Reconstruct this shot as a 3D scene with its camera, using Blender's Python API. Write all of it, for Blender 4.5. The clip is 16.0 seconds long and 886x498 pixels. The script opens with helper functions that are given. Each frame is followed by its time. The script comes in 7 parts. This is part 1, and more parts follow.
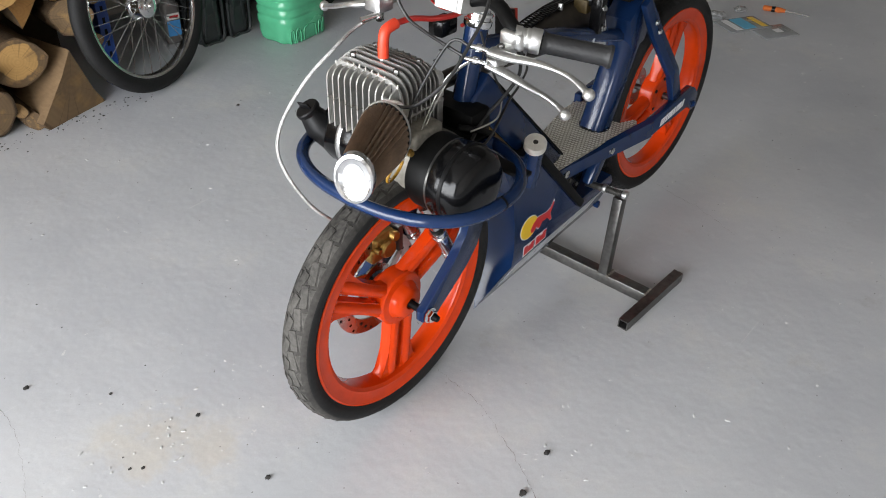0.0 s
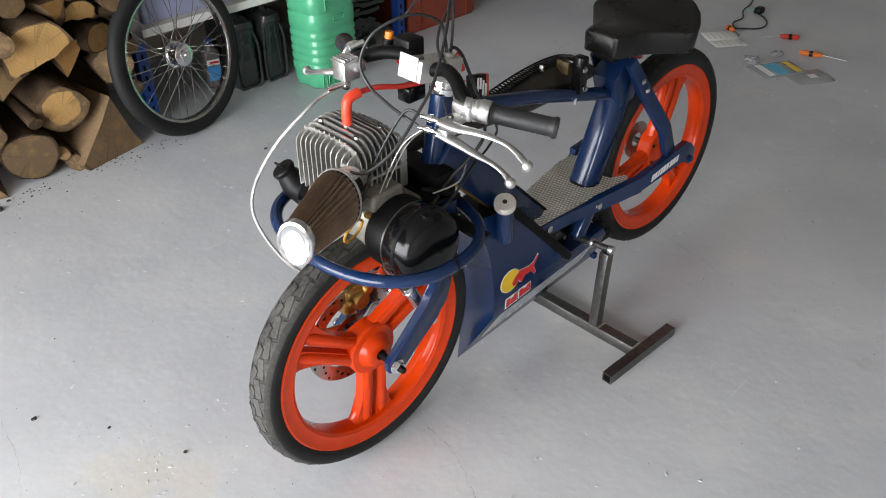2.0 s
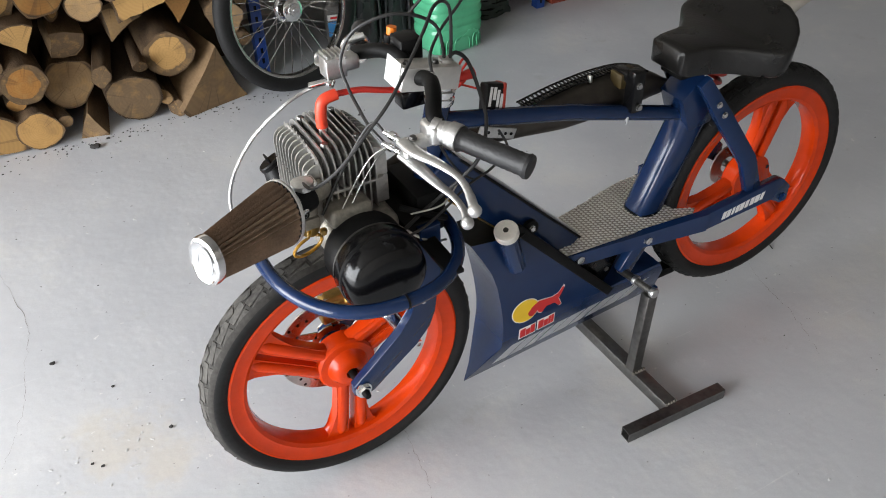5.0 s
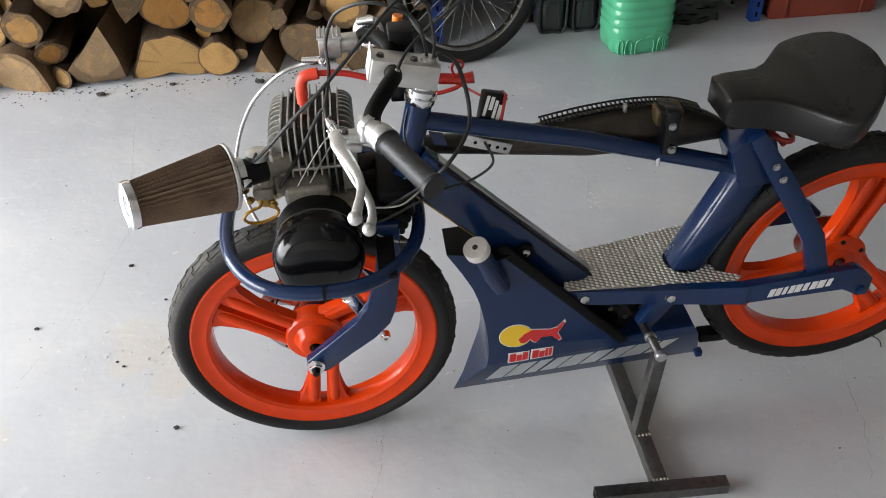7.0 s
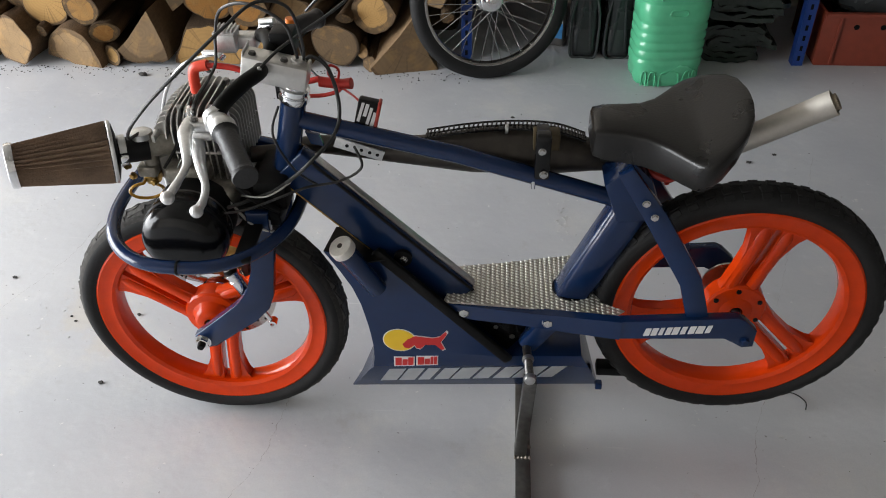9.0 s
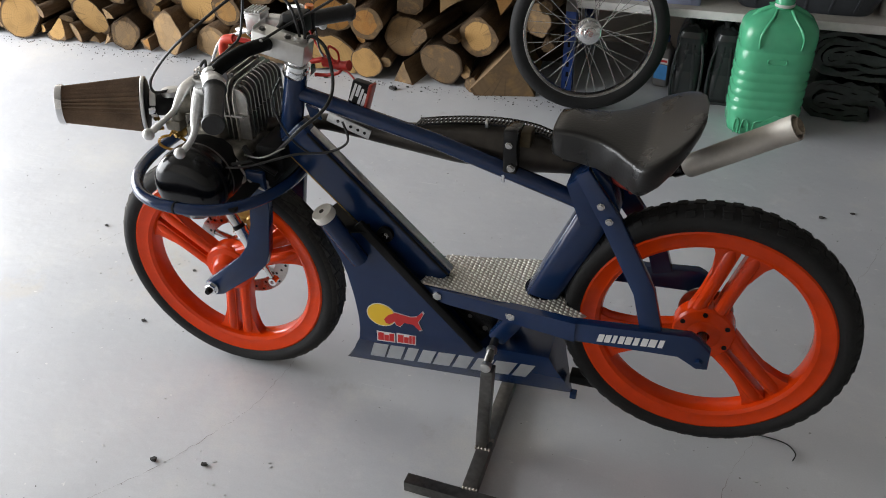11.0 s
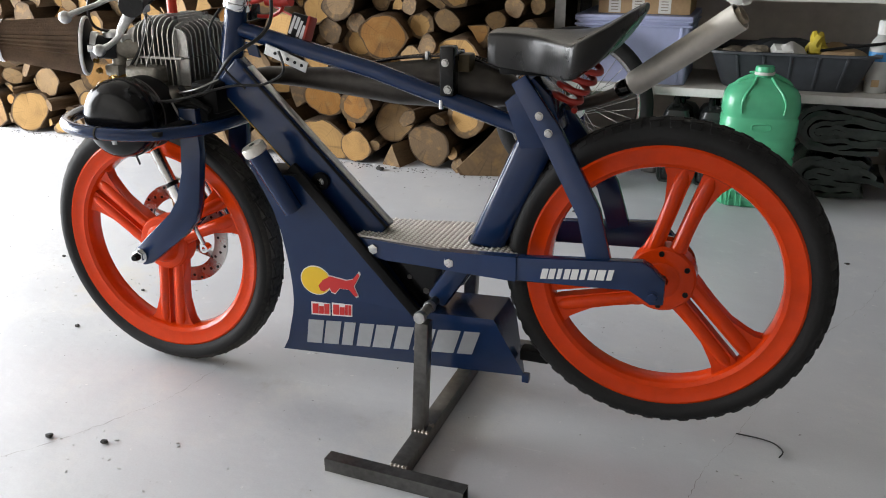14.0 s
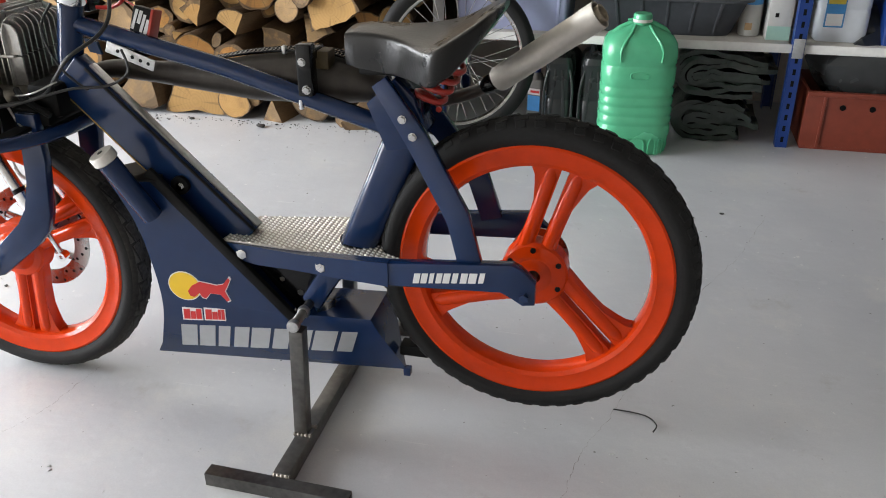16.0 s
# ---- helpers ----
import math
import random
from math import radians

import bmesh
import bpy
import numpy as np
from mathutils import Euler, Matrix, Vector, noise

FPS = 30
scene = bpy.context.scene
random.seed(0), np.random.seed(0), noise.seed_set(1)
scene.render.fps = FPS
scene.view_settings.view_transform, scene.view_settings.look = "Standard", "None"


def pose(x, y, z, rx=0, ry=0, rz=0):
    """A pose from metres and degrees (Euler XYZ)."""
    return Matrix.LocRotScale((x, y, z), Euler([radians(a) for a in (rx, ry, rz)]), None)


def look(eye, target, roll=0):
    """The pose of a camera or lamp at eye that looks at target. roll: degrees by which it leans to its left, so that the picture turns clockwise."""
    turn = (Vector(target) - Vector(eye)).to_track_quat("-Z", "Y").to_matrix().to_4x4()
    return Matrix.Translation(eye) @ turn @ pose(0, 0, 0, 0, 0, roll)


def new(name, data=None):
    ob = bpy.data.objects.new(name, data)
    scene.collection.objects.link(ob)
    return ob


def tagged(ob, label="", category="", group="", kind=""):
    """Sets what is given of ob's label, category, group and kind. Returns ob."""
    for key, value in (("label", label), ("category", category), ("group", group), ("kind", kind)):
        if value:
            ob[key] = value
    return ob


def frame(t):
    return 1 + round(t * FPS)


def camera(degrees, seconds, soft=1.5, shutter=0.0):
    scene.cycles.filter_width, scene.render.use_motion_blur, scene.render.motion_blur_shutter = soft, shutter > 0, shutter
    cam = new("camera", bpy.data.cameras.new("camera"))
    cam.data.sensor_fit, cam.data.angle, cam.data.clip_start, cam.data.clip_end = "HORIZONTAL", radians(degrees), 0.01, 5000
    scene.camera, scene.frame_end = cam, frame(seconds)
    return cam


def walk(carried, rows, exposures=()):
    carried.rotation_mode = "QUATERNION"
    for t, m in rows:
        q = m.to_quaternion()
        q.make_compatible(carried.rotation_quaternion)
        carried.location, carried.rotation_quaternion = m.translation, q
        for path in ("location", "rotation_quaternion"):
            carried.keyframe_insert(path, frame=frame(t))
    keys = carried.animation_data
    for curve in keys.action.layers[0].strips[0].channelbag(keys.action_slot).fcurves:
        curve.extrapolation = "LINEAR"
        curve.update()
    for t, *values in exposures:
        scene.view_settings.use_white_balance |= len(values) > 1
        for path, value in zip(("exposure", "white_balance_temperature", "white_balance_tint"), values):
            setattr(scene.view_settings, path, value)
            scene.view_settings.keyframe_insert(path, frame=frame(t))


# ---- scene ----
cam = camera(56.1, 16.0, soft=1.0)
PATH = [
    (0, (-0.911, -0.859, 1.325), (0.334, 0.149, 0.127), 1.9),
    (0.5, (-0.841, -0.921, 1.334), (0.328, 0.184, 0.146), 1.9),
    (1, (-0.792, -0.971, 1.35), (0.322, 0.182, 0.155), 0.5),
    (1.5, (-0.79, -0.998, 1.378), (0.332, 0.177, 0.213), 0.8),
    (2, (-0.783, -1.022, 1.411), (0.366, 0.144, 0.261), -0.5),
    (2.5, (-0.778, -1.038, 1.432), (0.357, 0.114, 0.255), -1.6),
    (3, (-0.747, -1.051, 1.427), (0.321, 0.118, 0.206), -0.6),
    (3.5, (-0.681, -1.053, 1.426), (0.351, 0.194, 0.251), -0.7),
    (4, (-0.57, -1.041, 1.421), (0.37, 0.253, 0.221), -1.1),
    (4.2, (-0.54, -1.041, 1.422), (0.367, 0.261, 0.204), -1.9),
    (6.3, (0.002, -1.149, 1.407), (0.345, 0.37, 0.152), 0.5),
    (6.5, (0.042, -1.142, 1.414), (0.31, 0.396, 0.163), -0.5),
    (7, (0.136, -1.162, 1.415), (0.294, 0.372, 0.141), -1.8),
    (7.5, (0.264, -1.208, 1.423), (0.332, 0.349, 0.17), -1.5),
    (8, (0.398, -1.236, 1.427), (0.362, 0.322, 0.174), -0.6),
    (8.5, (0.497, -1.229, 1.426), (0.392, 0.332, 0.181), -1.0),
    (8.7, (0.516, -1.219, 1.425), (0.422, 0.341, 0.177), -0.9),
    (10.8, (0.96, -1.302, 1.409), (0.424, 0.243, 0.259), -0.6),
    (11, (0.95, -1.302, 1.379), (0.424, 0.25, 0.233), -1.1),
    (11.5, (0.983, -1.272, 1.275), (0.348, 0.32, 0.244), -0.3),
    (12, (0.999, -1.24, 1.124), (0.296, 0.424, 0.267), -0.4),
    (12.5, (1.036, -1.261, 1.003), (0.371, 0.488, 0.296), 1.4),
    (13, (1.072, -1.31, 0.937), (0.415, 0.466, 0.293), 1.4),
    (13.5, (1.099, -1.347, 0.908), (0.429, 0.425, 0.267), 1.1),
    (14, (1.136, -1.36, 0.892), (0.485, 0.39, 0.177), -0.2),
    (14.5, (1.151, -1.367, 0.887), (0.548, 0.385, 0.133), -0.6),
    (15, (1.163, -1.365, 0.894), (0.613, 0.417, 0.172), -0.3),
    (15.5, (1.17, -1.338, 0.91), (0.722, 0.489, 0.231), 0.5),
    (16, (1.168, -1.258, 1.012), (0.754, 0.48, 0.114), -0.4),
]
walk(cam, [(t, look(eye, target, roll)) for t, eye, target, roll in PATH], [(0.0, 0.58), (1.0, 0.46), (1.5, 0.58), (2.5, 0.74), (3.0, 0.68), (4.0, 0.80), (6.5, 0.78), (8.0, 0.60), (8.5, 0.60), (11.0, 0.44), (13.0, 0.78), (14.5, 0.93), (16.0, 1.20)])

# ---- world, sun, lights ----
world = bpy.data.worlds.new("sky")
scene.world = world
world.use_nodes = True
wn = world.node_tree.nodes
sky = wn.new("ShaderNodeTexSky")
sky.sky_type = "NISHITA"
sky.sun_disc = False
sky.sun_elevation, sky.sun_rotation = radians(42), radians(20)
wn["Background"].inputs["Strength"].default_value = 0.12
world.node_tree.links.new(sky.outputs[0], wn["Background"].inputs["Color"])

sun = new("sun", bpy.data.lights.new("sun", "SUN"))
sun.data.energy, sun.data.angle, sun.data.color = 3.0, radians(0.5), (1.0, 0.95, 0.88)
sun.matrix_world = look((1.0, 4.0, 4.0), (0, 0, 0))

# daylight through the open garage door
door_light = new("door_daylight", bpy.data.lights.new("door_daylight", "AREA"))
door_light.data.shape, door_light.data.size, door_light.data.size_y = "RECTANGLE", 4.0, 2.1
door_light.data.energy, door_light.data.color = 232.0, (0.955, 0.975, 1.0)
door_light.matrix_world = look((-3.45, 0.0, 1.12), (0.0, 0.0, 1.0))


# ---- materials ----
def surface(name, color, rough=0.5, metal=0.0, var=0.2, scale=30.0, bump=0.1, coat=0.0, rough_var=0.12, tint=None, per_object=0.0, transmission=0.0, sheen=0.0, spec=0.5):
    """Procedural surface: two scales of colour and gloss variation and a fine relief."""
    m = bpy.data.materials.new(name)
    m.use_nodes = True
    n, l = m.node_tree.nodes, m.node_tree.links
    b = n["Principled BSDF"]
    tc = n.new("ShaderNodeTexCoord")
    big, fine = n.new("ShaderNodeTexNoise"), n.new("ShaderNodeTexNoise")
    big.inputs["Scale"].default_value, fine.inputs["Scale"].default_value = scale / 6, scale * 3
    big.inputs["Detail"].default_value, fine.inputs["Detail"].default_value = 5, 6
    for k in (big, fine):
        l.new(tc.outputs["Object"], k.inputs["Vector"])
    low = tint or tuple(c * (1 - var * 1.6) for c in color)
    mix = n.new("ShaderNodeMix")
    mix.data_type = "RGBA"
    mix.inputs["A"].default_value, mix.inputs["B"].default_value = (*low, 1), (*[min(1, c * (1 + var * 0.5)) for c in color], 1)
    add = n.new("ShaderNodeMath")
    add.operation = "MULTIPLY_ADD"
    l.new(fine.outputs["Fac"], add.inputs[0])
    add.inputs[1].default_value = 0.45
    l.new(big.outputs["Fac"], add.inputs[2])
    ramp = n.new("ShaderNodeMapRange")
    ramp.inputs["From Min"].default_value, ramp.inputs["From Max"].default_value = 0.45, 0.95
    l.new(add.outputs[0], ramp.inputs["Value"])
    l.new(ramp.outputs[0], mix.inputs["Factor"])
    out = mix.outputs["Result"]
    if per_object:
        info, hsv, mr = n.new("ShaderNodeObjectInfo"), n.new("ShaderNodeHueSaturation"), n.new("ShaderNodeMapRange")
        l.new(info.outputs["Random"], mr.inputs["Value"])
        mr.inputs["To Min"].default_value, mr.inputs["To Max"].default_value = 1 - per_object, 1 + per_object
        l.new(mr.outputs[0], hsv.inputs["Value"])
        l.new(out, hsv.inputs["Color"])
        out = hsv.outputs["Color"]
    l.new(out, b.inputs["Base Color"])
    rr = n.new("ShaderNodeMapRange")
    rr.inputs["To Min"].default_value, rr.inputs["To Max"].default_value = max(0.02, rough - rough_var), min(1, rough + rough_var)
    l.new(big.outputs["Fac"], rr.inputs["Value"])
    l.new(rr.outputs[0], b.inputs["Roughness"])
    b.inputs["Metallic"].default_value, b.inputs["Coat Weight"].default_value = metal, coat
    b.inputs["Coat Roughness"].default_value = 0.08
    b.inputs["Transmission Weight"].default_value = transmission
    b.inputs["Specular IOR Level"].default_value = spec
    b.inputs["Sheen Weight"].default_value = sheen
    if bump:
        bp = n.new("ShaderNodeBump")
        bp.inputs["Strength"].default_value, bp.inputs["Distance"].default_value = bump, 0.002
        l.new(fine.outputs["Fac"], bp.inputs["Height"])
        l.new(bp.outputs[0], b.inputs["Normal"])
    return m


def floor_surface():
    """Worn grey floor paint on concrete: blotches, rubbed pale spots, dark specks, fine cracks."""
    m = bpy.data.materials.new("grey_floor_paint")
    m.use_nodes = True
    n, l = m.node_tree.nodes, m.node_tree.links
    b = n["Principled BSDF"]
    tc = n.new("ShaderNodeTexCoord")

    def tex(scale, detail, rough=0.6):
        k = n.new("ShaderNodeTexNoise")
        k.inputs["Scale"].default_value, k.inputs["Detail"].default_value, k.inputs["Roughness"].default_value = scale, detail, rough
        l.new(tc.outputs["Object"], k.inputs["Vector"])
        return k

    def span(src, a, c):
        k = n.new("ShaderNodeMapRange")
        k.inputs["From Min"].default_value, k.inputs["From Max"].default_value = a, c
        l.new(src, k.inputs["Value"])
        return k.outputs[0]

    def blend(fac, a, c, amount=1.0):
        k = n.new("ShaderNodeMix")
        k.data_type = "RGBA"
        mul = n.new("ShaderNodeMath")
        mul.operation = "MULTIPLY"
        l.new(fac, mul.inputs[0])
        mul.inputs[1].default_value = amount
        l.new(mul.outputs[0], k.inputs["Factor"])
        for sock, v in (("A", a), ("B", c)):
            if isinstance(v, tuple):
                k.inputs[sock].default_value = (*v, 1)
            else:
                l.new(v, k.inputs[sock])
        return k.outputs["Result"]

    clouds, fine, worn, speck = tex(1.1, 4), tex(260, 3), tex(2.3, 7, 0.72), tex(58, 2)
    # brown spill patches, each with a ragged outline
    ragged = tex(9.0, 8, 0.7)
    spill = None
    for x, y, r in ((-0.42, 0.26, 0.17), (-0.36, 0.18, 0.10), (-0.75, 0.05, 0.10)):
        far = n.new("ShaderNodeVectorMath")
        far.operation = "DISTANCE"
        l.new(tc.outputs["Object"], far.inputs[0])
        far.inputs[1].default_value = (x, y, 0.0)
        near = n.new("ShaderNodeMapRange")
        near.inputs["From Min"].default_value, near.inputs["From Max"].default_value = r, 0.0
        l.new(far.outputs["Value"], near.inputs["Value"])
        if spill is None:
            spill = near.outputs[0]
        else:
            more = n.new("ShaderNodeMath")
            more.operation = "MAXIMUM"
            l.new(spill, more.inputs[0])
            l.new(near.outputs[0], more.inputs[1])
            spill = more.outputs[0]
    torn = n.new("ShaderNodeMath")
    torn.operation = "MULTIPLY_ADD"
    l.new(ragged.outputs["Fac"], torn.inputs[0])
    torn.inputs[1].default_value = 3.2
    l.new(spill, torn.inputs[2])
    gate = n.new("ShaderNodeMath")
    gate.operation = "MULTIPLY"
    l.new(span(torn.outputs[0], 1.85, 2.35), gate.inputs[0])
    l.new(span(spill, 0.0, 0.35), gate.inputs[1])
    # long thin scratches in a stretched grain
    squash = n.new("ShaderNodeMapping")
    squash.inputs["Scale"].default_value = (3.0, 70.0, 1.0)
    squash.inputs["Rotation"].default_value = (0, 0, 0.6)
    l.new(tc.outputs["Object"], squash.inputs["Vector"])
    drag = n.new("ShaderNodeTexNoise")
    drag.inputs["Scale"].default_value, drag.inputs["Detail"].default_value = 1.0, 3
    l.new(squash.outputs[0], drag.inputs["Vector"])
    col = blend(span(clouds.outputs["Fac"], 0.35, 0.65), (0.455, 0.466, 0.495), (0.580, 0.585, 0.600))
    col = blend(span(worn.outputs["Fac"], 0.54, 0.72), col, (0.660, 0.645, 0.605), 0.65)
    col = blend(span(tex(5.5, 8, 0.75).outputs["Fac"], 0.60, 0.74), col, (0.30, 0.275, 0.235), 0.40)
    col = blend(span(tex(14, 6, 0.7).outputs["Fac"], 0.58, 0.70), col, (0.66, 0.665, 0.68), 0.35)
    col = blend(span(tex(17, 7, 0.75).outputs["Fac"], 0.64, 0.72), col, (0.36, 0.345, 0.32), 0.28)
    col = blend(gate.outputs[0], col, (0.56, 0.50, 0.41), 0.42)
    col = blend(span(drag.outputs["Fac"], 0.70, 0.76), col, (0.72, 0.72, 0.71), 0.5)
    col = blend(span(speck.outputs["Fac"], 0.725, 0.755), col, (0.10, 0.09, 0.08), 0.75)
    col = blend(span(tex(31, 3).outputs["Fac"], 0.70, 0.73), col, (0.78, 0.77, 0.74), 0.6)
    col = blend(span(fine.outputs["Fac"], 0.3, 0.7), col, (0.40, 0.40, 0.41), 0.22)
    l.new(col, b.inputs["Base Color"])
    rg = n.new("ShaderNodeMapRange")
    rg.inputs["To Min"].default_value, rg.inputs["To Max"].default_value = 0.32, 0.58
    l.new(worn.outputs["Fac"], rg.inputs["Value"])
    l.new(rg.outputs[0], b.inputs["Roughness"])
    bp = n.new("ShaderNodeBump")
    bp.inputs["Strength"].default_value, bp.inputs["Distance"].default_value = 0.30, 0.002
    l.new(tex(42, 6).outputs["Fac"], bp.inputs["Height"])
    # trowel waves and shallow dents under the paint
    waves = n.new("ShaderNodeBump")
    waves.inputs["Strength"].default_value, waves.inputs["Distance"].default_value = 0.22, 0.010
    l.new(tex(7.5, 3).outputs["Fac"], waves.inputs["Height"])
    dents = n.new("ShaderNodeBump")
    dents.inputs["Strength"].default_value, dents.inputs["Distance"].default_value = 0.16, 0.002
    l.new(span(tex(16, 2).outputs["Fac"], 0.66, 0.84), dents.inputs["Height"])
    l.new(waves.outputs[0], dents.inputs["Normal"])
    l.new(dents.outputs[0], bp.inputs["Normal"])
    l.new(bp.outputs[0], b.inputs["Normal"])
    return m


def end_grain(name, heart, ring_tone, sap, weathered):
    """Sawn log end: fresh heart, darker rim, rings and radial checks, some logs weathered grey-brown."""
    m = bpy.data.materials.new(name)
    m.use_nodes = True
    n, l = m.node_tree.nodes, m.node_tree.links
    b = n["Principled BSDF"]

    def math_node(op, x, y=None, z=None):
        k = n.new("ShaderNodeMath")
        k.operation = op
        for q, v in enumerate((x, y, z)):
            if v is None:
                continue
            if isinstance(v, (int, float)):
                k.inputs[q].default_value = v
            else:
                l.new(v, k.inputs[q])
        return k.outputs[0]

    def span(src, lo, hi, t0=0.0, t1=1.0):
        k = n.new("ShaderNodeMapRange")
        for s_, v in (("From Min", lo), ("From Max", hi), ("To Min", t0), ("To Max", t1)):
            k.inputs[s_].default_value = v
        l.new(src, k.inputs["Value"])
        return k.outputs[0]

    def blend(fac, x, y):
        k = n.new("ShaderNodeMix")
        k.data_type = "RGBA"
        l.new(fac, k.inputs["Factor"])
        for s_, v in (("A", x), ("B", y)):
            if isinstance(v, tuple):
                k.inputs[s_].default_value = (*v, 1)
            else:
                l.new(v, k.inputs[s_])
        return k.outputs["Result"]

    tc, info = n.new("ShaderNodeTexCoord"), n.new("ShaderNodeObjectInfo")
    rand = info.outputs["Random"]
    flat = n.new("ShaderNodeVectorMath")
    flat.operation = "MULTIPLY"
    flat.inputs[1].default_value = (1, 0, 1)
    l.new(tc.outputs["Object"], flat.inputs[0])
    seed = math_node("MULTIPLY", rand, 37.0)

    def tex(vec, scale, detail):
        k = n.new("ShaderNodeTexNoise")
        k.noise_dimensions = "4D"
        k.inputs["Scale"].default_value, k.inputs["Detail"].default_value = scale, detail
        l.new(vec, k.inputs["Vector"])
        l.new(seed, k.inputs["W"])
        return k.outputs["Fac"]

    length = n.new("ShaderNodeVectorMath")
    length.operation = "LENGTH"
    l.new(flat.outputs[0], length.inputs[0])
    unit = n.new("ShaderNodeVectorMath")
    unit.operation = "NORMALIZE"
    l.new(flat.outputs[0], unit.inputs[0])
    dist = math_node("MULTIPLY_ADD", tex(flat.outputs[0], 1.1, 3), 0.42, length.outputs["Value"])
    ring = span(math_node("SINE", math_node("MULTIPLY", dist, 58.0)), -1, 1, 0.95, 1.03)
    kind = math_node("FRACT", math_node("MULTIPLY", rand, 13.7))
    tone = n.new("ShaderNodeValToRGB")
    tone.color_ramp.elements[0].position, tone.color_ramp.elements[0].color = 0.0, (*heart, 1)
    tone.color_ramp.elements[1].position, tone.color_ramp.elements[1].color = 1.0, (*weathered, 1)
    for at, c in ((0.30, tuple(q * 0.92 for q in heart)), (0.42, (0.260, 0.115, 0.024)), (0.50, (0.250, 0.160, 0.076)), (0.70, (0.150, 0.098, 0.052))):
        tone.color_ramp.elements.new(at).color = (*c, 1)
    l.new(kind, tone.inputs[0])
    # a wet ring of sapwood on some logs, its inner edge sharp and wavy
    ringed = math_node("LESS_THAN", math_node("FRACT", math_node("MULTIPLY", rand, 29.3)), 0.42)
    edge = span(math_node("MULTIPLY_ADD", tex(unit.outputs[0], 1.6, 3), 0.30, dist), 1.02, 1.07)
    col = blend(math_node("MULTIPLY", ringed, edge), tone.outputs[0], ring_tone)
    col = blend(span(tex(flat.outputs[0], 1.3, 3), 0.52, 0.72, 0.0, 0.50), col, tuple(c * 0.7 for c in weathered))
    col = blend(span(tex(flat.outputs[0], 2.6, 6), 0.50, 0.70, 0.0, 0.40), col, tuple(min(1, c * 1.15) for c in heart))
    col = blend(span(length.outputs["Value"], 0.90, 0.98), col, sap)
    near_line = math_node("ABSOLUTE", math_node("SUBTRACT", tex(unit.outputs[0], 1.3, 2), 0.5))
    check = math_node("MULTIPLY", span(near_line, 0.012, 0.002), span(dist, 0.30, 0.60))
    col = blend(math_node("MULTIPLY", check, 0.38), col, (0.045, 0.030, 0.018))
    hsv = n.new("ShaderNodeHueSaturation")
    l.new(col, hsv.inputs["Color"])
    l.new(math_node("MULTIPLY", ring, span(rand, 0, 1, 0.80, 1.15)), hsv.inputs["Value"])
    l.new(hsv.outputs["Color"], b.inputs["Base Color"])
    b.inputs["Roughness"].default_value = 0.85
    b.inputs["Specular IOR Level"].default_value = 0.3
    bp = n.new("ShaderNodeBump")
    bp.inputs["Strength"].default_value, bp.inputs["Distance"].default_value = 0.35, 0.003
    l.new(tex(flat.outputs[0], 7.0, 6), bp.inputs["Height"])
    l.new(bp.outputs[0], b.inputs["Normal"])
    return m


BLUE = surface("navy_blue_enamel", (0.0062, 0.0225, 0.077), 0.19, var=0.14, scale=12, bump=0.02, coat=0.0, spec=0.45, rough_var=0.07)
ORANGE = surface("orange_red_paint", (0.67, 0.048, 0.003), 0.17, var=0.14, scale=14, bump=0.012, coat=0.0, spec=0.26, rough_var=0.05)
RUBBER = surface("tyre_rubber", (0.0125, 0.0123, 0.0123), 0.70, var=0.35, scale=40, bump=0.3, spec=0.32)
DUSTY = surface("dusty_tread_rubber", (0.082, 0.077, 0.070), 0.9, var=0.6, scale=45, bump=0.5, spec=0.3)
GROOVE = surface("dusty_tread_groove", (0.050, 0.047, 0.043), 0.9, var=0.5, scale=45, bump=0.4, spec=0.2)
GRIP = surface("grip_rubber", (0.016, 0.016, 0.017), 0.5, var=0.3, scale=60, bump=0.4)
ALLOY = surface("cast_aluminium", (0.69, 0.69, 0.68), 0.38, metal=1.0, var=0.22, scale=50, bump=0.2)
FIN = surface("cylinder_fin_metal", (0.60, 0.59, 0.565), 0.38, metal=0.85, var=0.25, scale=45, bump=0.25)
POLISHED = surface("polished_aluminium", (0.80, 0.80, 0.80), 0.20, metal=1.0, var=0.08, scale=40, bump=0.04)
BRUSHED = surface("brushed_silencer_steel", (0.56, 0.53, 0.48), 0.60, metal=0.75, var=0.14, scale=30, bump=0.08)
SPOKE_STEEL = surface("dulled_chrome", (0.55, 0.54, 0.52), 0.24, metal=1.0, var=0.2, scale=40, bump=0.05)
CHROME = surface("chrome", (0.82, 0.83, 0.84), 0.10, metal=1.0, var=0.05, scale=20, bump=0.0, rough_var=0.04)
TREAD_PLATE = surface("chequer_plate_aluminium", (0.50, 0.465, 0.41), 0.50, metal=0.8, var=0.22, scale=60, bump=0.1)
BLACK = surface("black_enamel", (0.005, 0.005, 0.0055), 0.17, var=0.3, scale=20, bump=0.03, coat=0.0, spec=0.30, rough_var=0.06)
MATT_BLACK = surface("matt_black_metal", (0.0045, 0.0045, 0.0045), 0.55, spec=0.15, var=0.4, scale=30, bump=0.15)
EXHAUST = surface("blackened_exhaust_steel", (0.062, 0.053, 0.044), 0.46, metal=0.4, var=0.45, scale=18, bump=0.12)
TARNISHED = surface("brown_tarnished_steel", (0.085, 0.058, 0.020), 0.5, metal=0.3, var=0.4, scale=40, bump=0.15)
PLASTIC = surface("black_plastic", (0.005, 0.005, 0.0055), 0.45, spec=0.22, var=0.25, scale=30, bump=0.12)
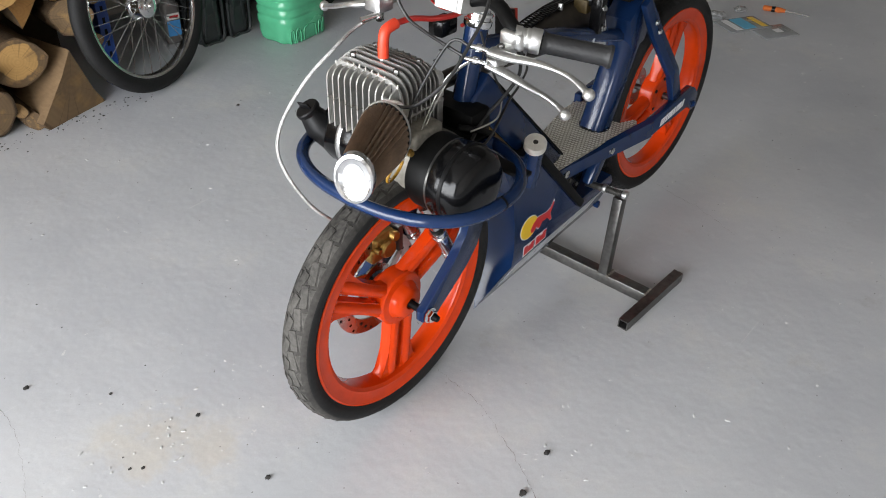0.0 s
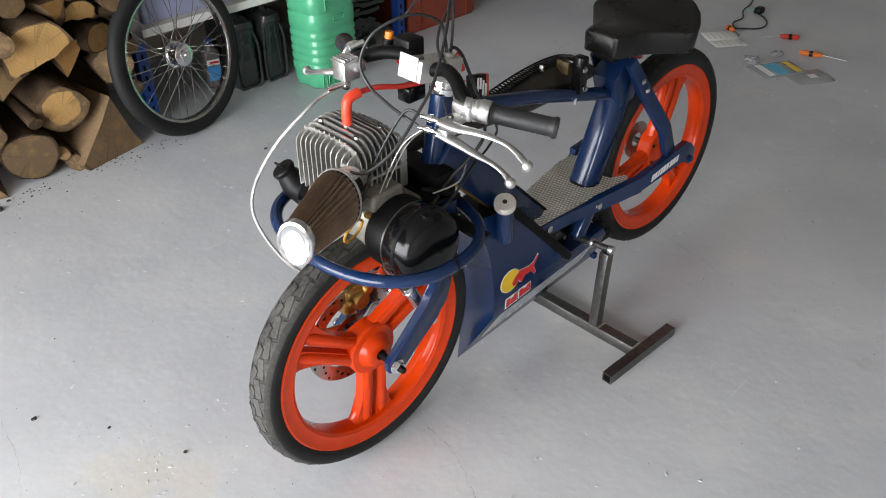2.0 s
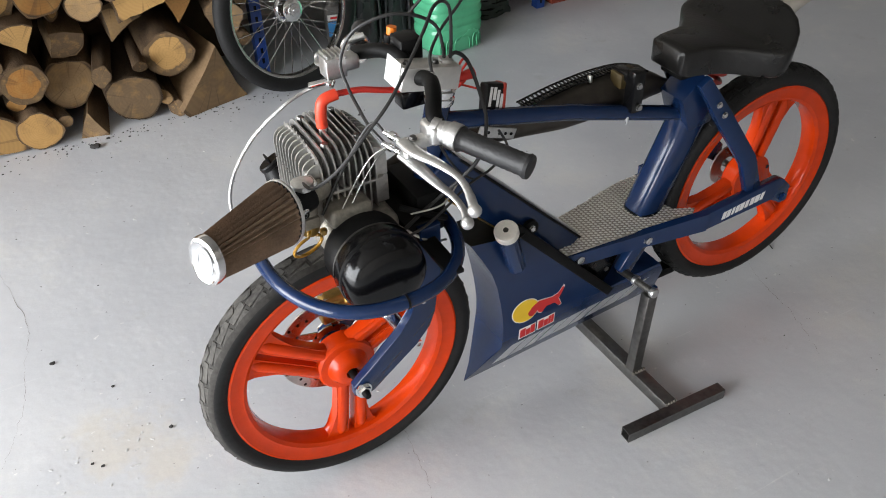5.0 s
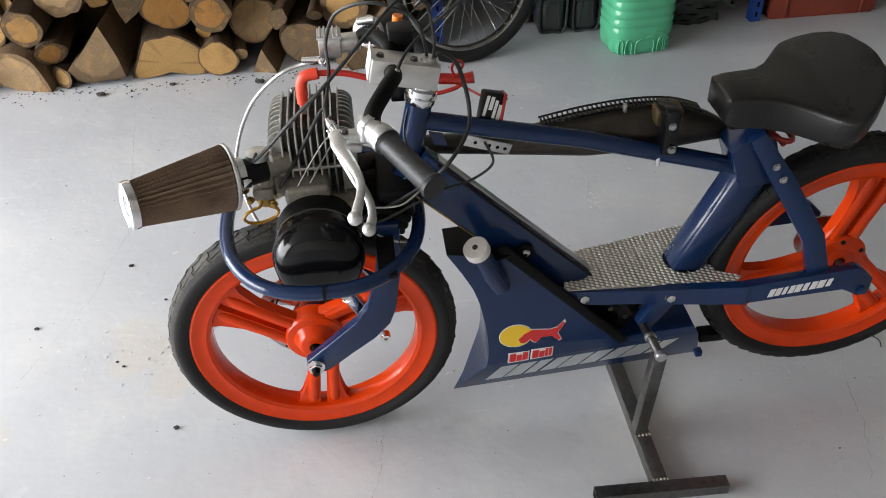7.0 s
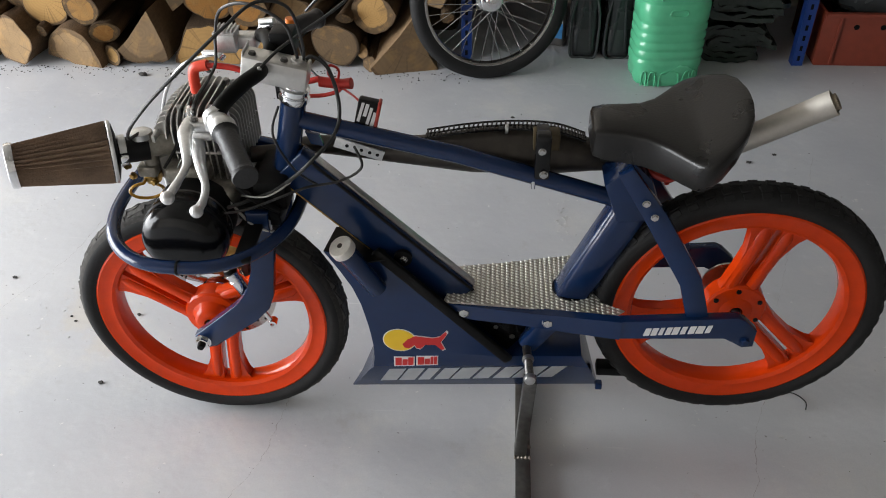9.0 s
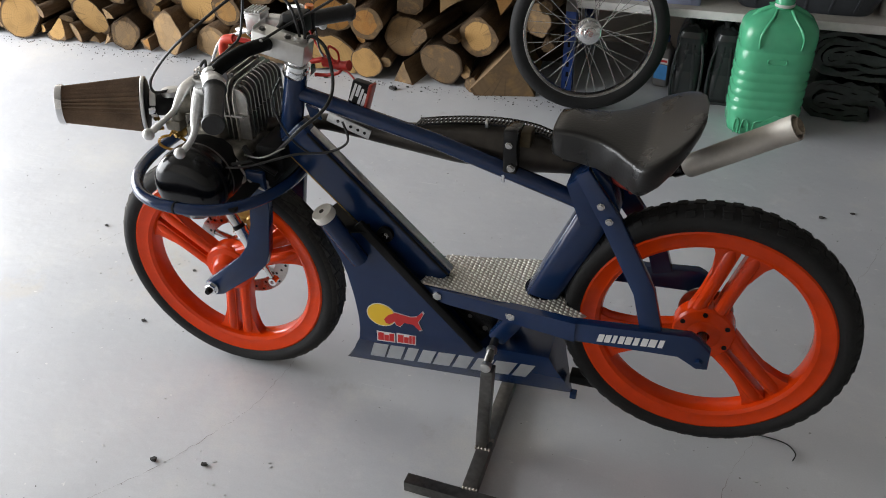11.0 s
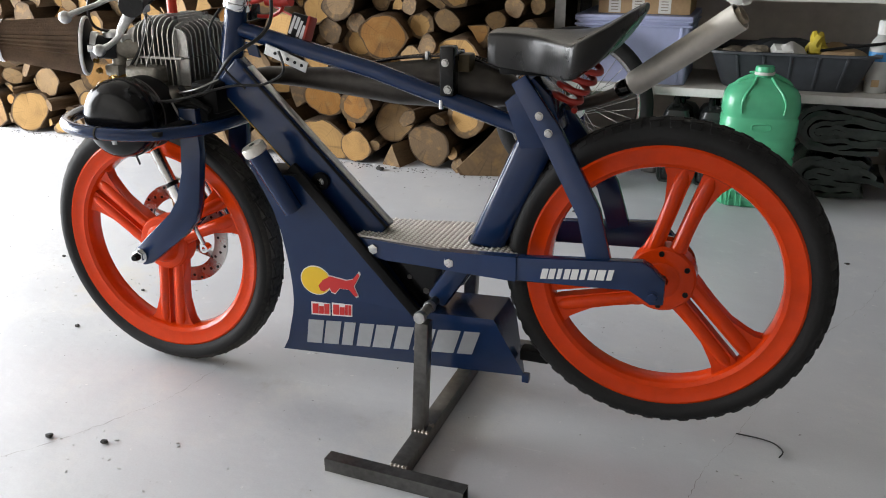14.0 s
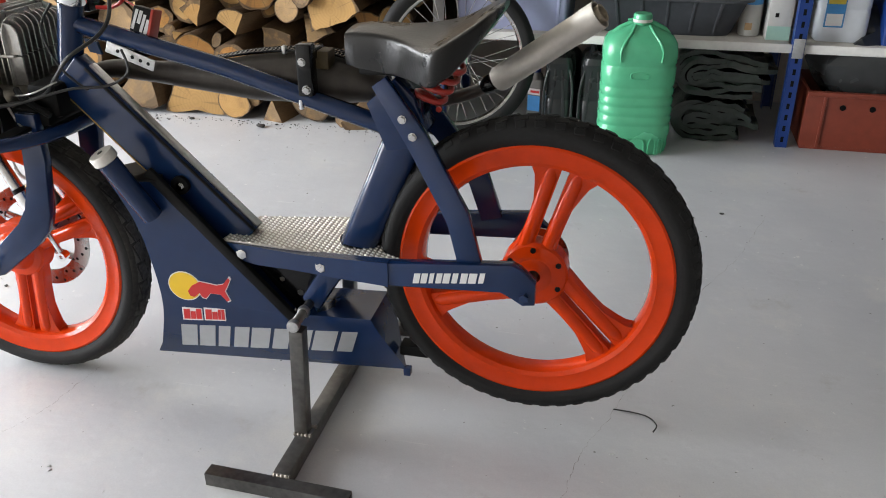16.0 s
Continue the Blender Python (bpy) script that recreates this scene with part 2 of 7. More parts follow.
SEAT = surface("black_vinyl", (0.0075, 0.0071, 0.0067), 0.30, var=0.25, scale=70, bump=0.2, spec=0.42)
STEEL = surface("bare_steel_tube", (0.185, 0.180, 0.172), 0.36, metal=0.9, var=0.4, scale=25, bump=0.15)
WELD = surface("weld_bead", (0.33, 0.30, 0.26), 0.45, metal=0.9, var=0.5, scale=90, bump=0.6)
FILTER = surface("brown_filter_gauze", (0.250, 0.168, 0.112), 0.75, var=0.3, scale=120, bump=0.5)
BRASS = surface("gold_anodised_alloy", (0.38, 0.235, 0.065), 0.42, metal=0.9, var=0.25, scale=40, bump=0.1)
FUEL_HOSE = surface("amber_fuel_hose", (0.45, 0.24, 0.03), 0.25, var=0.15, scale=30, bump=0.02, transmission=0.3)
RED_LEAD = surface("red_silicone", (0.55, 0.025, 0.015), 0.42, var=0.12, scale=30, bump=0.05)
CAP_RED = surface("red_plug_cap", (0.75, 0.055, 0.02), 0.45, var=0.1, scale=30, bump=0.05)
SPRING = surface("red_spring_paint", (0.42, 0.025, 0.015), 0.35, var=0.2, scale=40, bump=0.05, coat=0.3)
CABLE = surface("black_cable_sheath", (0.015, 0.015, 0.015), 0.45, var=0.2, scale=40, bump=0.05)
WIRE = surface("bare_cable_wire", (0.50, 0.49, 0.46), 0.35, metal=0.9, var=0.2, scale=60, bump=0.1)
BRAID = surface("braided_steel_hose", (0.50, 0.50, 0.49), 0.38, metal=0.7, var=0.25, scale=160, bump=0.5)
WHITE = surface("white_card", (0.78, 0.78, 0.77), 0.6, var=0.05, scale=30, bump=0.03)
ORANGE_PL = surface("orange_plastic", (0.85, 0.22, 0.02), 0.4, var=0.1, scale=30, bump=0.03)
YELLOW_D = surface("yellow_sticker", (0.80, 0.52, 0.02), 0.35, var=0.05, scale=20, bump=0.0)
RED_D = surface("red_sticker", (0.55, 0.02, 0.02), 0.35, var=0.05, scale=20, bump=0.0)
SILVER_D = surface("silver_grey_sticker", (0.50, 0.515, 0.53), 0.36, metal=0.40, var=0.12, scale=20, bump=0.0)
WHITE_D = surface("white_sticker", (0.72, 0.72, 0.72), 0.35, var=0.05, scale=20, bump=0.0)
DISC = surface("brake_disc_steel", (0.50, 0.48, 0.46), 0.28, metal=1.0, var=0.2, scale=50, bump=0.05)
CLAMP = surface("milled_aluminium_block", (0.62, 0.61, 0.585), 0.36, metal=0.85, var=0.12, scale=40, bump=0.06)
CASTING = surface("grubby_aluminium_casting", (0.36, 0.335, 0.285), 0.5, metal=0.6, var=0.4, scale=40, bump=0.35)
LUMP = surface("painted_floor_lump", (0.60, 0.60, 0.595), 0.5, var=0.2, scale=80, bump=0.2)
GRIT = surface("dark_floor_grit", (0.045, 0.042, 0.040), 0.9, var=0.3, scale=60, bump=0.3)
CAP_ALLOY = surface("pale_turned_aluminium", (0.80, 0.765, 0.70), 0.42, metal=0.6, var=0.12, scale=60, bump=0.08)
STUD = surface("bright_ridge_aluminium", (0.84, 0.82, 0.77), 0.30, metal=0.9, var=0.1, scale=60, bump=0.05)
CORE = surface("dark_cylinder_casting", (0.060, 0.058, 0.054), 0.7, metal=0.3, var=0.3, scale=40, bump=0.2)
PLASTER = surface("grey_beige_plaster", (0.70, 0.645, 0.57), 0.92, var=0.2, scale=8, bump=0.3)
FLOOR = floor_surface()
WALL = surface("pale_rendered_wall", (0.60, 0.57, 0.53), 0.92, var=0.25, scale=8, bump=0.5)
GREY_WALL = surface("grey_rendered_wall", (0.34, 0.325, 0.305), 0.92, var=0.25, scale=8, bump=0.5)
CEIL = surface("ceiling_boards", (0.26, 0.245, 0.22), 0.9, var=0.15, scale=8, bump=0.2)
CONCRETE = surface("driveway_concrete", (0.50, 0.48, 0.45), 0.9, var=0.25, scale=6, bump=0.4)
BARK = surface("bark", (0.088, 0.056, 0.031), 0.95, var=0.6, scale=9.0, bump=1.0, tint=(0.030, 0.019, 0.011), per_object=0.55, spec=0.2)
SPLIT = surface("split_wood", (0.160, 0.102, 0.053), 0.85, var=0.35, scale=5.0, bump=0.8, tint=(0.075, 0.048, 0.026), per_object=0.35, spec=0.3)
ENDS = end_grain("sawn_end_grain", (0.335, 0.196, 0.068), (0.098, 0.062, 0.031), (0.060, 0.038, 0.021), (0.092, 0.060, 0.033))
SHELF = surface("pale_chipboard_shelf", (0.55, 0.52, 0.47), 0.7, var=0.15, scale=20, bump=0.15)
RAIL = surface("white_enamelled_rail", (0.70, 0.69, 0.66), 0.45, var=0.12, scale=20, bump=0.05)
RACK_BLUE = surface("blue_rack_enamel", (0.008, 0.040, 0.20), 0.4, var=0.15, scale=20, bump=0.08)
RACK_GREY = surface("grey_rack_steel", (0.16, 0.15, 0.14), 0.5, metal=0.4, var=0.2, scale=20, bump=0.08)
GALV = surface("galvanised_steel", (0.52, 0.53, 0.54), 0.42, metal=0.8, var=0.2, scale=40, bump=0.1)
TOTE_BLUE = surface("blue_tote_plastic", (0.035, 0.145, 0.42), 0.42, var=0.12, scale=14, bump=0.08)
TOTE_LILAC = surface("pale_lilac_tote_plastic", (0.36, 0.39, 0.58), 0.45, var=0.1, scale=12, bump=0.06)
CARDBOARD = surface("brown_cardboard", (0.42, 0.28, 0.15), 0.85, var=0.15, scale=24, bump=0.2)
PAPER = surface("paper_label", (0.70, 0.68, 0.64), 0.7, var=0.08, scale=30, bump=0.03)
TRAY = surface("charcoal_rubbery_plastic", (0.042, 0.047, 0.055), 0.55, var=0.3, scale=14, bump=0.15)
BAG = surface("crumpled_white_polythene", (0.60, 0.59, 0.56), 0.38, var=0.12, scale=18, bump=0.3, transmission=0.1)
GREEN = surface("translucent_green_plastic", (0.12, 0.56, 0.30), 0.26, var=0.12, scale=10, bump=0.04, transmission=0.25)
GREEN_CRATE = surface("sea_green_crate_plastic", (0.04, 0.36, 0.25), 0.45, var=0.12, scale=14, bump=0.06)
AQUA = surface("pale_aqua_liquid_can", (0.30, 0.48, 0.44), 0.3, var=0.1, scale=10, bump=0.03, transmission=0.2)
CLEAR_CAN = surface("cloudy_translucent_plastic", (0.80, 0.85, 0.91), 0.30, var=0.1, scale=10, bump=0.03, transmission=0.2)
BLUE_LABEL = surface("blue_print_label", (0.06, 0.28, 0.62), 0.45, var=0.15, scale=30, bump=0.0)
CARTON = surface("white_carton", (0.47, 0.47, 0.45), 0.6, var=0.08, scale=20, bump=0.04)
PALE_GREEN = surface("pale_green_print", (0.32, 0.50, 0.42), 0.6, var=0.08, scale=20, bump=0.0)
TARP = surface("dark_green_tarpaulin", (0.026, 0.036, 0.029), 0.22, var=0.4, scale=16, bump=0.5)
RED_CRATE = surface("brick_red_crate_plastic", (0.205, 0.037, 0.018), 0.5, var=0.2, scale=14, bump=0.08)
JERRY = surface("dark_jerrycan_plastic", (0.034, 0.037, 0.038), 0.28, var=0.25, scale=12, bump=0.08)
RAG = surface("dirty_cloth", (0.29, 0.245, 0.185), 0.9, var=0.3, scale=30, bump=0.5)
YELLOW_R = surface("yellow_wrapper", (0.62, 0.48, 0.05), 0.5, var=0.2, scale=30, bump=0.2)
BOLT = surface("zinc_plated_bolt", (0.62, 0.62, 0.61), 0.24, metal=1.0, var=0.2, scale=60, bump=0.05)
CRACK = surface("crack_dirt", (0.33, 0.315, 0.30), 0.95, var=0.3, scale=60, bump=0.3)
CLEAR_BAG = surface("clear_polybag", (0.55, 0.56, 0.57), 0.22, var=0.1, scale=40, bump=0.5, transmission=0.55)
WRAP_BLUE = surface("light_blue_print", (0.10, 0.42, 0.62), 0.5, var=0.1, scale=30, bump=0.0)
HANDLE_RED = surface("red_screwdriver_handle", (0.42, 0.03, 0.015), 0.4, var=0.15, scale=30, bump=0.05)
HANDLE_OR = surface("orange_screwdriver_handle", (0.55, 0.13, 0.02), 0.4, var=0.15, scale=30, bump=0.05)


# ---- building tools ----
def part(name, bm, material, parent=None, label="", angle=38):
    """Link a bmesh as ONE mesh object under a thing or a part."""
    me = bpy.data.meshes.new(name)
    bmesh.ops.recalc_face_normals(bm, faces=bm.faces)
    bm.to_mesh(me)
    bm.free()
    for m in material if isinstance(material, (list, tuple)) else [material]:
        me.materials.append(m)
    for p in me.polygons:
        p.use_smooth = True
    me.set_sharp_from_angle(angle=radians(angle))
    ob = new(name, me)
    if parent:
        ob.parent = parent
    return tagged(ob, label)


def thing(name, label, category, at=(0, 0, 0), rz=0, group="", kind=""):
    """An Empty at a thing's base."""
    ob = new(name)
    ob.matrix_basis = pose(*at, 0, 0, rz)
    ob.empty_display_size = 0.05
    return tagged(ob, label, category, group, kind)


def add_box(bm, centre, size, m=None, bevel=0.0, seg=2):
    made = bmesh.ops.create_cube(bm, size=1.0, matrix=(m or Matrix()) @ Matrix.Translation(centre) @ Matrix.Diagonal((*size, 1)))
    if bevel:
        edges = list({e for v in made["verts"] for e in v.link_edges})
        bmesh.ops.bevel(bm, geom=edges, offset=bevel, segments=seg, profile=0.5, affect="EDGES")
    return bm


def box(centre, size, m=None, bevel=0.0, seg=2):
    return add_box(bmesh.new(), centre, size, m, bevel, seg)


def between(p0, p1, up=(0, 1, 0)):
    """A frame at p0 with z towards p1 and x near up."""
    p0, p1 = Vector(p0), Vector(p1)
    z = (p1 - p0).normalized()
    x = Vector(up) - z * z.dot(Vector(up))
    x.normalize()
    y = z.cross(x)
    return Matrix(((x.x, y.x, z.x, p0.x), (x.y, y.y, z.y, p0.y), (x.z, y.z, z.z, p0.z), (0, 0, 0, 1)))


def add_beam(bm, p0, p1, wide, deep, bevel=0.002, up=(0, 1, 0), seg=2):
    """A bar of rectangular section from p0 to p1; wide along up, deep across."""
    m = between(p0, p1, up)
    d = (Vector(p1) - Vector(p0)).length
    return add_box(bm, (0, 0, d / 2), (wide, deep, d), m, bevel, seg)


def beam(*a, **k):
    return add_beam(bmesh.new(), *a, **k)


def curve(points, n=8, closed=False):
    """Points along a smooth line through the given ones."""
    p = [Vector(q) for q in points]
    out = []
    count = len(p) if closed else len(p) - 1
    for i in range(count):
        if closed:
            a, b, c, d = p[i - 1], p[i], p[(i + 1) % len(p)], p[(i + 2) % len(p)]
        else:
            a, b, c, d = p[max(i - 1, 0)], p[i], p[i + 1], p[min(i + 2, len(p) - 1)]
        for k in range(n):
            t = k / n
            out.append(0.5 * ((2 * b) + (c - a) * t + (2 * a - 5 * b + 4 * c - d) * t * t + (3 * b - a - 3 * c + d) * t ** 3))
    if not closed:
        out.append(p[-1])
    return out


def add_tube(bm, pts, radius, seg=10, closed=False, flat=(1.0, 1.0)):
    """Sweep a round (or flattened) section along points; radius may be a list."""
    pts = [Vector(p) for p in pts]
    n = len(pts)
    rs = radius if isinstance(radius, (list, tuple)) else [radius] * n
    tang = []
    for i in range(n):
        a = pts[i - 1] if (i or closed) else pts[0]
        b = pts[(i + 1) % n] if (i < n - 1 or closed) else pts[-1]
        tang.append((b - a).normalized())
    ref = Vector((0, 0, 1)) if abs(tang[0].z) < 0.9 else Vector((1, 0, 0))
    u = (ref - tang[0] * ref.dot(tang[0])).normalized()
    rings = []
    for i in range(n):
        u = (u - tang[i] * u.dot(tang[i])).normalized()
        v = tang[i].cross(u)
        rings.append([bm.verts.new(pts[i] + rs[i] * (u * flat[0] * math.cos(2 * math.pi * k / seg) + v * flat[1] * math.sin(2 * math.pi * k / seg))) for k in range(seg)])
    for i in range(n if closed else n - 1):
        a, b = rings[i], rings[(i + 1) % n]
        for k in range(seg):
            bm.faces.new((a[k], a[(k + 1) % seg], b[(k + 1) % seg], b[k]))
    if not closed:
        bm.faces.new(rings[0][::-1])
        bm.faces.new(rings[-1])
    return bm


def tube(*a, **k):
    return add_tube(bmesh.new(), *a, **k)


def add_lathe(bm, profile, m=None, seg=32, closed=False):
    """Turn (radius, height) pairs round local z, placed by m."""
    m = m or Matrix()
    rings = []
    for r, h in profile:
        if r < 1e-6:
            rings.append([bm.verts.new(m @ Vector((0, 0, h)))])
        else:
            rings.append([bm.verts.new(m @ Vector((r * math.cos(2 * math.pi * k / seg), r * math.sin(2 * math.pi * k / seg), h))) for k in range(seg)])
    pairs = list(zip(rings, rings[1:]))
    if closed:
        pairs.append((rings[-1], rings[0]))
    for a, b in pairs:
        for k in range(seg):
            k2 = (k + 1) % seg
            if len(a) == 1 and len(b) > 1:
                bm.faces.new((a[0], b[k], b[k2]))
            elif len(b) == 1 and len(a) > 1:
                bm.faces.new((a[k], a[k2], b[0]))
            elif len(a) > 1:
                bm.faces.new((a[k], a[k2], b[k2], b[k]))
    if not closed:
        for ring in (rings[0], rings[-1]):
            if len(ring) > 1:
                bm.faces.new(ring)
    return bm


def lathe(*a, **k):
    return add_lathe(bmesh.new(), *a, **k)


def add_prism(bm, poly, h0, h1, m=None, bevel=0.0):
    """A flat outline (u, v) pushed from h0 to h1 along local z, placed by m."""
    m = m or Matrix()
    a = [bm.verts.new(m @ Vector((u, v, h0))) for u, v in poly]
    b = [bm.verts.new(m @ Vector((u, v, h1))) for u, v in poly]
    n = len(poly)
    faces = [bm.faces.new(a[::-1]), bm.faces.new(b)]
    for k in range(n):
        faces.append(bm.faces.new((a[k], a[(k + 1) % n], b[(k + 1) % n], b[k])))
    if bevel:
        edges = list({e for f in faces[:2] for e in f.edges})
        bmesh.ops.bevel(bm, geom=edges, offset=bevel, segments=2, profile=0.5, affect="EDGES")
    return bm


def prism(*a, **k):
    return add_prism(bmesh.new(), *a, **k)


# local (u, v, w) -> world x, z and -y: outlines drawn in the bike's side view, pushed towards its left side
SIDE = Matrix(((1, 0, 0, 0), (0, 0, -1, 0), (0, 1, 0, 0), (0, 0, 0, 1)))
# lathes whose axis points to the bike's left
LEFT = Matrix(((1, 0, 0, 0), (0, 0, -1, 0), (0, 1, 0, 0), (0, 0, 0, 1)))


def bolt(p, direction, r, h, parent, material=None, name="bolt", seg=6):
    m = between(p, Vector(p) + Vector(direction), (0, 0, 1) if abs(direction[2]) < 0.9 else (1, 0, 0))
    bm = lathe([(r * 1.30, 0), (r * 1.30, h * 0.22), (0, h * 0.23)], m, seg=18)
    add_lathe(bm, [(r * 1.05, h * 0.2), (r * 1.05, h * 0.9), (r * 0.9, h), (0, h)], m, seg)
    return part(name, bm, material or BOLT, parent, angle=30)


# ---- the garage ----
X0, X1, Y0, Y1, H = -3.5, 4.6, -3.2, 2.32, 2.45
tagged(part("floor", box(((X0 + X1) / 2, (Y0 + Y1) / 2, -0.1), (X1 - X0, Y1 - Y0, 0.2)), FLOOR), "worn grey painted concrete garage floor with cracks", "floor", kind="structure")
tagged(part("ground", box((-23.0, 0, -0.12), (40.0, 60.0, 0.2)), CONCRETE), "pale concrete driveway outside the open garage", "ground", kind="structure")
tagged(part("wall_north", box(((X0 + X1) / 2, Y1 + 0.1, H / 2), (X1 - X0 + 0.4, 0.2, H)), PLASTER), "grey-beige plastered wall behind the shelves and firewood", "wall", kind="structure")
tagged(part("wall_south", box(((X0 + X1) / 2, Y0 - 0.1, H / 2), (X1 - X0 + 0.4, 0.2, H)), WALL), "plain pale rendered garage wall", "wall", kind="structure")
tagged(part("wall_east", box((X1 + 0.1, (Y0 + Y1) / 2, H / 2), (0.2, Y1 - Y0, H)), GREY_WALL), "plain grey rendered garage wall", "wall", kind="structure")
west = bmesh.new()
add_box(west, (X0 - 0.1, (Y0 - 2.1) / 2, H / 2), (0.2, -2.1 - Y0, H))
add_box(west, (X0 - 0.1, (Y1 + 2.1) / 2, H / 2), (0.2, Y1 - 2.1, H))
add_box(west, (X0 - 0.1, 0, (H + 2.2) / 2), (0.2, 4.2, H - 2.2))
tagged(part("wall_west", west, WALL), "pale rendered wall with a wide open garage doorway", "wall", kind="structure")
tagged(part("ceiling", box(((X0 + X1) / 2, (Y0 + Y1) / 2, H + 0.1), (X1 - X0 + 0.4, Y1 - Y0 + 0.4, 0.2)), CEIL), "plain pale garage ceiling", "ceiling", kind="structure")


# ---- the moped ----
moped = thing("moped", "navy blue racing moped with orange wheels on a paddock stand", "moped")


def wheel_parts(name, centre, phase, seed, tread, boss):
    """Three-spoke cast wheel: rim with split spokes and hub, tyre, axle, bolts."""
    m = Matrix.Translation(centre) @ LEFT
    rim = [(0.214, -0.021), (0.226, -0.021), (0.231, -0.024), (0.233, -0.027), (0.229, -0.029), (0.221, -0.0265), (0.209, -0.024), (0.203, -0.0245), (0.196, -0.020), (0.193, -0.012),
           (0.193, 0.012), (0.196, 0.020), (0.203, 0.0245), (0.209, 0.024), (0.221, 0.0265), (0.229, 0.029), (0.233, 0.027), (0.231, 0.024), (0.226, 0.021), (0.214, 0.021)]
    wheel = part(name, lathe(rim, m, 96, closed=True), ORANGE, moped, "three-spoke cast wheel in glossy orange-red paint", angle=30)
    half = [(0.012, boss), (0.024, boss), (0.031, boss - 0.004), (0.036, 0.022 + (boss - 0.022) * 0.35), (0.041, 0.0225), (0.054, 0.0205), (0.058, 0.016)]
    hub = [(r, -h) for r, h in half] + half[::-1]
    part("hub", lathe(hub, m, 40, closed=True), ORANGE, wheel)
    for k in range(3):
        turn = m @ Matrix.Rotation(radians(phase + 120 * k), 4, "Z")
        sway = lambda q: 0.0095 * (1 - (q - 0.05) / 0.15)
        bm = bmesh.new()
        for s in (1, -1):
            outline = [(0.030, 0.003), (0.060, 0.0055), (0.186, 0.0065), (0.2, 0.0065), (0.204, 0.070), (0.197, 0.062), (0.188, 0.050), (0.176, 0.041), (0.160, 0.0355), (0.130, 0.0325), (0.090, 0.0310), (0.066, 0.0320), (0.050, 0.0350), (0.036, 0.0350)]
            pts = [(u, s * v + sway(u)) for u, v in outline]
            add_prism(bm, pts if s > 0 else pts[::-1], -0.0125, 0.0125, turn, bevel=0.005)
            ridge = [(0.045, 0.0185, 0.006), (0.12, 0.0195, 0.0075), (0.176, 0.021, 0.0075), (0.192, 0.022, 0.003)]
            add_tube(bm, [turn @ Vector((u, s * v + sway(u), w)) for u, v, w in ridge], [0.0125, 0.0125, 0.0125, 0.009], seg=12)
        part("spoke", bm, ORANGE, wheel, angle=30)
    ty = [(0.222, -0.022), (0.231, -0.0245), (0.240, -0.0315), (0.250, -0.0335), (0.259, -0.031), (0.266, -0.0245), (0.2705, -0.014), (0.272, 0.0)]
    part("tyre", lathe(ty + [(r, -h) for r, h in ty[-2::-1]], m, 120, closed=True), [RUBBER, GROOVE], wheel, "black tyre with worn block tread", angle=50)
    if tread == "front":
        # road dust lies in the grooves of the front tyre's crown
        for p in [o for o in wheel.children if o.name.startswith("tyre")][-1].data.polygons:
            if math.hypot(p.center.x - centre[0], p.center.z - centre[2]) > 0.262:
                p.material_index = 1
    bm = bmesh.new()
    rnd = random.Random(seed)
    count = 40 if tread == "front" else 54
    for k in range(count):
        a = 2 * math.pi * k / count
        for s in (-1, 1):
            t = m @ Matrix.Rotation(a + (math.pi / count if s > 0 else 0), 4, "Z")
            for rr, hh, tilt, w, thick, depth in ((0.2709, 0.0080, 10, 0.0395, 0.0012, 0.0156), (0.2645, 0.0226, 44, 0.0385, 0.0030, 0.0122)) if tread == "front" else ((0.2706, 0.0082, 10, 0.0215, 0.0050, 0.0140), (0.2652, 0.0228, 44, 0.0180, 0.0050, 0.0125)):
                skew = 14 if tread == "front" else 8
                add_box(bm, (0, 0, 0), (thick, w + rnd.uniform(-0.001, 0.001), depth), t @ Matrix.Translation((rr, 0, s * hh)) @ Matrix.Rotation(radians(-s * tilt), 4, "Y") @ Matrix.Rotation(radians(s * skew), 4, "X"), 0.0012, 1)
    part("tread_block", bm, DUSTY if tread == "front" else RUBBER, wheel, "dusty grey worn tread blocks" if tread == "front" else "black tread blocks")
    for k in range(3 if tread == "rear" else 0):
        for s in (-1, 1):
            a = radians(phase + 120 * k + s * 32 - 16)
            part("hub_bolt", lathe([(0.0048, 0.020), (0.0048, 0.0235), (0, 0.0235)], m @ Matrix.Translation((0.047 * math.cos(a), 0.047 * math.sin(a), 0)), 10), MATT_BLACK, wheel)
    return wheel


front = wheel_parts("front_wheel", (0.004, 0, 0.2745), 28, 3, "front", 0.044)
rear = wheel_parts("rear_wheel", (1.030, 0, 0.340), 77, 5, "rear", 0.027)

# front axle, brake disc and caliper
bm = bmesh.new()
add_lathe(bm, [(0.008, -0.10), (0.008, 0.102), (0.006, 0.112), (0, 0.112)], Matrix.Translation((0.004, 0, 0.2745)) @ LEFT, 16)
part("axle", bm, MATT_BLACK, front, "threaded steel axle")
bolt((0.004, -0.0905, 0.2735), (0, -1, 0), 0.0125, 0.011, front, CHROME, "axle_nut")
bolt((0.004, 0.0905, 0.2735), (0, 1, 0), 0.0125, 0.011, front, CHROME, "axle_nut")
bm = bmesh.new()
mt = Matrix.Translation((0.004, 0.052, 0.2745)) @ LEFT
add_lathe(bm, [(0.080, -0.002), (0.112, -0.002), (0.112, 0.002), (0.080, 0.002)], mt, 64, closed=True)
add_lathe(bm, [(0.030, -0.002), (0.045, -0.002), (0.045, 0.002), (0.030, 0.002)], mt, 40, closed=True)
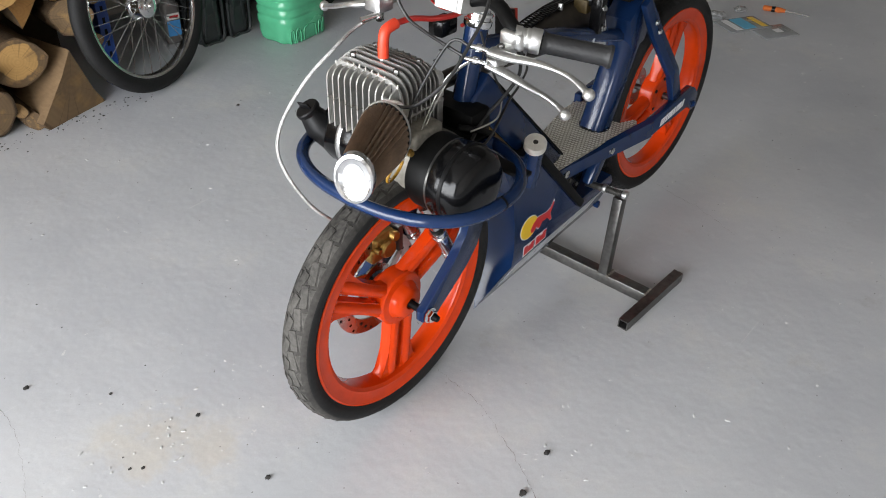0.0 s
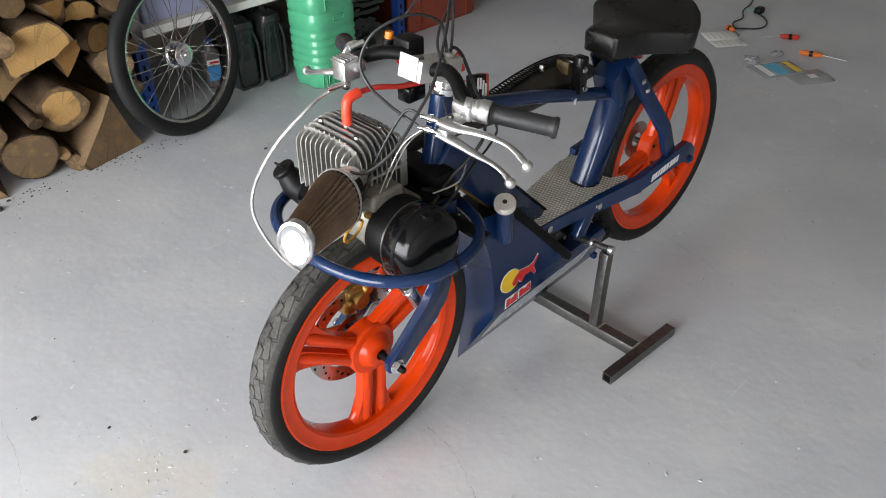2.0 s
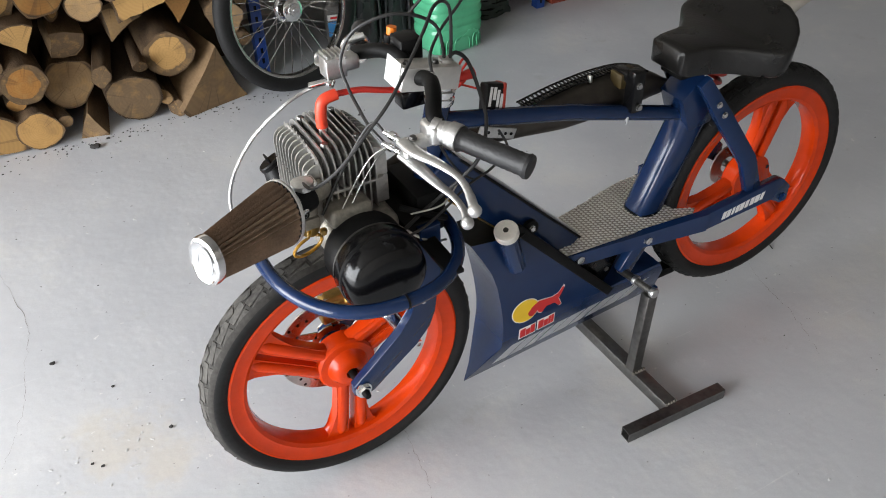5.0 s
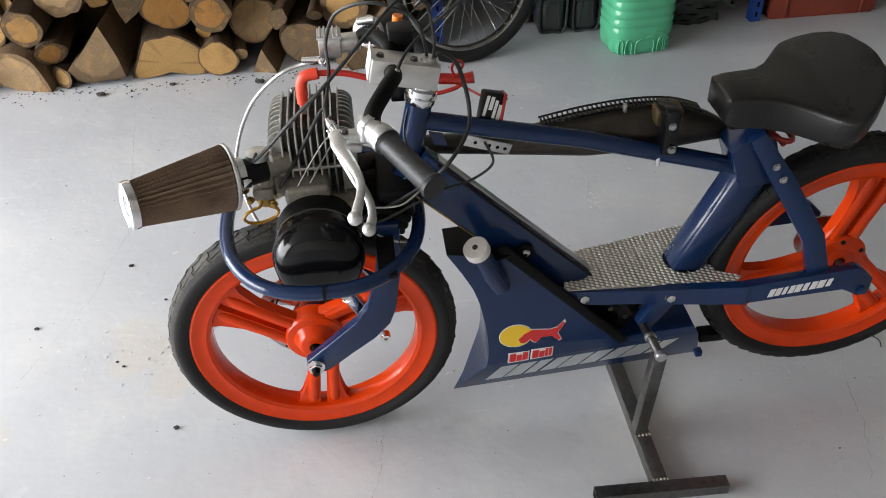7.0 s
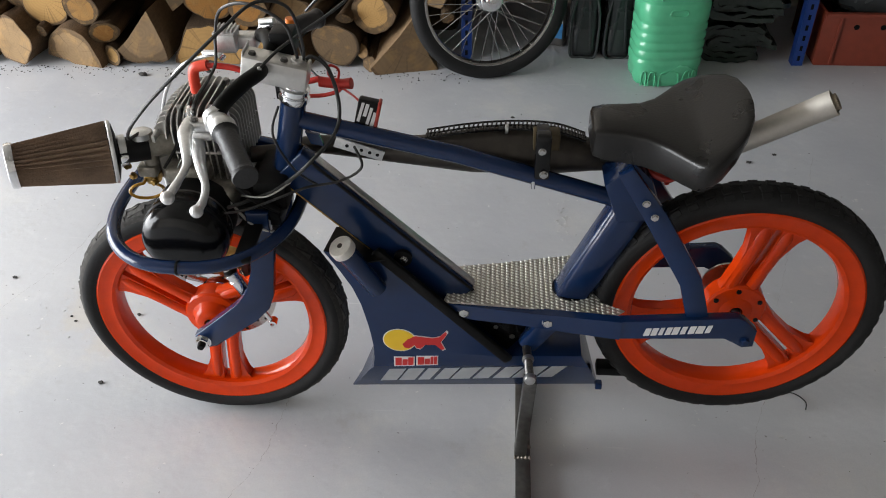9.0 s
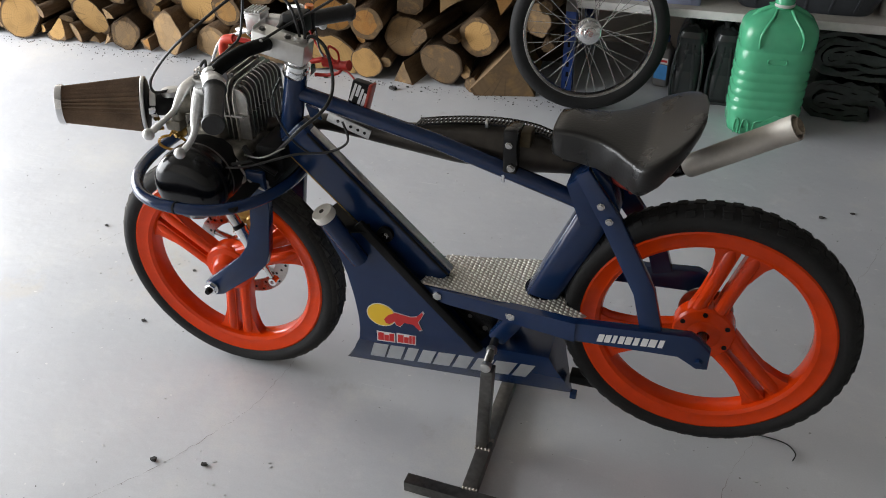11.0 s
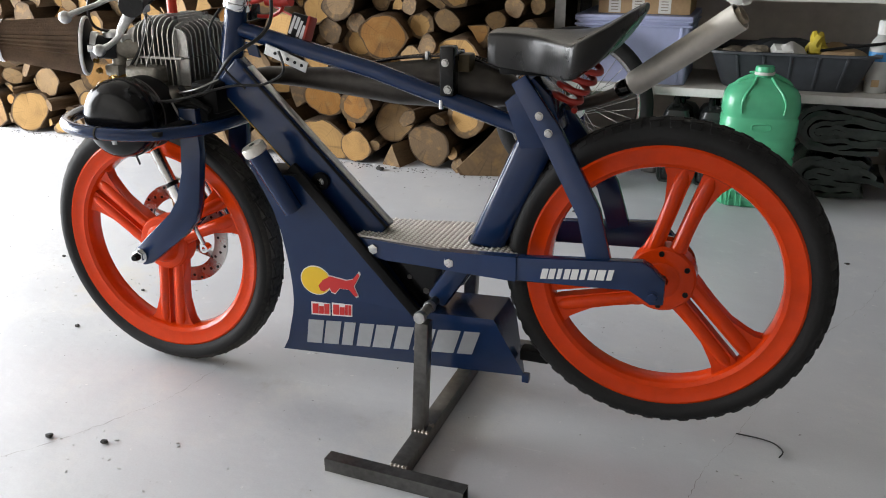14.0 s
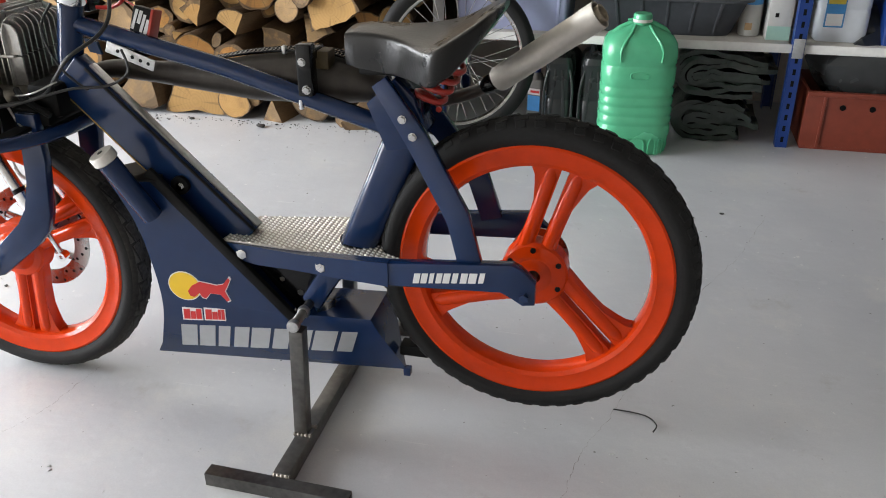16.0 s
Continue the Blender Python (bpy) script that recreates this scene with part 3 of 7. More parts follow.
for k in range(6):
    a = radians(60 * k + 12)
    add_beam(bm, mt @ Vector((0.042 * math.cos(a), 0.042 * math.sin(a), 0)), mt @ Vector((0.084 * math.cos(a + 0.3), 0.084 * math.sin(a + 0.3), 0)), 0.004, 0.016, 0.001)
disc = part("brake_disc", bm, DISC, front, "drilled steel brake disc")
bm = bmesh.new()
for k in range(36):
    a = 2 * math.pi * k / 36
    r = 0.090 + 0.008 * (k % 3)
    for side in (-1, 1):
        add_lathe(bm, [(0.0033, side * 0.0021), (0.0033, side * 0.0026), (0, side * 0.0026)], mt @ Matrix.Translation((r * math.cos(a), r * math.sin(a), 0)), 8)
part("vent_hole", bm, MATT_BLACK, disc, "dark drilled holes")
bm = bmesh.new()
add_box(bm, (0.026, 0.066, 0.362), (0.062, 0.046, 0.050), None, 0.010, 3)
add_box(bm, (0.004, 0.056, 0.346), (0.032, 0.030, 0.034), None, 0.008, 3)
add_box(bm, (0.022, 0.052, 0.372), (0.046, 0.022, 0.022), None, 0.006, 3)
add_lathe(bm, [(0.020, 0.0), (0.020, 0.012), (0.016, 0.016), (0, 0.016)], Matrix.Translation((0.026, 0.046, 0.356)) @ LEFT, 22)
add_lathe(bm, [(0.012, 0.0), (0.012, 0.010), (0.009, 0.014), (0, 0.014)], Matrix.Translation((0.046, 0.046, 0.374)) @ LEFT, 18)
add_lathe(bm, [(0.006, 0.0), (0.006, 0.014), (0, 0.014)], Matrix.Translation((0.000, 0.046, 0.362)) @ LEFT, 10)
part("brake_caliper", bm, BRASS, moped, "gold anodised brake caliper")
bm = box((0.066, 0.064, 0.358), (0.014, 0.050, 0.060), None, 0.003)
add_beam(bm, (0.064, 0.072, 0.372), (0.110, 0.064, 0.404), 0.012, 0.016, 0.003)
part("caliper_mount", bm, STEEL, moped, "dull steel caliper mount")

# fork blades, lower links and dampers
for s in (-1, 1):
    y = 0.079 * s
    bm = bmesh.new()
    side = [(0.136, 0.585), (0.176, 0.585), (0.175, 0.500), (0.160, 0.395), (0.148, 0.362), (0.118, 0.330), (0.028, 0.258), (0.008, 0.252), (-0.012, 0.262), (-0.012, 0.284), (0.088, 0.372), (0.112, 0.402), (0.128, 0.46), (0.134, 0.52)]
    add_prism(bm, side, -y - 0.0095, -y + 0.0095, SIDE, bevel=0.0025)
    part("fork_blade", bm, BLUE, moped)
    bm = tube([(0.072, 0.047 * s, 0.416), (0.112, 0.050 * s, 0.342)], 0.0145, 18)
    for f in (0.0, 0.18, 0.86, 1.0):
        c = Vector((0.072, 0.047 * s, 0.416)).lerp(Vector((0.112, 0.050 * s, 0.342)), f)
        add_tube(bm, [c, c + Vector((0.0016, 0, -0.003))], 0.0165, 18)
    add_tube(bm, [(0.108, 0.050 * s, 0.350), (0.134, 0.052 * s, 0.299)], 0.005, 12)
    damper = part("fork_damper", bm, POLISHED, moped, "small polished damper")
    part("damper_rod", tube([(0.036, 0.044 * s, 0.486), (0.074, 0.047 * s, 0.412)], 0.0112, 16), SPOKE_STEEL, damper, "dulled steel upper tube")
    part("rod_seal", tube([(0.068, 0.0465 * s, 0.424), (0.073, 0.047 * s, 0.414)], 0.0125, 16), MATT_BLACK, damper, "black dust seal")
    part("damper_eye", lathe([(0.004, -0.008), (0.009, -0.008), (0.009, 0.008), (0.004, 0.008)], Matrix.Translation((0.137, 0.052 * s, 0.294)) @ LEFT, 16, closed=True), CHROME, damper)
bm = box((0.155, 0, 0.575), (0.075, 0.150, 0.030), None, 0.006)
add_box(bm, (0.165, 0, 0.548), (0.045, 0.10, 0.035), None, 0.005)
part("fork_crown", bm, MATT_BLACK, moped, "matt black fork crown")

# head tube, steering cups and stem
ax0, ax1 = Vector((0.188, 0, 0.592)), Vector((0.2265, 0, 0.762))
part("head_tube", tube([ax0, ax1], 0.0215, 24), BLUE, moped)
dirn = (ax1 - ax0).normalized()
hm = between(ax1, ax1 + dirn)
part("upper_bearing_cup", lathe([(0.024, -0.004), (0.026, 0.0), (0.026, 0.008), (0.0215, 0.009), (0.0215, 0.014), (0.025, 0.015), (0.025, 0.021), (0.019, 0.023), (0.019, 0.034), (0, 0.034)], hm, 28), CHROME, moped, "chrome steering bearing cup")
part("lower_bearing_cup", lathe([(0.0, -0.010), (0.020, -0.010), (0.025, -0.006), (0.026, 0.004), (0.022, 0.008), (0.0215, 0.012), (0.0, 0.012)], between(ax0, ax0 + dirn), 28), CHROME, moped, "chrome lower bearing cup")

# main tubes
part("top_tube", tube([(0.232, 0, 0.722), (0.50, 0, 0.660), (0.785, 0, 0.575)], 0.0155, 18), BLUE, moped)
part("gusset", prism([(0.238, 0.700), (0.262, 0.694), (0.268, 0.672), (0.246, 0.676)], -0.003, 0.003, SIDE), BLUE, moped)
b0, b1 = Vector((0.207, 0, 0.648)), Vector((0.506, 0, 0.352))
BY = Vector((0, -0.012, 0))
part("down_beam", beam(b0 + BY, b1 + BY, 0.034, 0.072, 0.004, seg=3), BLUE, moped, "navy box-section main beam")
off = Vector((b1.z - b0.z, 0, b0.x - b1.x)).normalized()
off = off if off.z > 0 else -off
part("beam_cover_strip", beam(b0 + BY + off * 0.038 + (b1 - b0) * 0.06, b1 + BY + off * 0.038 - (b1 - b0) * 0.005, 0.017, 0.004, 0.001), ALLOY, moped, "aluminium strip along the beam's upper edge")
part("beam_edge_seal", beam(b0 + off * 0.0345 + Vector((0, -0.0305, 0)) + (b1 - b0) * 0.06, b1 + off * 0.0345 + Vector((0, -0.0305, 0)), 0.004, 0.005, 0.001), MATT_BLACK, moped)
part("beam_lower_edge", beam(b0 - off * 0.0375 + BY + (b1 - b0) * 0.05, b1 - off * 0.0375 + BY - (b1 - b0) * 0.10, 0.030, 0.003, 0.001), BRASS, moped)
bm = bmesh.new()
add_beam(bm, (0.352, -0.0565, 0.486), (0.604, -0.0565, 0.218), 0.012, 0.020, 0.003)
part("tank_edge_strip", bm, MATT_BLACK, moped, "black rubber edge strip over the tank")
part("beam_lug", lathe([(0.017, 0), (0.017, 0.008), (0, 0.008)], Matrix.Translation((0.400, -0.031, 0.455)) @ LEFT, 20), MATT_BLACK, moped)
bolt((0.401, -0.039, 0.454), (0, -1, 0), 0.006, 0.005, moped)

st0, st1 = Vector((0.716, 0, 0.352)), Vector((0.812, 0, 0.574))
sm = between(st0, st1, (0, 1, 0))
bm = bmesh.new()
ln = (st1 - st0).length
oval = []
for k in range(28):
    a = 2 * math.pi * k / 28
    c, s = math.cos(a), math.sin(a)
    oval.append((0.033 * math.copysign(abs(c) ** 0.6, c), 0.034 * math.copysign(abs(s) ** 0.6, s)))
add_prism(bm, oval, 0, ln, sm, bevel=0.003)
part("seat_tube", bm, BLUE, moped, "wide navy oval seat tube")
part("tube_boot", lathe([(0.0, 0), (0.038, 0), (0.038, 0.008), (0.0, 0.008)], Matrix.Translation((0.719, 0, 0.358)) @ Matrix.Rotation(radians(5), 4, "Y"), 28), MATT_BLACK, moped)
part("seat_post_bracket", prism([(0.752, 0.625), (0.800, 0.668), (0.830, 0.640), (0.850, 0.585), (0.838, 0.555), (0.782, 0.548)], -0.034, 0.034, SIDE, bevel=0.003), BLUE, moped)

for s in (-1, 1):
    strut = bmesh.new()
    path = [Vector((0.781, 0.050 * s, 0.668)), Vector((0.842, 0.058 * s, 0.580)), Vector((0.914, 0.086 * s, 0.466)), Vector((0.938, 0.097 * s, 0.385))]
    loops = []
    for k, p in enumerate(path):
        d = (path[min(k + 1, 3)] - path[max(k - 1, 0)])
        d = Vector((d.x, 0, d.z)).normalized()
        nrm = Vector((-d.z, 0, d.x))
        loops.append([strut.verts.new(p + nrm * (0.0140, 0.0190, 0.0195, 0.0195)[k] * e + Vector((0, 0.008 * f, 0))) for e, f in ((-1, -1), (1, -1), (1, 1), (-1, 1))])
    for a, b in zip(loops, loops[1:]):
        for k in range(4):
            strut.faces.new((a[k], a[(k + 1) % 4], b[(k + 1) % 4], b[k]))
    strut.faces.new(loops[0][::-1])
    strut.faces.new(loops[-1])
    bmesh.ops.bevel(strut, geom=strut.edges[:], offset=0.0022, segments=2, profile=0.5, affect="EDGES")
    part("rear_strut", strut, BLUE, moped)
    bm = bmesh.new()
    arm = [(0.800, 0.341), (0.800, 0.383), (1.006, 0.402), (1.020, 0.395), (1.044, 0.372), (1.044, 0.334), (1.024, 0.331), (1.008, 0.342), (0.990, 0.354)]
    add_prism(bm, arm, -0.102 * s - 0.010, -0.102 * s + 0.010, SIDE, bevel=0.002)
    lo = [(0.483, 0.360), (0.499, 0.328), (0.536, 0.321), (0.616, 0.326), (0.702, 0.332), (0.802, 0.341), (0.802, 0.384 if s < 0 else 0.359), (0.640, 0.361 if s < 0 else 0.358)]
    vs = []
    for inner in (0, 1):
        ring = []
        for u, v in lo:
            yy = 0.048 + 0.060 * max(0.0, (u - 0.56) / 0.242)
            ring.append(bm.verts.new((u, s * (yy + (0.006 if inner == 0 else -0.012)), v)))
        vs.append(ring)
    bm.faces.new(vs[0])
    bm.faces.new(vs[1][::-1])
    for k in range(len(lo)):
        k2 = (k + 1) % len(lo)
        bm.faces.new((vs[0][k], vs[1][k], vs[1][k2], vs[0][k2]))
    swing = part("swing_arm", bm, BLUE, moped, "navy swing arm" + (" with silver-grey lettering sticker" if s < 0 else ""))
    bolt((0.514, 0.0540 * s, 0.342), (0, s, 0), 0.0095, 0.007, moped)
    bolt((0.672, 0.078 * s, 0.345), (0, s, 0), 0.0085, 0.007, moped)
    bolt((0.820, 0.0655 * s, 0.613), (0, s, 0), 0.0054, 0.005, moped)
    bolt((0.837, 0.0685 * s, 0.587), (0, s, 0), 0.0054, 0.005, moped)
    bolt((1.027, 0.1125 * s, 0.347), (0, s, 0), 0.0075, 0.006, moped, BLUE, "axle_nut")
    if s < 0:
        # slanted bars where the lettering stands
        u = 0.8435
        for k, w in enumerate((0.0105, 0.0115, 0.009, 0.0095, 0.0125, 0.0115, 0.011, 0.0145, 0.011)):
            z = 0.352 + (u - 0.8435) * 0.115
            q1 = u + w * (1 - (0.0, 0.1, 0.2)[k % 3])
            bm = prism([(u, z), (q1, z + 0.0011), (q1 + 0.0035, z + 0.0196), (u + 0.0035, z + 0.0185)], 0.1122, 0.1128, SIDE)
            part("lettering_block", bm, WHITE_D, swing, "pale slanted sticker block")
            u += w + 0.0023
part("rear_axle", lathe([(0.008, -0.11), (0.008, 0.11)], Matrix.Translation((1.030, 0, 0.340)) @ LEFT, 14), STEEL, rear)
bm = lathe([(0.020, 0.030), (0.052, 0.030), (0.052, 0.034), (0.020, 0.034)], Matrix.Translation((1.030, 0.09, 0.340)) @ LEFT, 40, closed=True)
part("rear_sprocket", bm, DISC, rear, "steel rear sprocket")

# tread deck
deckm = Matrix.Translation((0, 0, 0.3605))
outline = [(0.474, -0.052), (0.500, 0.056), (0.577, 0.068), (0.661, 0.087), (0.740, 0.104), (0.815, 0.105), (0.815, 0.062), (0.770, 0.040), (0.770, -0.040), (0.815, -0.060), (0.800, -0.072), (0.560, -0.056)]
deck = part("tread_deck", prism(outline, 0, 0.004, deckm, bevel=0.0012), TREAD_PLATE, moped, "aluminium chequer-plate footboard")


def inside(u, v, poly):
    hit, n = False, len(poly)
    for i in range(n):
        (x1, y1), (x2, y2) = poly[i], poly[i - 1]
        if (y1 > v) != (y2 > v) and u < (x2 - x1) * (v - y1) / (y2 - y1) + x1:
            hit = not hit
    return hit


# chequer ridges, brighter and smoother than the plate they stand on
bm = bmesh.new()
lens = [(-0.0045, 0.0), (-0.0022, -0.0021), (0.0022, -0.0021), (0.0045, 0.0), (0.0022, 0.0021), (-0.0022, 0.0021)]
for row in range(37):
    u = 0.474 + 0.0094 * row
    for col in range(24):
        v = -0.078 + 0.0084 * col + (0.0042 if row % 2 else 0.0)
        if inside(u - 0.004, v, outline) and inside(u + 0.004, v, outline) and not (((u - 0.722) / 0.038) ** 2 + (v / 0.036) ** 2 < 1):
            turn = Matrix.Translation((u, v, 0.3646)) @ Matrix.Rotation(radians(-32), 4, "Z")
            ring = [bm.verts.new(turn @ Vector((p, q, -0.0002))) for p, q in lens]
            top = [bm.verts.new(turn @ Vector((p * 0.55, q * 0.45, 0.0018))) for p, q in lens]
            bm.faces.new(top)
            for k in range(6):
                bm.faces.new((ring[k], ring[(k + 1) % 6], top[(k + 1) % 6], top[k]))
part("tread_ridge", bm, STUD, deck, "raised chequer ridges", angle=70)

# belly tank: upright sides folded inwards to a keel, a concave sheet across the front
HW = 0.053
KEEL_SLOPE, FOLD = 0.0654, 0.473
keel_z = lambda x: 0.064 + KEEL_SLOPE * (x - 0.269)
crease = [(0.291, 0.015, 0.097), (0.314, 0.036, 0.148), (0.330, HW, 0.180)]
upper = [(0.3335, 0.208), (0.3335, 0.236), (0.331, 0.264), (0.3265, 0.298), (0.3165, 0.350), (0.303, 0.392), (0.283, 0.432), (0.256, 0.479)]
rim = ((0.362, 0.462), (0.594, 0.224), (0.640, 0.228), (0.747, 0.233), (0.760, 0.209))
bm = bmesh.new()
tip, heel = bm.verts.new((0.269, 0, 0.064)), bm.verts.new((0.796, 0, keel_z(0.796)))
low, high, back = [], [], []
for s in (-1, 1):
    low.append([bm.verts.new((x, s * y, z)) for x, y, z in crease])
    high.append([bm.verts.new((x + (0.004 if s > 0 and z > 0.38 else 0), s * HW, z - (0.024 * max(0.0, (z - 0.38) / 0.10) if s > 0 else 0))) for x, z in upper])
    back.append([bm.verts.new((x, s * HW, z)) for x, z in rim])
    bm.faces.new([low[-1][-1]] + high[-1] + back[-1])
    bm.faces.new([tip] + low[-1] + [back[-1][-1], heel])
edge = [low[k] + high[k] for k in (0, 1)]
bm.faces.new((tip, edge[0][0], edge[1][0]))
for a, b, c, d in zip(edge[0], edge[0][1:], edge[1][1:], edge[1]):
    bm.faces.new((a, b, c, d))
lid = bm.faces.new((high[0][-1], back[0][0], back[1][0], high[1][-1]))
lid.material_index = 1
for k in range(len(rim) - 1):
    bm.faces.new((back[0][k], back[0][k + 1], back[1][k + 1], back[1][k]))
bm.faces.new((back[0][-1], heel, back[1][-1]))
tank = part("belly_tank", bm, [BLUE, MATT_BLACK], moped, "navy sheet-metal belly tank with stickers", angle=42)
part("tank_lug", box((0.815, 0, 0.150), (0.055, 0.030, 0.022), None, 0.003), MATT_BLACK, tank)
part("tail_tab", box((0.798, 0, 0.096), (0.014, 0.016, 0.016), None, 0.002), BLUE, tank)
part("filler_pipe", tube([(0.305, -0.097, 0.517), (0.352, -0.062, 0.402)], 0.0190, 24), BLUE, moped)
fm = between((0.352, -0.062, 0.402), (0.305, -0.097, 0.517))
L1 = (Vector((0.305, -0.097, 0.517)) - Vector((0.352, -0.062, 0.402))).length
cap = part("filler_cap", lathe([(0.0, L1 - 0.002), (0.0208, L1 - 0.002), (0.0225, L1), (0.0225, L1 + 0.013), (0.0208, L1 + 0.0155), (0.0, L1 + 0.0160)], fm, 36), CAP_ALLOY, moped, "round machined aluminium filler cap")
part("cap_vent", lathe([(0.005, L1 + 0.016), (0.005, L1 + 0.0168), (0, L1 + 0.0168)], fm, 12), EXHAUST, cap)
part("filler_bracket", beam((0.318, -0.070, 0.475), (0.372, -0.045, 0.470), 0.004, 0.030, 0.001, up=(0, 0, 1)), MATT_BLACK, moped)


def sticker(poly, material, name, label, h=0.0005, lift=0.0):
    return part(name, prism(poly, HW + lift, HW + lift + h, SIDE), material, tank, label)


# plane of the folded-in lower side: x and z -> the sheet, w outwards
LOWER = Matrix(((1, 0, 0, 0), (KEEL_SLOPE * FOLD, -FOLD, -0.904, FOLD * (0.064 - KEEL_SLOPE * 0.269)), (0, 1, -0.427, 0), (0, 0, 0, 1)))
ring = lambda cx, cz, rx, rz, n=28: [(cx + rx * math.cos(2 * math.pi * k / n), cz + rz * math.sin(2 * math.pi * k / n)) for k in range(n)]
sticker(ring(0.3865, 0.2590, 0.0335, 0.0305), WHITE_D, "sticker_border", "white sticker border")
sticker(ring(0.3865, 0.2590, 0.0315, 0.0285), YELLOW_D, "sticker_disc", "yellow round sticker", 0.0006, 0.0005)
blob = [(0.392, 0.249), (0.402, 0.262), (0.418, 0.272), (0.436, 0.270), (0.452, 0.268), (0.466, 0.272), (0.478, 0.287), (0.481, 0.282), (0.474, 0.268), (0.468, 0.258), (0.476, 0.240), (0.470, 0.237), (0.458, 0.250), (0.438, 0.250), (0.428, 0.238), (0.420, 0.240), (0.416, 0.248), (0.404, 0.238), (0.396, 0.240)]
cx, cz = 0.436, 0.257
sticker([(cx + (a - cx) * 1.06, cz + (b - cz) * 1.13) for a, b in blob], WHITE_D, "sticker_border", "white sticker border", 0.0005, 0.0003)
sticker(blob, RED_D, "sticker_figure", "red sticker shape", 0.0006, 0.0012)
# a red two-word mark and a long silver word, kept as plain slanted shapes
for u0, widths in ((0.375, (0.0130, 0.0105, 0.0110)), (0.4205, (0.0130, 0.0105, 0.0060, 0.0060))):
    total = sum(widths) + 0.0012 * len(widths)
    z = 0.187 + (u0 - 0.376) * 0.10
    sticker([(u0 - 0.003, z - 0.003), (u0 + total + 0.001, z - 0.003 + total * 0.1), (u0 + total + 0.002, z + 0.023 + total * 0.1), (u0 - 0.002, z + 0.025)], WHITE_D, "sticker_border", "white sticker border", 0.0005)
    u = u0
    for k, w in enumerate(widths):
        z = 0.187 + (u - 0.376) * 0.10
        hgt = 0.0215 if k != 1 else 0.0165
        sticker([(u, z), (u + w, z + w * 0.1), (u + w + 0.001, z + hgt + w * 0.1), (u + 0.001, z + hgt)], RED_D, "wordmark_block", "red sticker block", 0.0006, 0.0005)
        u += w + 0.0012
lower = lambda a, b: (0.99442 * a + 0.30131 * b + -0.05574, -0.02538 * a + 1.36985 * b + -0.0578)
u = 0.356
for k, w in enumerate((0.034, 0.035, 0.028, 0.030, 0.040, 0.036, 0.034, 0.046, 0.034)):
    z = 0.120 + (u - 0.357) * 0.103
    h = 0.052 - 0.0006 * k
    lean = lambda q, f: lower(q + 0.011 * f, z + h * f + (q - u) * 0.103)
    q1 = u + w - (0.0, 0.002, 0.004)[k % 3]
    part("lettering_block", prism([lean(u, 0.0), lean(q1, 0.0), lean(q1, 1.0), lean(u, 1.0)], 0.0002, 0.0008, LOWER), SILVER_D, tank, "silver-grey slanted sticker block")
    u += w + 0.0050

# bracket, foot pegs
part("engine_bracket", prism([(0.500, 0.350), (0.640, 0.350), (0.641, 0.302), (0.622, 0.253), (0.600, 0.222), (0.560, 0.272), (0.528, 0.313)], -0.030, 0.034, SIDE, bevel=0.002), BLACK, moped, "black bracket plate under the deck")
bolt((0.576, -0.0305, 0.286), (0, -1, 0), 0.0048, 0.005, moped, STEEL)
bolt((0.609, -0.0305, 0.262), (0, -1, 0), 0.0060, 0.005, moped, STEEL)
for s in (-1, 1):
    part("peg_bracket", beam((0.690, 0.050 * s, 0.338), (0.636, 0.050 * s, 0.254), 0.024, 0.040, 0.008), BLUE, moped)
    bm = tube([(0.6365, 0.045 * s, 0.2575), (0.6395, 0.098 * s, 0.261)], 0.0085, 16)
    peg = part("foot_peg", bm, STEEL, moped, "knurled bare metal foot peg")
    a, b = Vector((0.6395, 0.096 * s, 0.261)), Vector((0.642, 0.150 * s, 0.264))
    n = 24
    part("peg_sleeve", tube([a.lerp(b, k / n) for k in range(n + 1)], [0.0086 if k % 2 else 0.0068 for k in range(n + 1)], 16), STEEL, peg, "ridged steel sleeve")
    part("peg_collar", lathe([(0.0, -0.004), (0.0112, -0.004), (0.0116, 0), (0.0105, 0.004), (0, 0.004)], between(a, b), 20), ALLOY, peg)
    part("peg_cap", lathe([(0.0, -0.008), (0.0108, -0.007), (0.0114, 0), (0.0100, 0.004), (0, 0.005)], between(b, b + (b - a)), 20), ALLOY, peg, "dull round end cap")

# seat
secs = [(0.7220, 0.036, 0.694, 0.735), (0.7255, 0.044, 0.689, 0.740), (0.742, 0.048, 0.685, 0.742), (0.774, 0.052, 0.682, 0.742), (0.806, 0.060, 0.680, 0.740), (0.834, 0.082, 0.680, 0.738), (0.860, 0.114, 0.681, 0.738), (0.874, 0.131, 0.682, 0.739),
        (0.884, 0.140, 0.684, 0.741), (0.892, 0.142, 0.688, 0.745), (0.901, 0.140, 0.695, 0.750), (0.912, 0.136, 0.703, 0.756), (0.932, 0.122, 0.726, 0.768), (0.950, 0.098, 0.750, 0.779), (0.962, 0.068, 0.767, 0.786), (0.968, 0.034, 0.775, 0.787)]
bm = bmesh.new()
rings = []
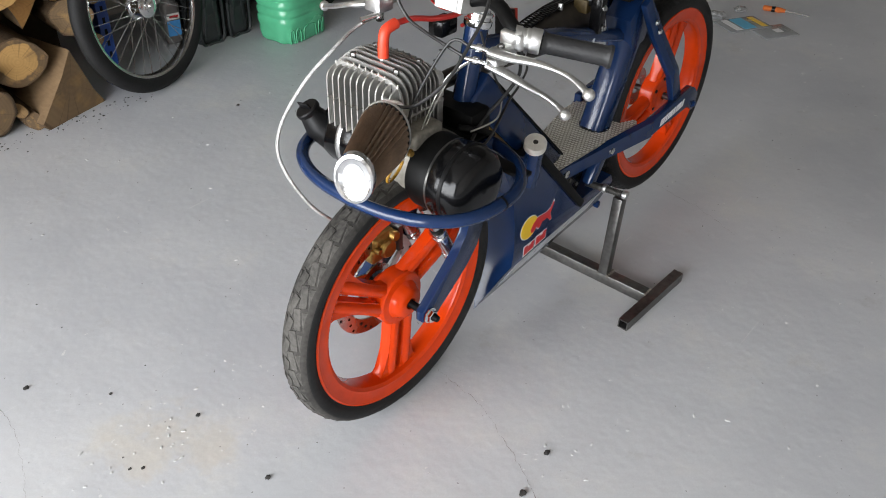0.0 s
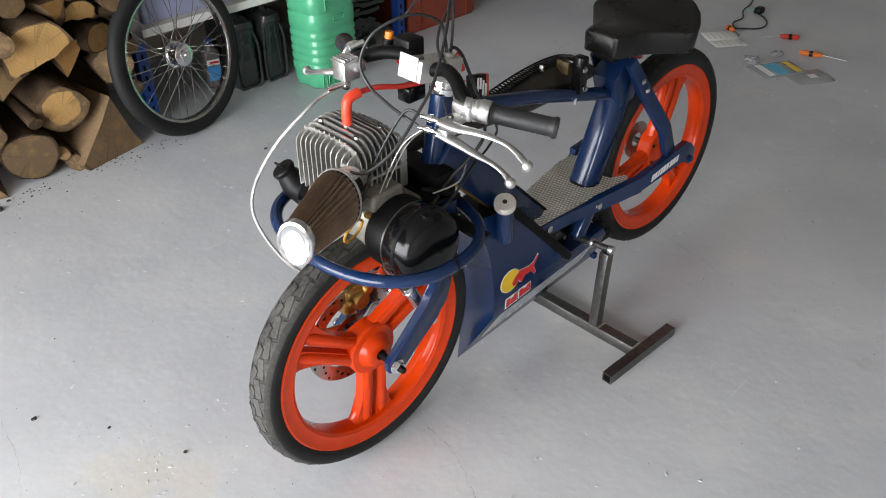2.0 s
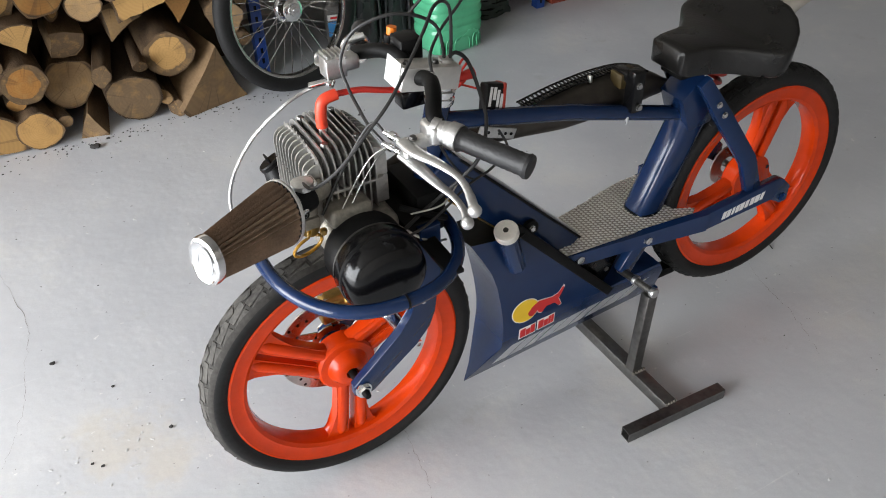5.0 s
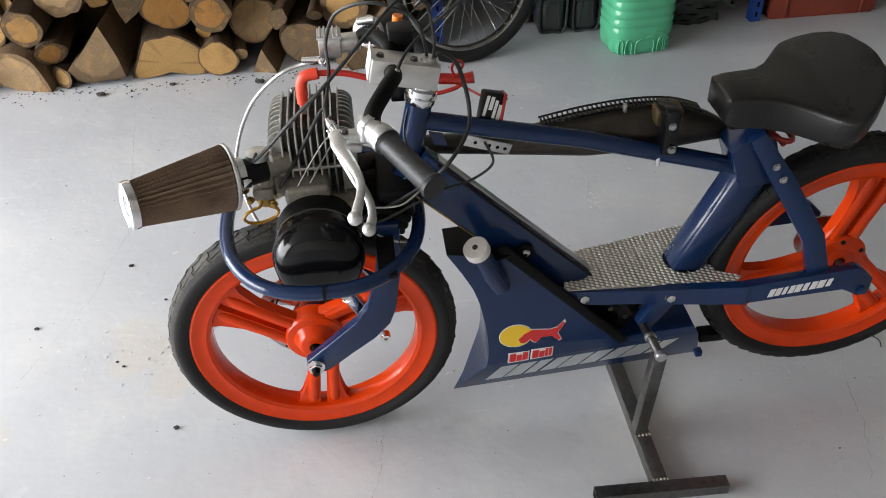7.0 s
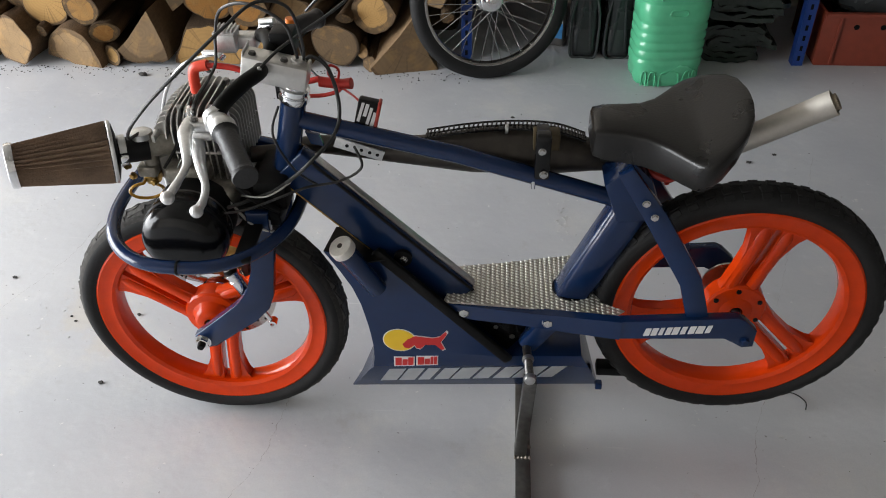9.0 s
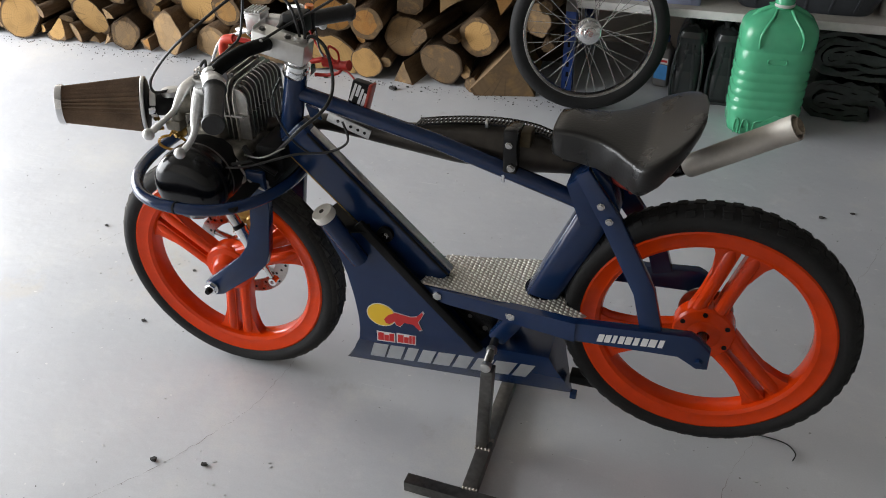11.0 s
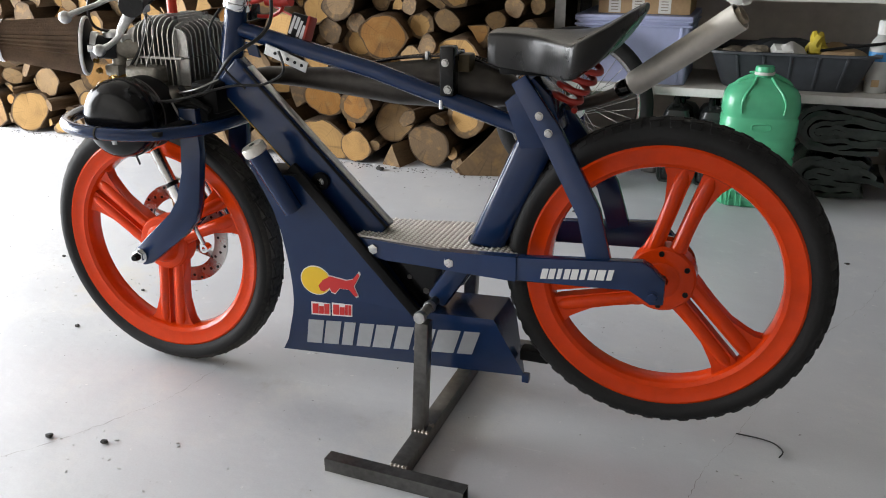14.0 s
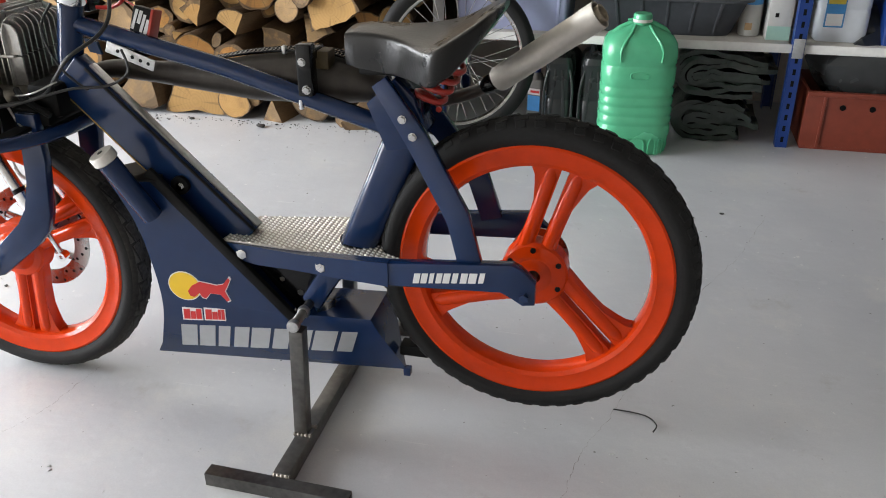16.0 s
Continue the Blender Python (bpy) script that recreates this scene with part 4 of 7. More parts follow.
for x, w, zb, zt in secs:
    ring_v = []
    for k in range(17):
        t = (-1, -0.985, -0.94, -0.85, -0.72, -0.55, -0.36, -0.18, 0, 0.18, 0.36, 0.55, 0.72, 0.85, 0.94, 0.985, 1)[k]
        z = zt - 0.004 * abs(t) ** 2 - (0.0075 if abs(t) == 1 else 0.0030 if abs(t) > 0.98 else 0.0006 if abs(t) > 0.93 else 0)
        ring_v.append(bm.verts.new((x, w * t, z)))
    for t in (1.0, 0.96, 0.0, -0.96, -1.0):
        ring_v.append(bm.verts.new((x, w * t * 0.975, zb + (0.004 if abs(t) == 1.0 else 0))))
    rings.append(ring_v)
for a, b in zip(rings, rings[1:]):
    for k in range(len(a)):
        k2 = (k + 1) % len(a)
        bm.faces.new((a[k], a[k2], b[k2], b[k]))
bm.faces.new(rings[0])
bm.faces.new(rings[-1][::-1])
seat = part("seat", bm, SEAT, moped, "black vinyl saddle with a raised tail", angle=52)
part("seat_base", box((0.800, 0, 0.676), (0.120, 0.060, 0.012), None, 0.004), MATT_BLACK, seat)

# saddle spring under the tail
pts = []
for k in range(97):
    a = 2 * math.pi * k / 20
    f = k / 96
    c = Vector((0.842, 0.0, 0.622)).lerp(Vector((0.890, 0.0, 0.700)), f)
    pts.append(c + Vector((0.021 * math.cos(a), 0.021 * math.sin(a), -0.010 * math.cos(a))))
part("saddle_spring", tube(pts, 0.0052, 8), SPRING, moped, "red coil spring under the saddle")

# exhaust: header, cone, chamber, stinger, silencer
ep = curve([(0.115, 0.055, 0.615), (0.170, 0.075, 0.610), (0.230, 0.078, 0.626), (0.330, 0.066, 0.628), (0.440, 0.064, 0.627), (0.520, 0.064, 0.629), (0.600, 0.064, 0.634), (0.665, 0.062, 0.635), (0.725, 0.058, 0.630), (0.780, 0.056, 0.616), (0.830, 0.058, 0.606), (0.900, 0.056, 0.625), (0.955, 0.046, 0.656)], 6)
prof = [0.015, 0.016, 0.0165, 0.0195, 0.029, 0.039, 0.0435, 0.0435, 0.031, 0.014, 0.0105, 0.0105, 0.0105]
rad = []
for i in range(len(ep)):
    f = i / 6
    k = min(int(f), len(prof) - 2)
    rad.append(prof[k] + (prof[k + 1] - prof[k]) * (f - k))
exhaust = part("exhaust_pipe", tube(ep, rad, 24), EXHAUST, moped, "blackened steel expansion-chamber exhaust")
sm0, sm1 = Vector((0.948, 0.045, 0.652)), Vector((1.106, 0.008, 0.770))
sl = (sm1 - sm0).length
part("silencer", lathe([(0.009, 0.0), (0.0180, 0.001), (0.0205, 0.006), (0.0210, sl * 0.5), (0.0213, sl - 0.026), (0.0219, sl - 0.025), (0.0219, sl), (0.0192, sl), (0.0192, sl - 0.03), (0.009, sl - 0.035)], between(sm0, sm1), 36, closed=True), BRUSHED, exhaust, "brushed steel silencer can")
part("stinger_clamp", lathe([(0.0135, -0.010), (0.0145, -0.008), (0.0145, 0.008), (0.0135, 0.010)], between((0.935, 0.049, 0.645), (0.952, 0.045, 0.656)), 20), BLACK, exhaust)
part("silencer_core", lathe([(0.012, sl - 0.030), (0.014, sl + 0.006), (0.011, sl + 0.006), (0.010, sl - 0.030)], between(sm0, sm1), 20, closed=True), RAG, exhaust)
# pierced guard along the chamber's top
gp = curve([(0.440, 0.070, 0.658), (0.520, 0.068, 0.674), (0.600, 0.066, 0.6825), (0.670, 0.062, 0.681), (0.722, 0.058, 0.666)], 10)
bm = bmesh.new()
for w in (-0.015, 0.0, 0.015):
    add_tube(bm, [p + Vector((0, w, 0)) for p in gp], 0.0021, 6)
for k in range(len(gp) - 1):
    step = gp[k + 1] - gp[k]
    for w, f in ((-0.0075, 0.0), (0.0075, 0.5)):
        c = gp[k] + step * f
        add_beam(bm, c + Vector((0, w - 0.0075, 0)), c + Vector((0, w + 0.0075, 0)) + step * 0.12, 0.0034, 0.0028, 0, up=(0, 0, 1))
part("exhaust_guard", bm, BLACK, exhaust, "black pierced heat guard strip")
part("guard_clip", box((0.583, 0.050, 0.6835), (0.006, 0.010, 0.014), None, 0.001), ALLOY, exhaust, "small bright guard clip")
part("guard_block", box((0.652, 0.030, 0.678), (0.046, 0.034, 0.030), None, 0.003), TARNISHED, exhaust, "brown tarnished metal block")
bm = box((0.645, -0.008, 0.668), (0.026, 0.028, 0.085), None, 0.004)
add_box(bm, (0.645, 0.022, 0.690), (0.022, 0.050, 0.018), None, 0.003)
part("exhaust_bracket", bm, BLACK, moped, "black clamp on the top tube")
bolt((0.643, -0.022, 0.683), (0, -1, 0), 0.0052, 0.005, moped)
bolt((0.648, -0.0225, 0.638), (0, -1, 0), 0.0058, 0.006, moped)
part("clamp_bolt", lathe([(0.004, 0), (0.004, 0.016), (0, 0.016)], Matrix.Translation((0.632, -0.012, 0.618)) @ Matrix.Rotation(radians(180), 4, "X"), 10), CHROME, moped)
part("clamp_bolt", lathe([(0.004, 0), (0.004, 0.016), (0, 0.016)], Matrix.Translation((0.650, 0.004, 0.614)) @ Matrix.Rotation(radians(180), 4, "X"), 10), CHROME, moped)
a, b = Vector((0.292, -0.020, 0.692)), Vector((0.372, -0.012, 0.660))
strip = part("coil_bracket", beam(a, b, 0.003, 0.020, 0.0008, up=(0, 1, 0)), ALLOY, moped, "drilled aluminium bracket strip")
for f in (0.25, 0.55, 0.72, 0.88):
    c = a.lerp(b, f)
    part("bracket_hole", lathe([(0.0032, 0.0016), (0.0032, 0.0022), (0, 0.0022)], Matrix.Translation(c) @ LEFT, 10), MATT_BLACK, strip)

# ---- engine over the front wheel ----
part("crankcase", box((0.055, 0.020, 0.572), (0.120, 0.170, 0.080), None, 0.014, 3), CASTING, moped, "grubby alloy crankcase behind the hoop")
part("crankcase_neck", box((0.034, -0.030, 0.634), (0.074, 0.056, 0.034), None, 0.008, 3), CASTING, moped, "grubby alloy casting under the cylinder")
dm = Matrix.Translation((0.044, -0.060, 0.568)) @ LEFT
part("magneto_housing", lathe([(0.0, -0.01), (0.066, -0.01), (0.069, 0.0), (0.069, 0.040), (0.065, 0.046), (0.0, 0.046)], dm, 48), MATT_BLACK, moped, "dark cast magneto housing")
part("magneto_cover", lathe([(0.0, 0.040), (0.070, 0.040), (0.0725, 0.044), (0.0725, 0.060), (0.0715, 0.082), (0.0675, 0.096), (0.059, 0.1045), (0.046, 0.1095), (0.030, 0.111), (0.0, 0.1115)], dm, 56), BLACK, moped, "glossy black domed magneto cover")
part("housing_ring", lathe([(0.0690, 0.035), (0.0702, 0.036), (0.0702, 0.0395), (0.0690, 0.0400)], dm, 56), STEEL, moped, "thin steel joint ring")
part("cover_band", lathe([(0.0727, 0.066), (0.0735, 0.067), (0.0735, 0.073), (0.0724, 0.074)], dm, 56), PLASTIC, moped)
part("cover_peg", tube([(0.052, -0.120, 0.500), (0.060, -0.120, 0.478)], 0.002, 8), MATT_BLACK, moped)
rm = Matrix.Translation((0.040, 0.095, 0.572)) @ LEFT @ Matrix.Rotation(radians(180), 4, "X")
part("clutch_cover", lathe([(0.0, -0.01), (0.060, -0.01), (0.062, 0.0), (0.062, 0.050), (0.056, 0.072), (0.040, 0.082), (0.0, 0.084)], rm, 40), BLACK, moped, "black clutch cover")
part("clutch_ring", lathe([(0.0625, 0.012), (0.064, 0.014), (0.064, 0.022), (0.0625, 0.024)], rm, 40), ALLOY, moped)
neck_m = between((-0.014, 0.190, 0.612), (-0.030, 0.200, 0.640))
ok_ = part("oil_cap", lathe([(0.0, 0.0), (0.0205, 0.0), (0.0235, 0.002), (0.0235, 0.009), (0.0215, 0.0115), (0.0, 0.0115)], neck_m, 26), PLASTIC, moped, "round black oil cap with a finger fin")
part("cap_grip", box((0, 0, 0.016), (0.034, 0.0035, 0.014), neck_m, 0.0012), PLASTIC, ok_)
part("oil_neck", tube([(0.020, 0.150, 0.560), (-0.008, 0.176, 0.590), (-0.016, 0.191, 0.614)], [0.034, 0.029, 0.019], 20), PLASTIC, moped, "black oil filler neck")

# finned cylinder and head
CX, CY = 0.048, 0.058
# core block between the fins, in a much darker tone than theirs
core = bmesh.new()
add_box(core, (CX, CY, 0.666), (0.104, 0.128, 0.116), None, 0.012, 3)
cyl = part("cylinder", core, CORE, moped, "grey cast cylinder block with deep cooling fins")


def fin_outline(half, z0, z1, rr):
    pts = [(-half, z0), (half, z0)]
    for k in range(9):
        a = radians(90 * k / 8)
        pts.append((half - rr + rr * math.cos(a), z1 - rr + rr * math.sin(a)))
    for k in range(9):
        a = radians(90 + 90 * k / 8)
        pts.append((-half + rr + rr * math.cos(a), z1 - rr + rr * math.sin(a)))
    return pts


acrossY = Matrix(((0, 0, 1, 0), (1, 0, 0, 0), (0, 1, 0, 0), (0, 0, 0, 1)))
for k in range(9):
    x = CX - 0.046 + 0.0115 * k
    top = 0.742 - 0.012 * (abs(k - 4) / 4) ** 2
    for z0, z1, rr, half in ((0.613, 0.664, 0.002, 0.082), (0.666, top, 0.034, 0.084)):
        bm = prism(fin_outline(half, z0, z1, rr), -0.0013, 0.0013, Matrix.Translation((x, CY, 0)) @ acrossY)
        part("cooling_fin", bm, FIN, cyl)
for end in (-1, 1):
    for k in range(11):
        y = CY - 0.072 + 0.0144 * k
        x0, x1 = CX + end * 0.046, CX + end * 0.070
        for z0, z1 in ((0.613, 0.664), (0.666, 0.730 - 0.010 * (abs(k - 5) / 5) ** 2)):
            lo, hi = min(x0, x1), max(x0, x1)
            pts = [(lo, z0), (hi, z0)]
            rr = 0.022 if z1 > 0.7 else 0.002
            if end > 0:
                pts += [(hi - rr + rr * math.cos(radians(a)), z1 - rr + rr * math.sin(radians(a))) for a in range(0, 91, 15)] + [(lo, z1 + (0.006 if z1 > 0.7 else 0))]
            else:
                pts += [(hi, z1 + (0.006 if z1 > 0.7 else 0))] + [(lo + rr - rr * math.cos(radians(a)), z1 - rr + rr * math.sin(radians(a))) for a in range(90, -1, -15)]
            part("cooling_fin", prism(pts, -y - 0.0014, -y + 0.0014, SIDE), FIN, cyl)
for dx, dy in ((-0.025, -0.05), (0.030, -0.05), (-0.025, 0.05), (0.030, 0.05)):
    bolt((CX + dx, CY + dy, 0.722), (0, 0, 1), 0.006, 0.018, cyl, STEEL, "head_nut")

pad = pose(CX - 0.061, CY - 0.073, 0.636, 0, 0, 45)
part("corner_pad", box((0, 0, 0), (0.030, 0.022, 0.044), pad, 0.003), FIN, cyl, "smooth cast corner pad")
for sy in (-1, 1):
    part("seam_flange", box((CX, CY + 0.078 * sy, 0.665), (0.120, 0.010, 0.005), None, 0.001), FIN, cyl)
plug = part("plug_cap", tube(curve([(0.040, 0.054, 0.742), (0.041, 0.054, 0.772), (0.048, 0.054, 0.788), (0.070, 0.053, 0.793)], 6), 0.0095, 16), CAP_RED, moped, "orange-red rubber spark plug cap")
part("spark_plug", lathe([(0.0065, 0.722), (0.0065, 0.744), (0.0, 0.744)], Matrix.Translation((0.040, 0.054, 0)), 12), WHITE, moped)
part("ignition_lead", tube(curve([(0.066, 0.053, 0.793), (0.110, 0.052, 0.790), (0.165, 0.048, 0.776), (0.225, 0.046, 0.768), (0.262, 0.044, 0.776)], 8), 0.0052, 10), RED_LEAD, moped, "red ignition lead")
part("ignition_lead", tube(curve([(0.240, 0.046, 0.742), (0.265, 0.050, 0.742), (0.290, 0.044, 0.752), (0.300, 0.040, 0.762)], 8), 0.0036, 8), RED_LEAD, moped)
bm = tube([(0.262, 0.046, 0.770), (0.300, 0.042, 0.768)], 0.0090, 12)
add_tube(bm, [(0.296, 0.042, 0.768), (0.318, 0.038, 0.772)], [0.0075, 0.010], 12)
part("lead_connector", bm, RED_LEAD, moped, "red moulded connector")
part("coil", box((0.205, 0.062, 0.748), (0.045, 0.034, 0.030), None, 0.004), BLACK, moped)

# carburettor and cone filter
f0, f1 = Vector((-0.078, -0.060, 0.686)), Vector((-0.220, -0.134, 0.700))
fl = (f1 - f0).length
fmx = between(f0, f1, (0, 0, 1)) @ Matrix.Diagonal((1.0, 0.76, 1.0, 1.0))
bm = bmesh.new()
n = 64
rows = []
for j, (h, r) in enumerate(((0.006, 0.0555), (0.012, 0.0555), (fl - 0.012, 0.0375), (fl - 0.006, 0.0372))):
    rows.append([bm.verts.new(fmx @ Vector(((r - (0.0080 if k % 2 else 0.0) * (1 if 0 < j < 3 else 0.4)) * math.cos(2 * math.pi * k / n), (r - (0.0080 if k % 2 else 0.0) * (1 if 0 < j < 3 else 0.4)) * math.sin(2 * math.pi * k / n), h))) for k in range(n)])
for a, b in zip(rows, rows[1:]):
    for k in range(n):
        bm.faces.new((a[k], a[(k + 1) % n], b[(k + 1) % n], b[k]))
bm.faces.new(rows[0][::-1])
bm.faces.new(rows[-1])
filt = part("air_filter", bm, FILTER, moped, "brown pleated cone air filter with a polished end cap", angle=20)
part("filter_end_cap", lathe([(0.0, fl - 0.010), (0.0395, fl - 0.010), (0.0400, fl - 0.004), (0.0385, fl + 0.002), (0.034, fl + 0.0035), (0.030, fl + 0.001), (0.0, fl + 0.0005)], fmx, 48), POLISHED, filt, "bright polished metal end cap")
part("cap_mark", lathe([(0.0150, fl + 0.0008), (0.0150, fl + 0.0014), (0.0215, fl + 0.0014), (0.0215, fl + 0.0008)], fmx @ Matrix.Diagonal((1.1, 1.0, 1, 1)), 36, closed=True), GALV, filt, "grey embossed oval on the cap")
part("filter_base", lathe([(0.0, -0.006), (0.030, -0.006), (0.050, -0.002), (0.0550, 0.002), (0.0550, 0.008), (0.0, 0.008)], fmx, 48), PLASTIC, filt, "black rubber filter base")
part("base_rim", lathe([(0.0540, -0.0005), (0.0562, 0.0005), (0.0566, 0.0045), (0.0550, 0.0065)], fmx, 48), ALLOY, filt, "thin bright metal rim")
part("clip_screw", box((0.0, -0.040, -0.0135), (0.014, 0.010, 0.014), fmx, 0.002), CHROME, filt, "hose clip screw")
part("filter_clip", lathe([(0.0225, -0.020), (0.0285, -0.019), (0.0285, -0.008), (0.0225, -0.007)], fmx, 30), ALLOY, filt)
part("intake_stub", tube([f0 + (f0 - f1).normalized() * 0.056, f0 + (f1 - f0) * 0.02], 0.0220, 24), PLASTIC, moped)
carb = bmesh.new()
add_tube(carb, [(-0.030, -0.034, 0.682), (0.004, -0.012, 0.676)], 0.0185, 20)
add_tube(carb, [(-0.030, -0.034, 0.650), (-0.030, -0.034, 0.712)], 0.0135, 20)
add_box(carb, (-0.036, -0.036, 0.640), (0.034, 0.034, 0.022), None, 0.005)
carb_o = part("carburettor", carb, CASTING, moped, "small alloy carburettor")
part("carburettor_top", lathe([(0.0178, 0.0), (0.0178, 0.010), (0.010, 0.013), (0, 0.013)], Matrix.Translation((-0.036, -0.036, 0.702)), 24), ALLOY, carb_o)
part("float_bowl", lathe([(0.0, -0.018), (0.013, -0.018), (0.0165, -0.010), (0.0165, 0.0), (0, 0.0)], Matrix.Translation((-0.034, -0.036, 0.632)), 20), BRASS, carb_o, "brass float bowl")
part("manifold_flange", box((-0.016, -0.020, 0.690), (0.008, 0.040, 0.034), Matrix.Rotation(0.0, 4, "Z"), 0.003), ALLOY, carb_o)
for dx, dz in ((-0.055, 0.640), (-0.020, 0.628), (-0.060, 0.660)):
    bolt((dx, -0.060, dz), (-0.3, -1, 0), 0.005, 0.008, carb_o, BRASS)
loop = [Vector((-0.045 + 0.027 * math.cos(a), -0.050 + 0.010 * math.cos(a + 0.6), 0.601 + 0.019 * math.sin(a))) for a in [math.pi * 0.5 + 2 * math.pi * k / 30 for k in range(28)]]
part("fuel_hose", tube([Vector((-0.036, -0.046, 0.634))] + loop, 0.0028, 8), FUEL_HOSE, moped, "amber clear fuel hose loop")

# blue tubular hoop round the engine
hoop = []
for k in range(64):
    a = 2 * math.pi * k / 64
    c, s = math.cos(a), math.sin(a)
    x = 0.046 + 0.158 * math.copysign(abs(c) ** 0.86, c) * (1.0 if c < 0 else 1.06)
    y = 0.204 * math.copysign(abs(s) ** 0.86, s)
    hoop.append((x, y, 0.556 + 0.02 * (0.04 - x)))
part("engine_hoop", tube(hoop, 0.0118, 16, closed=True), BLUE, moped, "navy tubular hoop round the engine")
for s in (-1, 1):
    part("hoop_joint", lathe([(0.0128, -0.002), (0.0128, 0.002)], between((0.050, 0.204 * s, 0.556), (0.060, 0.204 * s, 0.556), (0, 0, 1)), 16), MATT_BLACK, moped)
    part("hoop_stay", beam((0.150, 0.070 * s, 0.560), (0.150, 0.185 * s, 0.556), 0.030, 0.008, 0.002, up=(1, 0, 0)), MATT_BLACK, moped)
    bolt((0.080, 0.200 * s, 0.545), (0, 0, -1), 0.0045, 0.008, moped)
bm = box((0.176, 0, 0.600), (0.060, 0.120, 0.060), None, 0.010)
part("engine_mount", bm, MATT_BLACK, moped, "black engine mounting behind the cylinder")
for s in (-1, 1):
    part("mount_arm", tube(curve([(0.120, 0.050 * s, 0.615), (0.150, 0.072 * s, 0.606), (0.195, 0.072 * s, 0.580)], 6), 0.006, 8), MATT_BLACK, moped)

# handlebar
clamp_m = pose(0.2040, 0.000, 0.8145, 0, 12, 0)
part("bar_clamp", box((0, 0, 0), (0.106, 0.044, 0.040), clamp_m, 0.0025), CLAMP, moped, "machined aluminium handlebar clamp block")
part("clamp_boss", lathe([(0.0, 0.018), (0.0125, 0.018), (0.0125, 0.0245), (0.0115, 0.0255), (0.0, 0.0255)], clamp_m @ Matrix.Translation((0.034, 0.002, 0)), 24), CLAMP, moped, "round aluminium boss on the clamp")
for dx in (0.012, -0.040):
    bolt(clamp_m @ Vector((dx, -0.004, 0.0200)), clamp_m.to_3x3() @ Vector((0, 0, 1)), 0.005, 0.005, moped, STEEL)
part("number_tag", box((-0.0545, 0.010, 0.003), (0.002, 0.046, 0.043), clamp_m, 0.0006), WHITE, moped, "blank white square tag on the clamp")
for s in (-1, 1):
    bar = curve([(0.182, 0.010 * s, 0.819), (0.186, 0.046 * s, 0.829), (0.170, 0.088 * s, 0.829), (0.148, 0.130 * s, 0.815), (0.151, 0.162 * s, 0.802), (0.168, 0.183 * s, 0.797)], 8)
    part("handlebar", tube(bar, 0.0125, 16), MATT_BLACK, moped, "low black handlebar half")
    g0, g1 = Vector((0.165, 0.178 * s, 0.7975)), Vector((0.219, 0.277 * s, 0.785))
    n = 22
    gr = [0.0205 if k == 0 else 0.0163 + (0.0005 if k % 2 else 0.0) for k in range(n)] + [0.0192, 0.0180]
    gp2 = [g0.lerp(g1, k / (n + 1)) for k in range(n + 2)]
    grip = part("hand_grip", tube(gp2, gr, 20), GRIP, moped, "black rubber hand grip")
    part("grip_collar", lathe([(0.0195, -0.020), (0.0205, -0.018), (0.0205, -0.004), (0.0195, -0.002)], between(g0, g1), 24), ALLOY, grip, "aluminium grip collar")
    if s < 0:
        # two levers on one clamp
        bm = bmesh.new()
        add_box(bm, (0.142, -0.140, 0.800), (0.030, 0.044, 0.030), None, 0.007, 3)
        add_box(bm, (0.118, -0.138, 0.788), (0.048, 0.024, 0.016), None, 0.005, 3)
        add_box(bm, (0.112, -0.130, 0.768), (0.036, 0.024, 0.016), None, 0.005, 3)
        add_lathe(bm, [(0.015, -0.022), (0.0178, -0.022), (0.0178, -0.012), (0.0162, -0.010), (0.0162, -0.004), (0.0178, -0.002), (0.0178, 0.006), (0.015, 0.006)], between((0.151, -0.158, 0.802), (0.166, -0.180, 0.797)), 22, closed=True)
        perch = part("lever_perch", bm, ALLOY, moped, "cast aluminium twin lever perch")
        for route, nm in (([(0.096, -0.128, 0.789), (0.098, -0.165, 0.789), (0.112, -0.205, 0.788), (0.123, -0.243, 0.782), (0.120, -0.275, 0.776), (0.112, -0.303, 0.767)], "brake_lever"), ([(0.096, -0.122, 0.766), (0.108, -0.155, 0.754), (0.119, -0.185, 0.741), (0.132, -0.213, 0.728), (0.134, -0.238, 0.718), (0.128, -0.257, 0.711)], "clutch_lever")):
            base, tip = route[0], route[-1]
            lp = curve(route, 6)
            m_ = len(lp)
            rr = [0.0118 - 0.0058 * min(1, max(0.0, k / m_ - 0.15) / 0.4) + (0.0010 if k > m_ * 0.8 else 0) for k in range(m_)]
            bm = tube(lp, rr, 14, flat=(0.62, 1.0))
            lever = part(nm, bm, ALLOY, moped, "cast aluminium ball-end lever")
            bm = bmesh.new()
            bmesh.ops.create_uvsphere(bm, u_segments=16, v_segments=10, radius=0.0100, matrix=Matrix.Translation(tip))
            part("lever_ball", bm, ALLOY, lever)
            bolt(Vector(base) + Vector((0.010, -0.012, 0.008)), (0, 0, 1), 0.005, 0.005, lever, STEEL)
            ad = Vector(base)
            part("cable_adjuster", tube([ad + Vector((0.0, -0.004, 0.0)), ad + Vector((-0.006, 0.014, 0.002)), ad + Vector((-0.006, 0.0141, 0.002)), ad + Vector((-0.009, 0.022, 0.003)), ad + Vector((-0.0091, 0.0221, 0.003)), ad + Vector((-0.014, 0.034, 0.004))], [0.0045, 0.0045, 0.0070, 0.0070, 0.0042, 0.0036], 12), CHROME, lever, "knurled bright cable adjuster")
    else:
        bm = box((0.092, 0.112, 0.812), (0.036, 0.036, 0.034), None, 0.003)
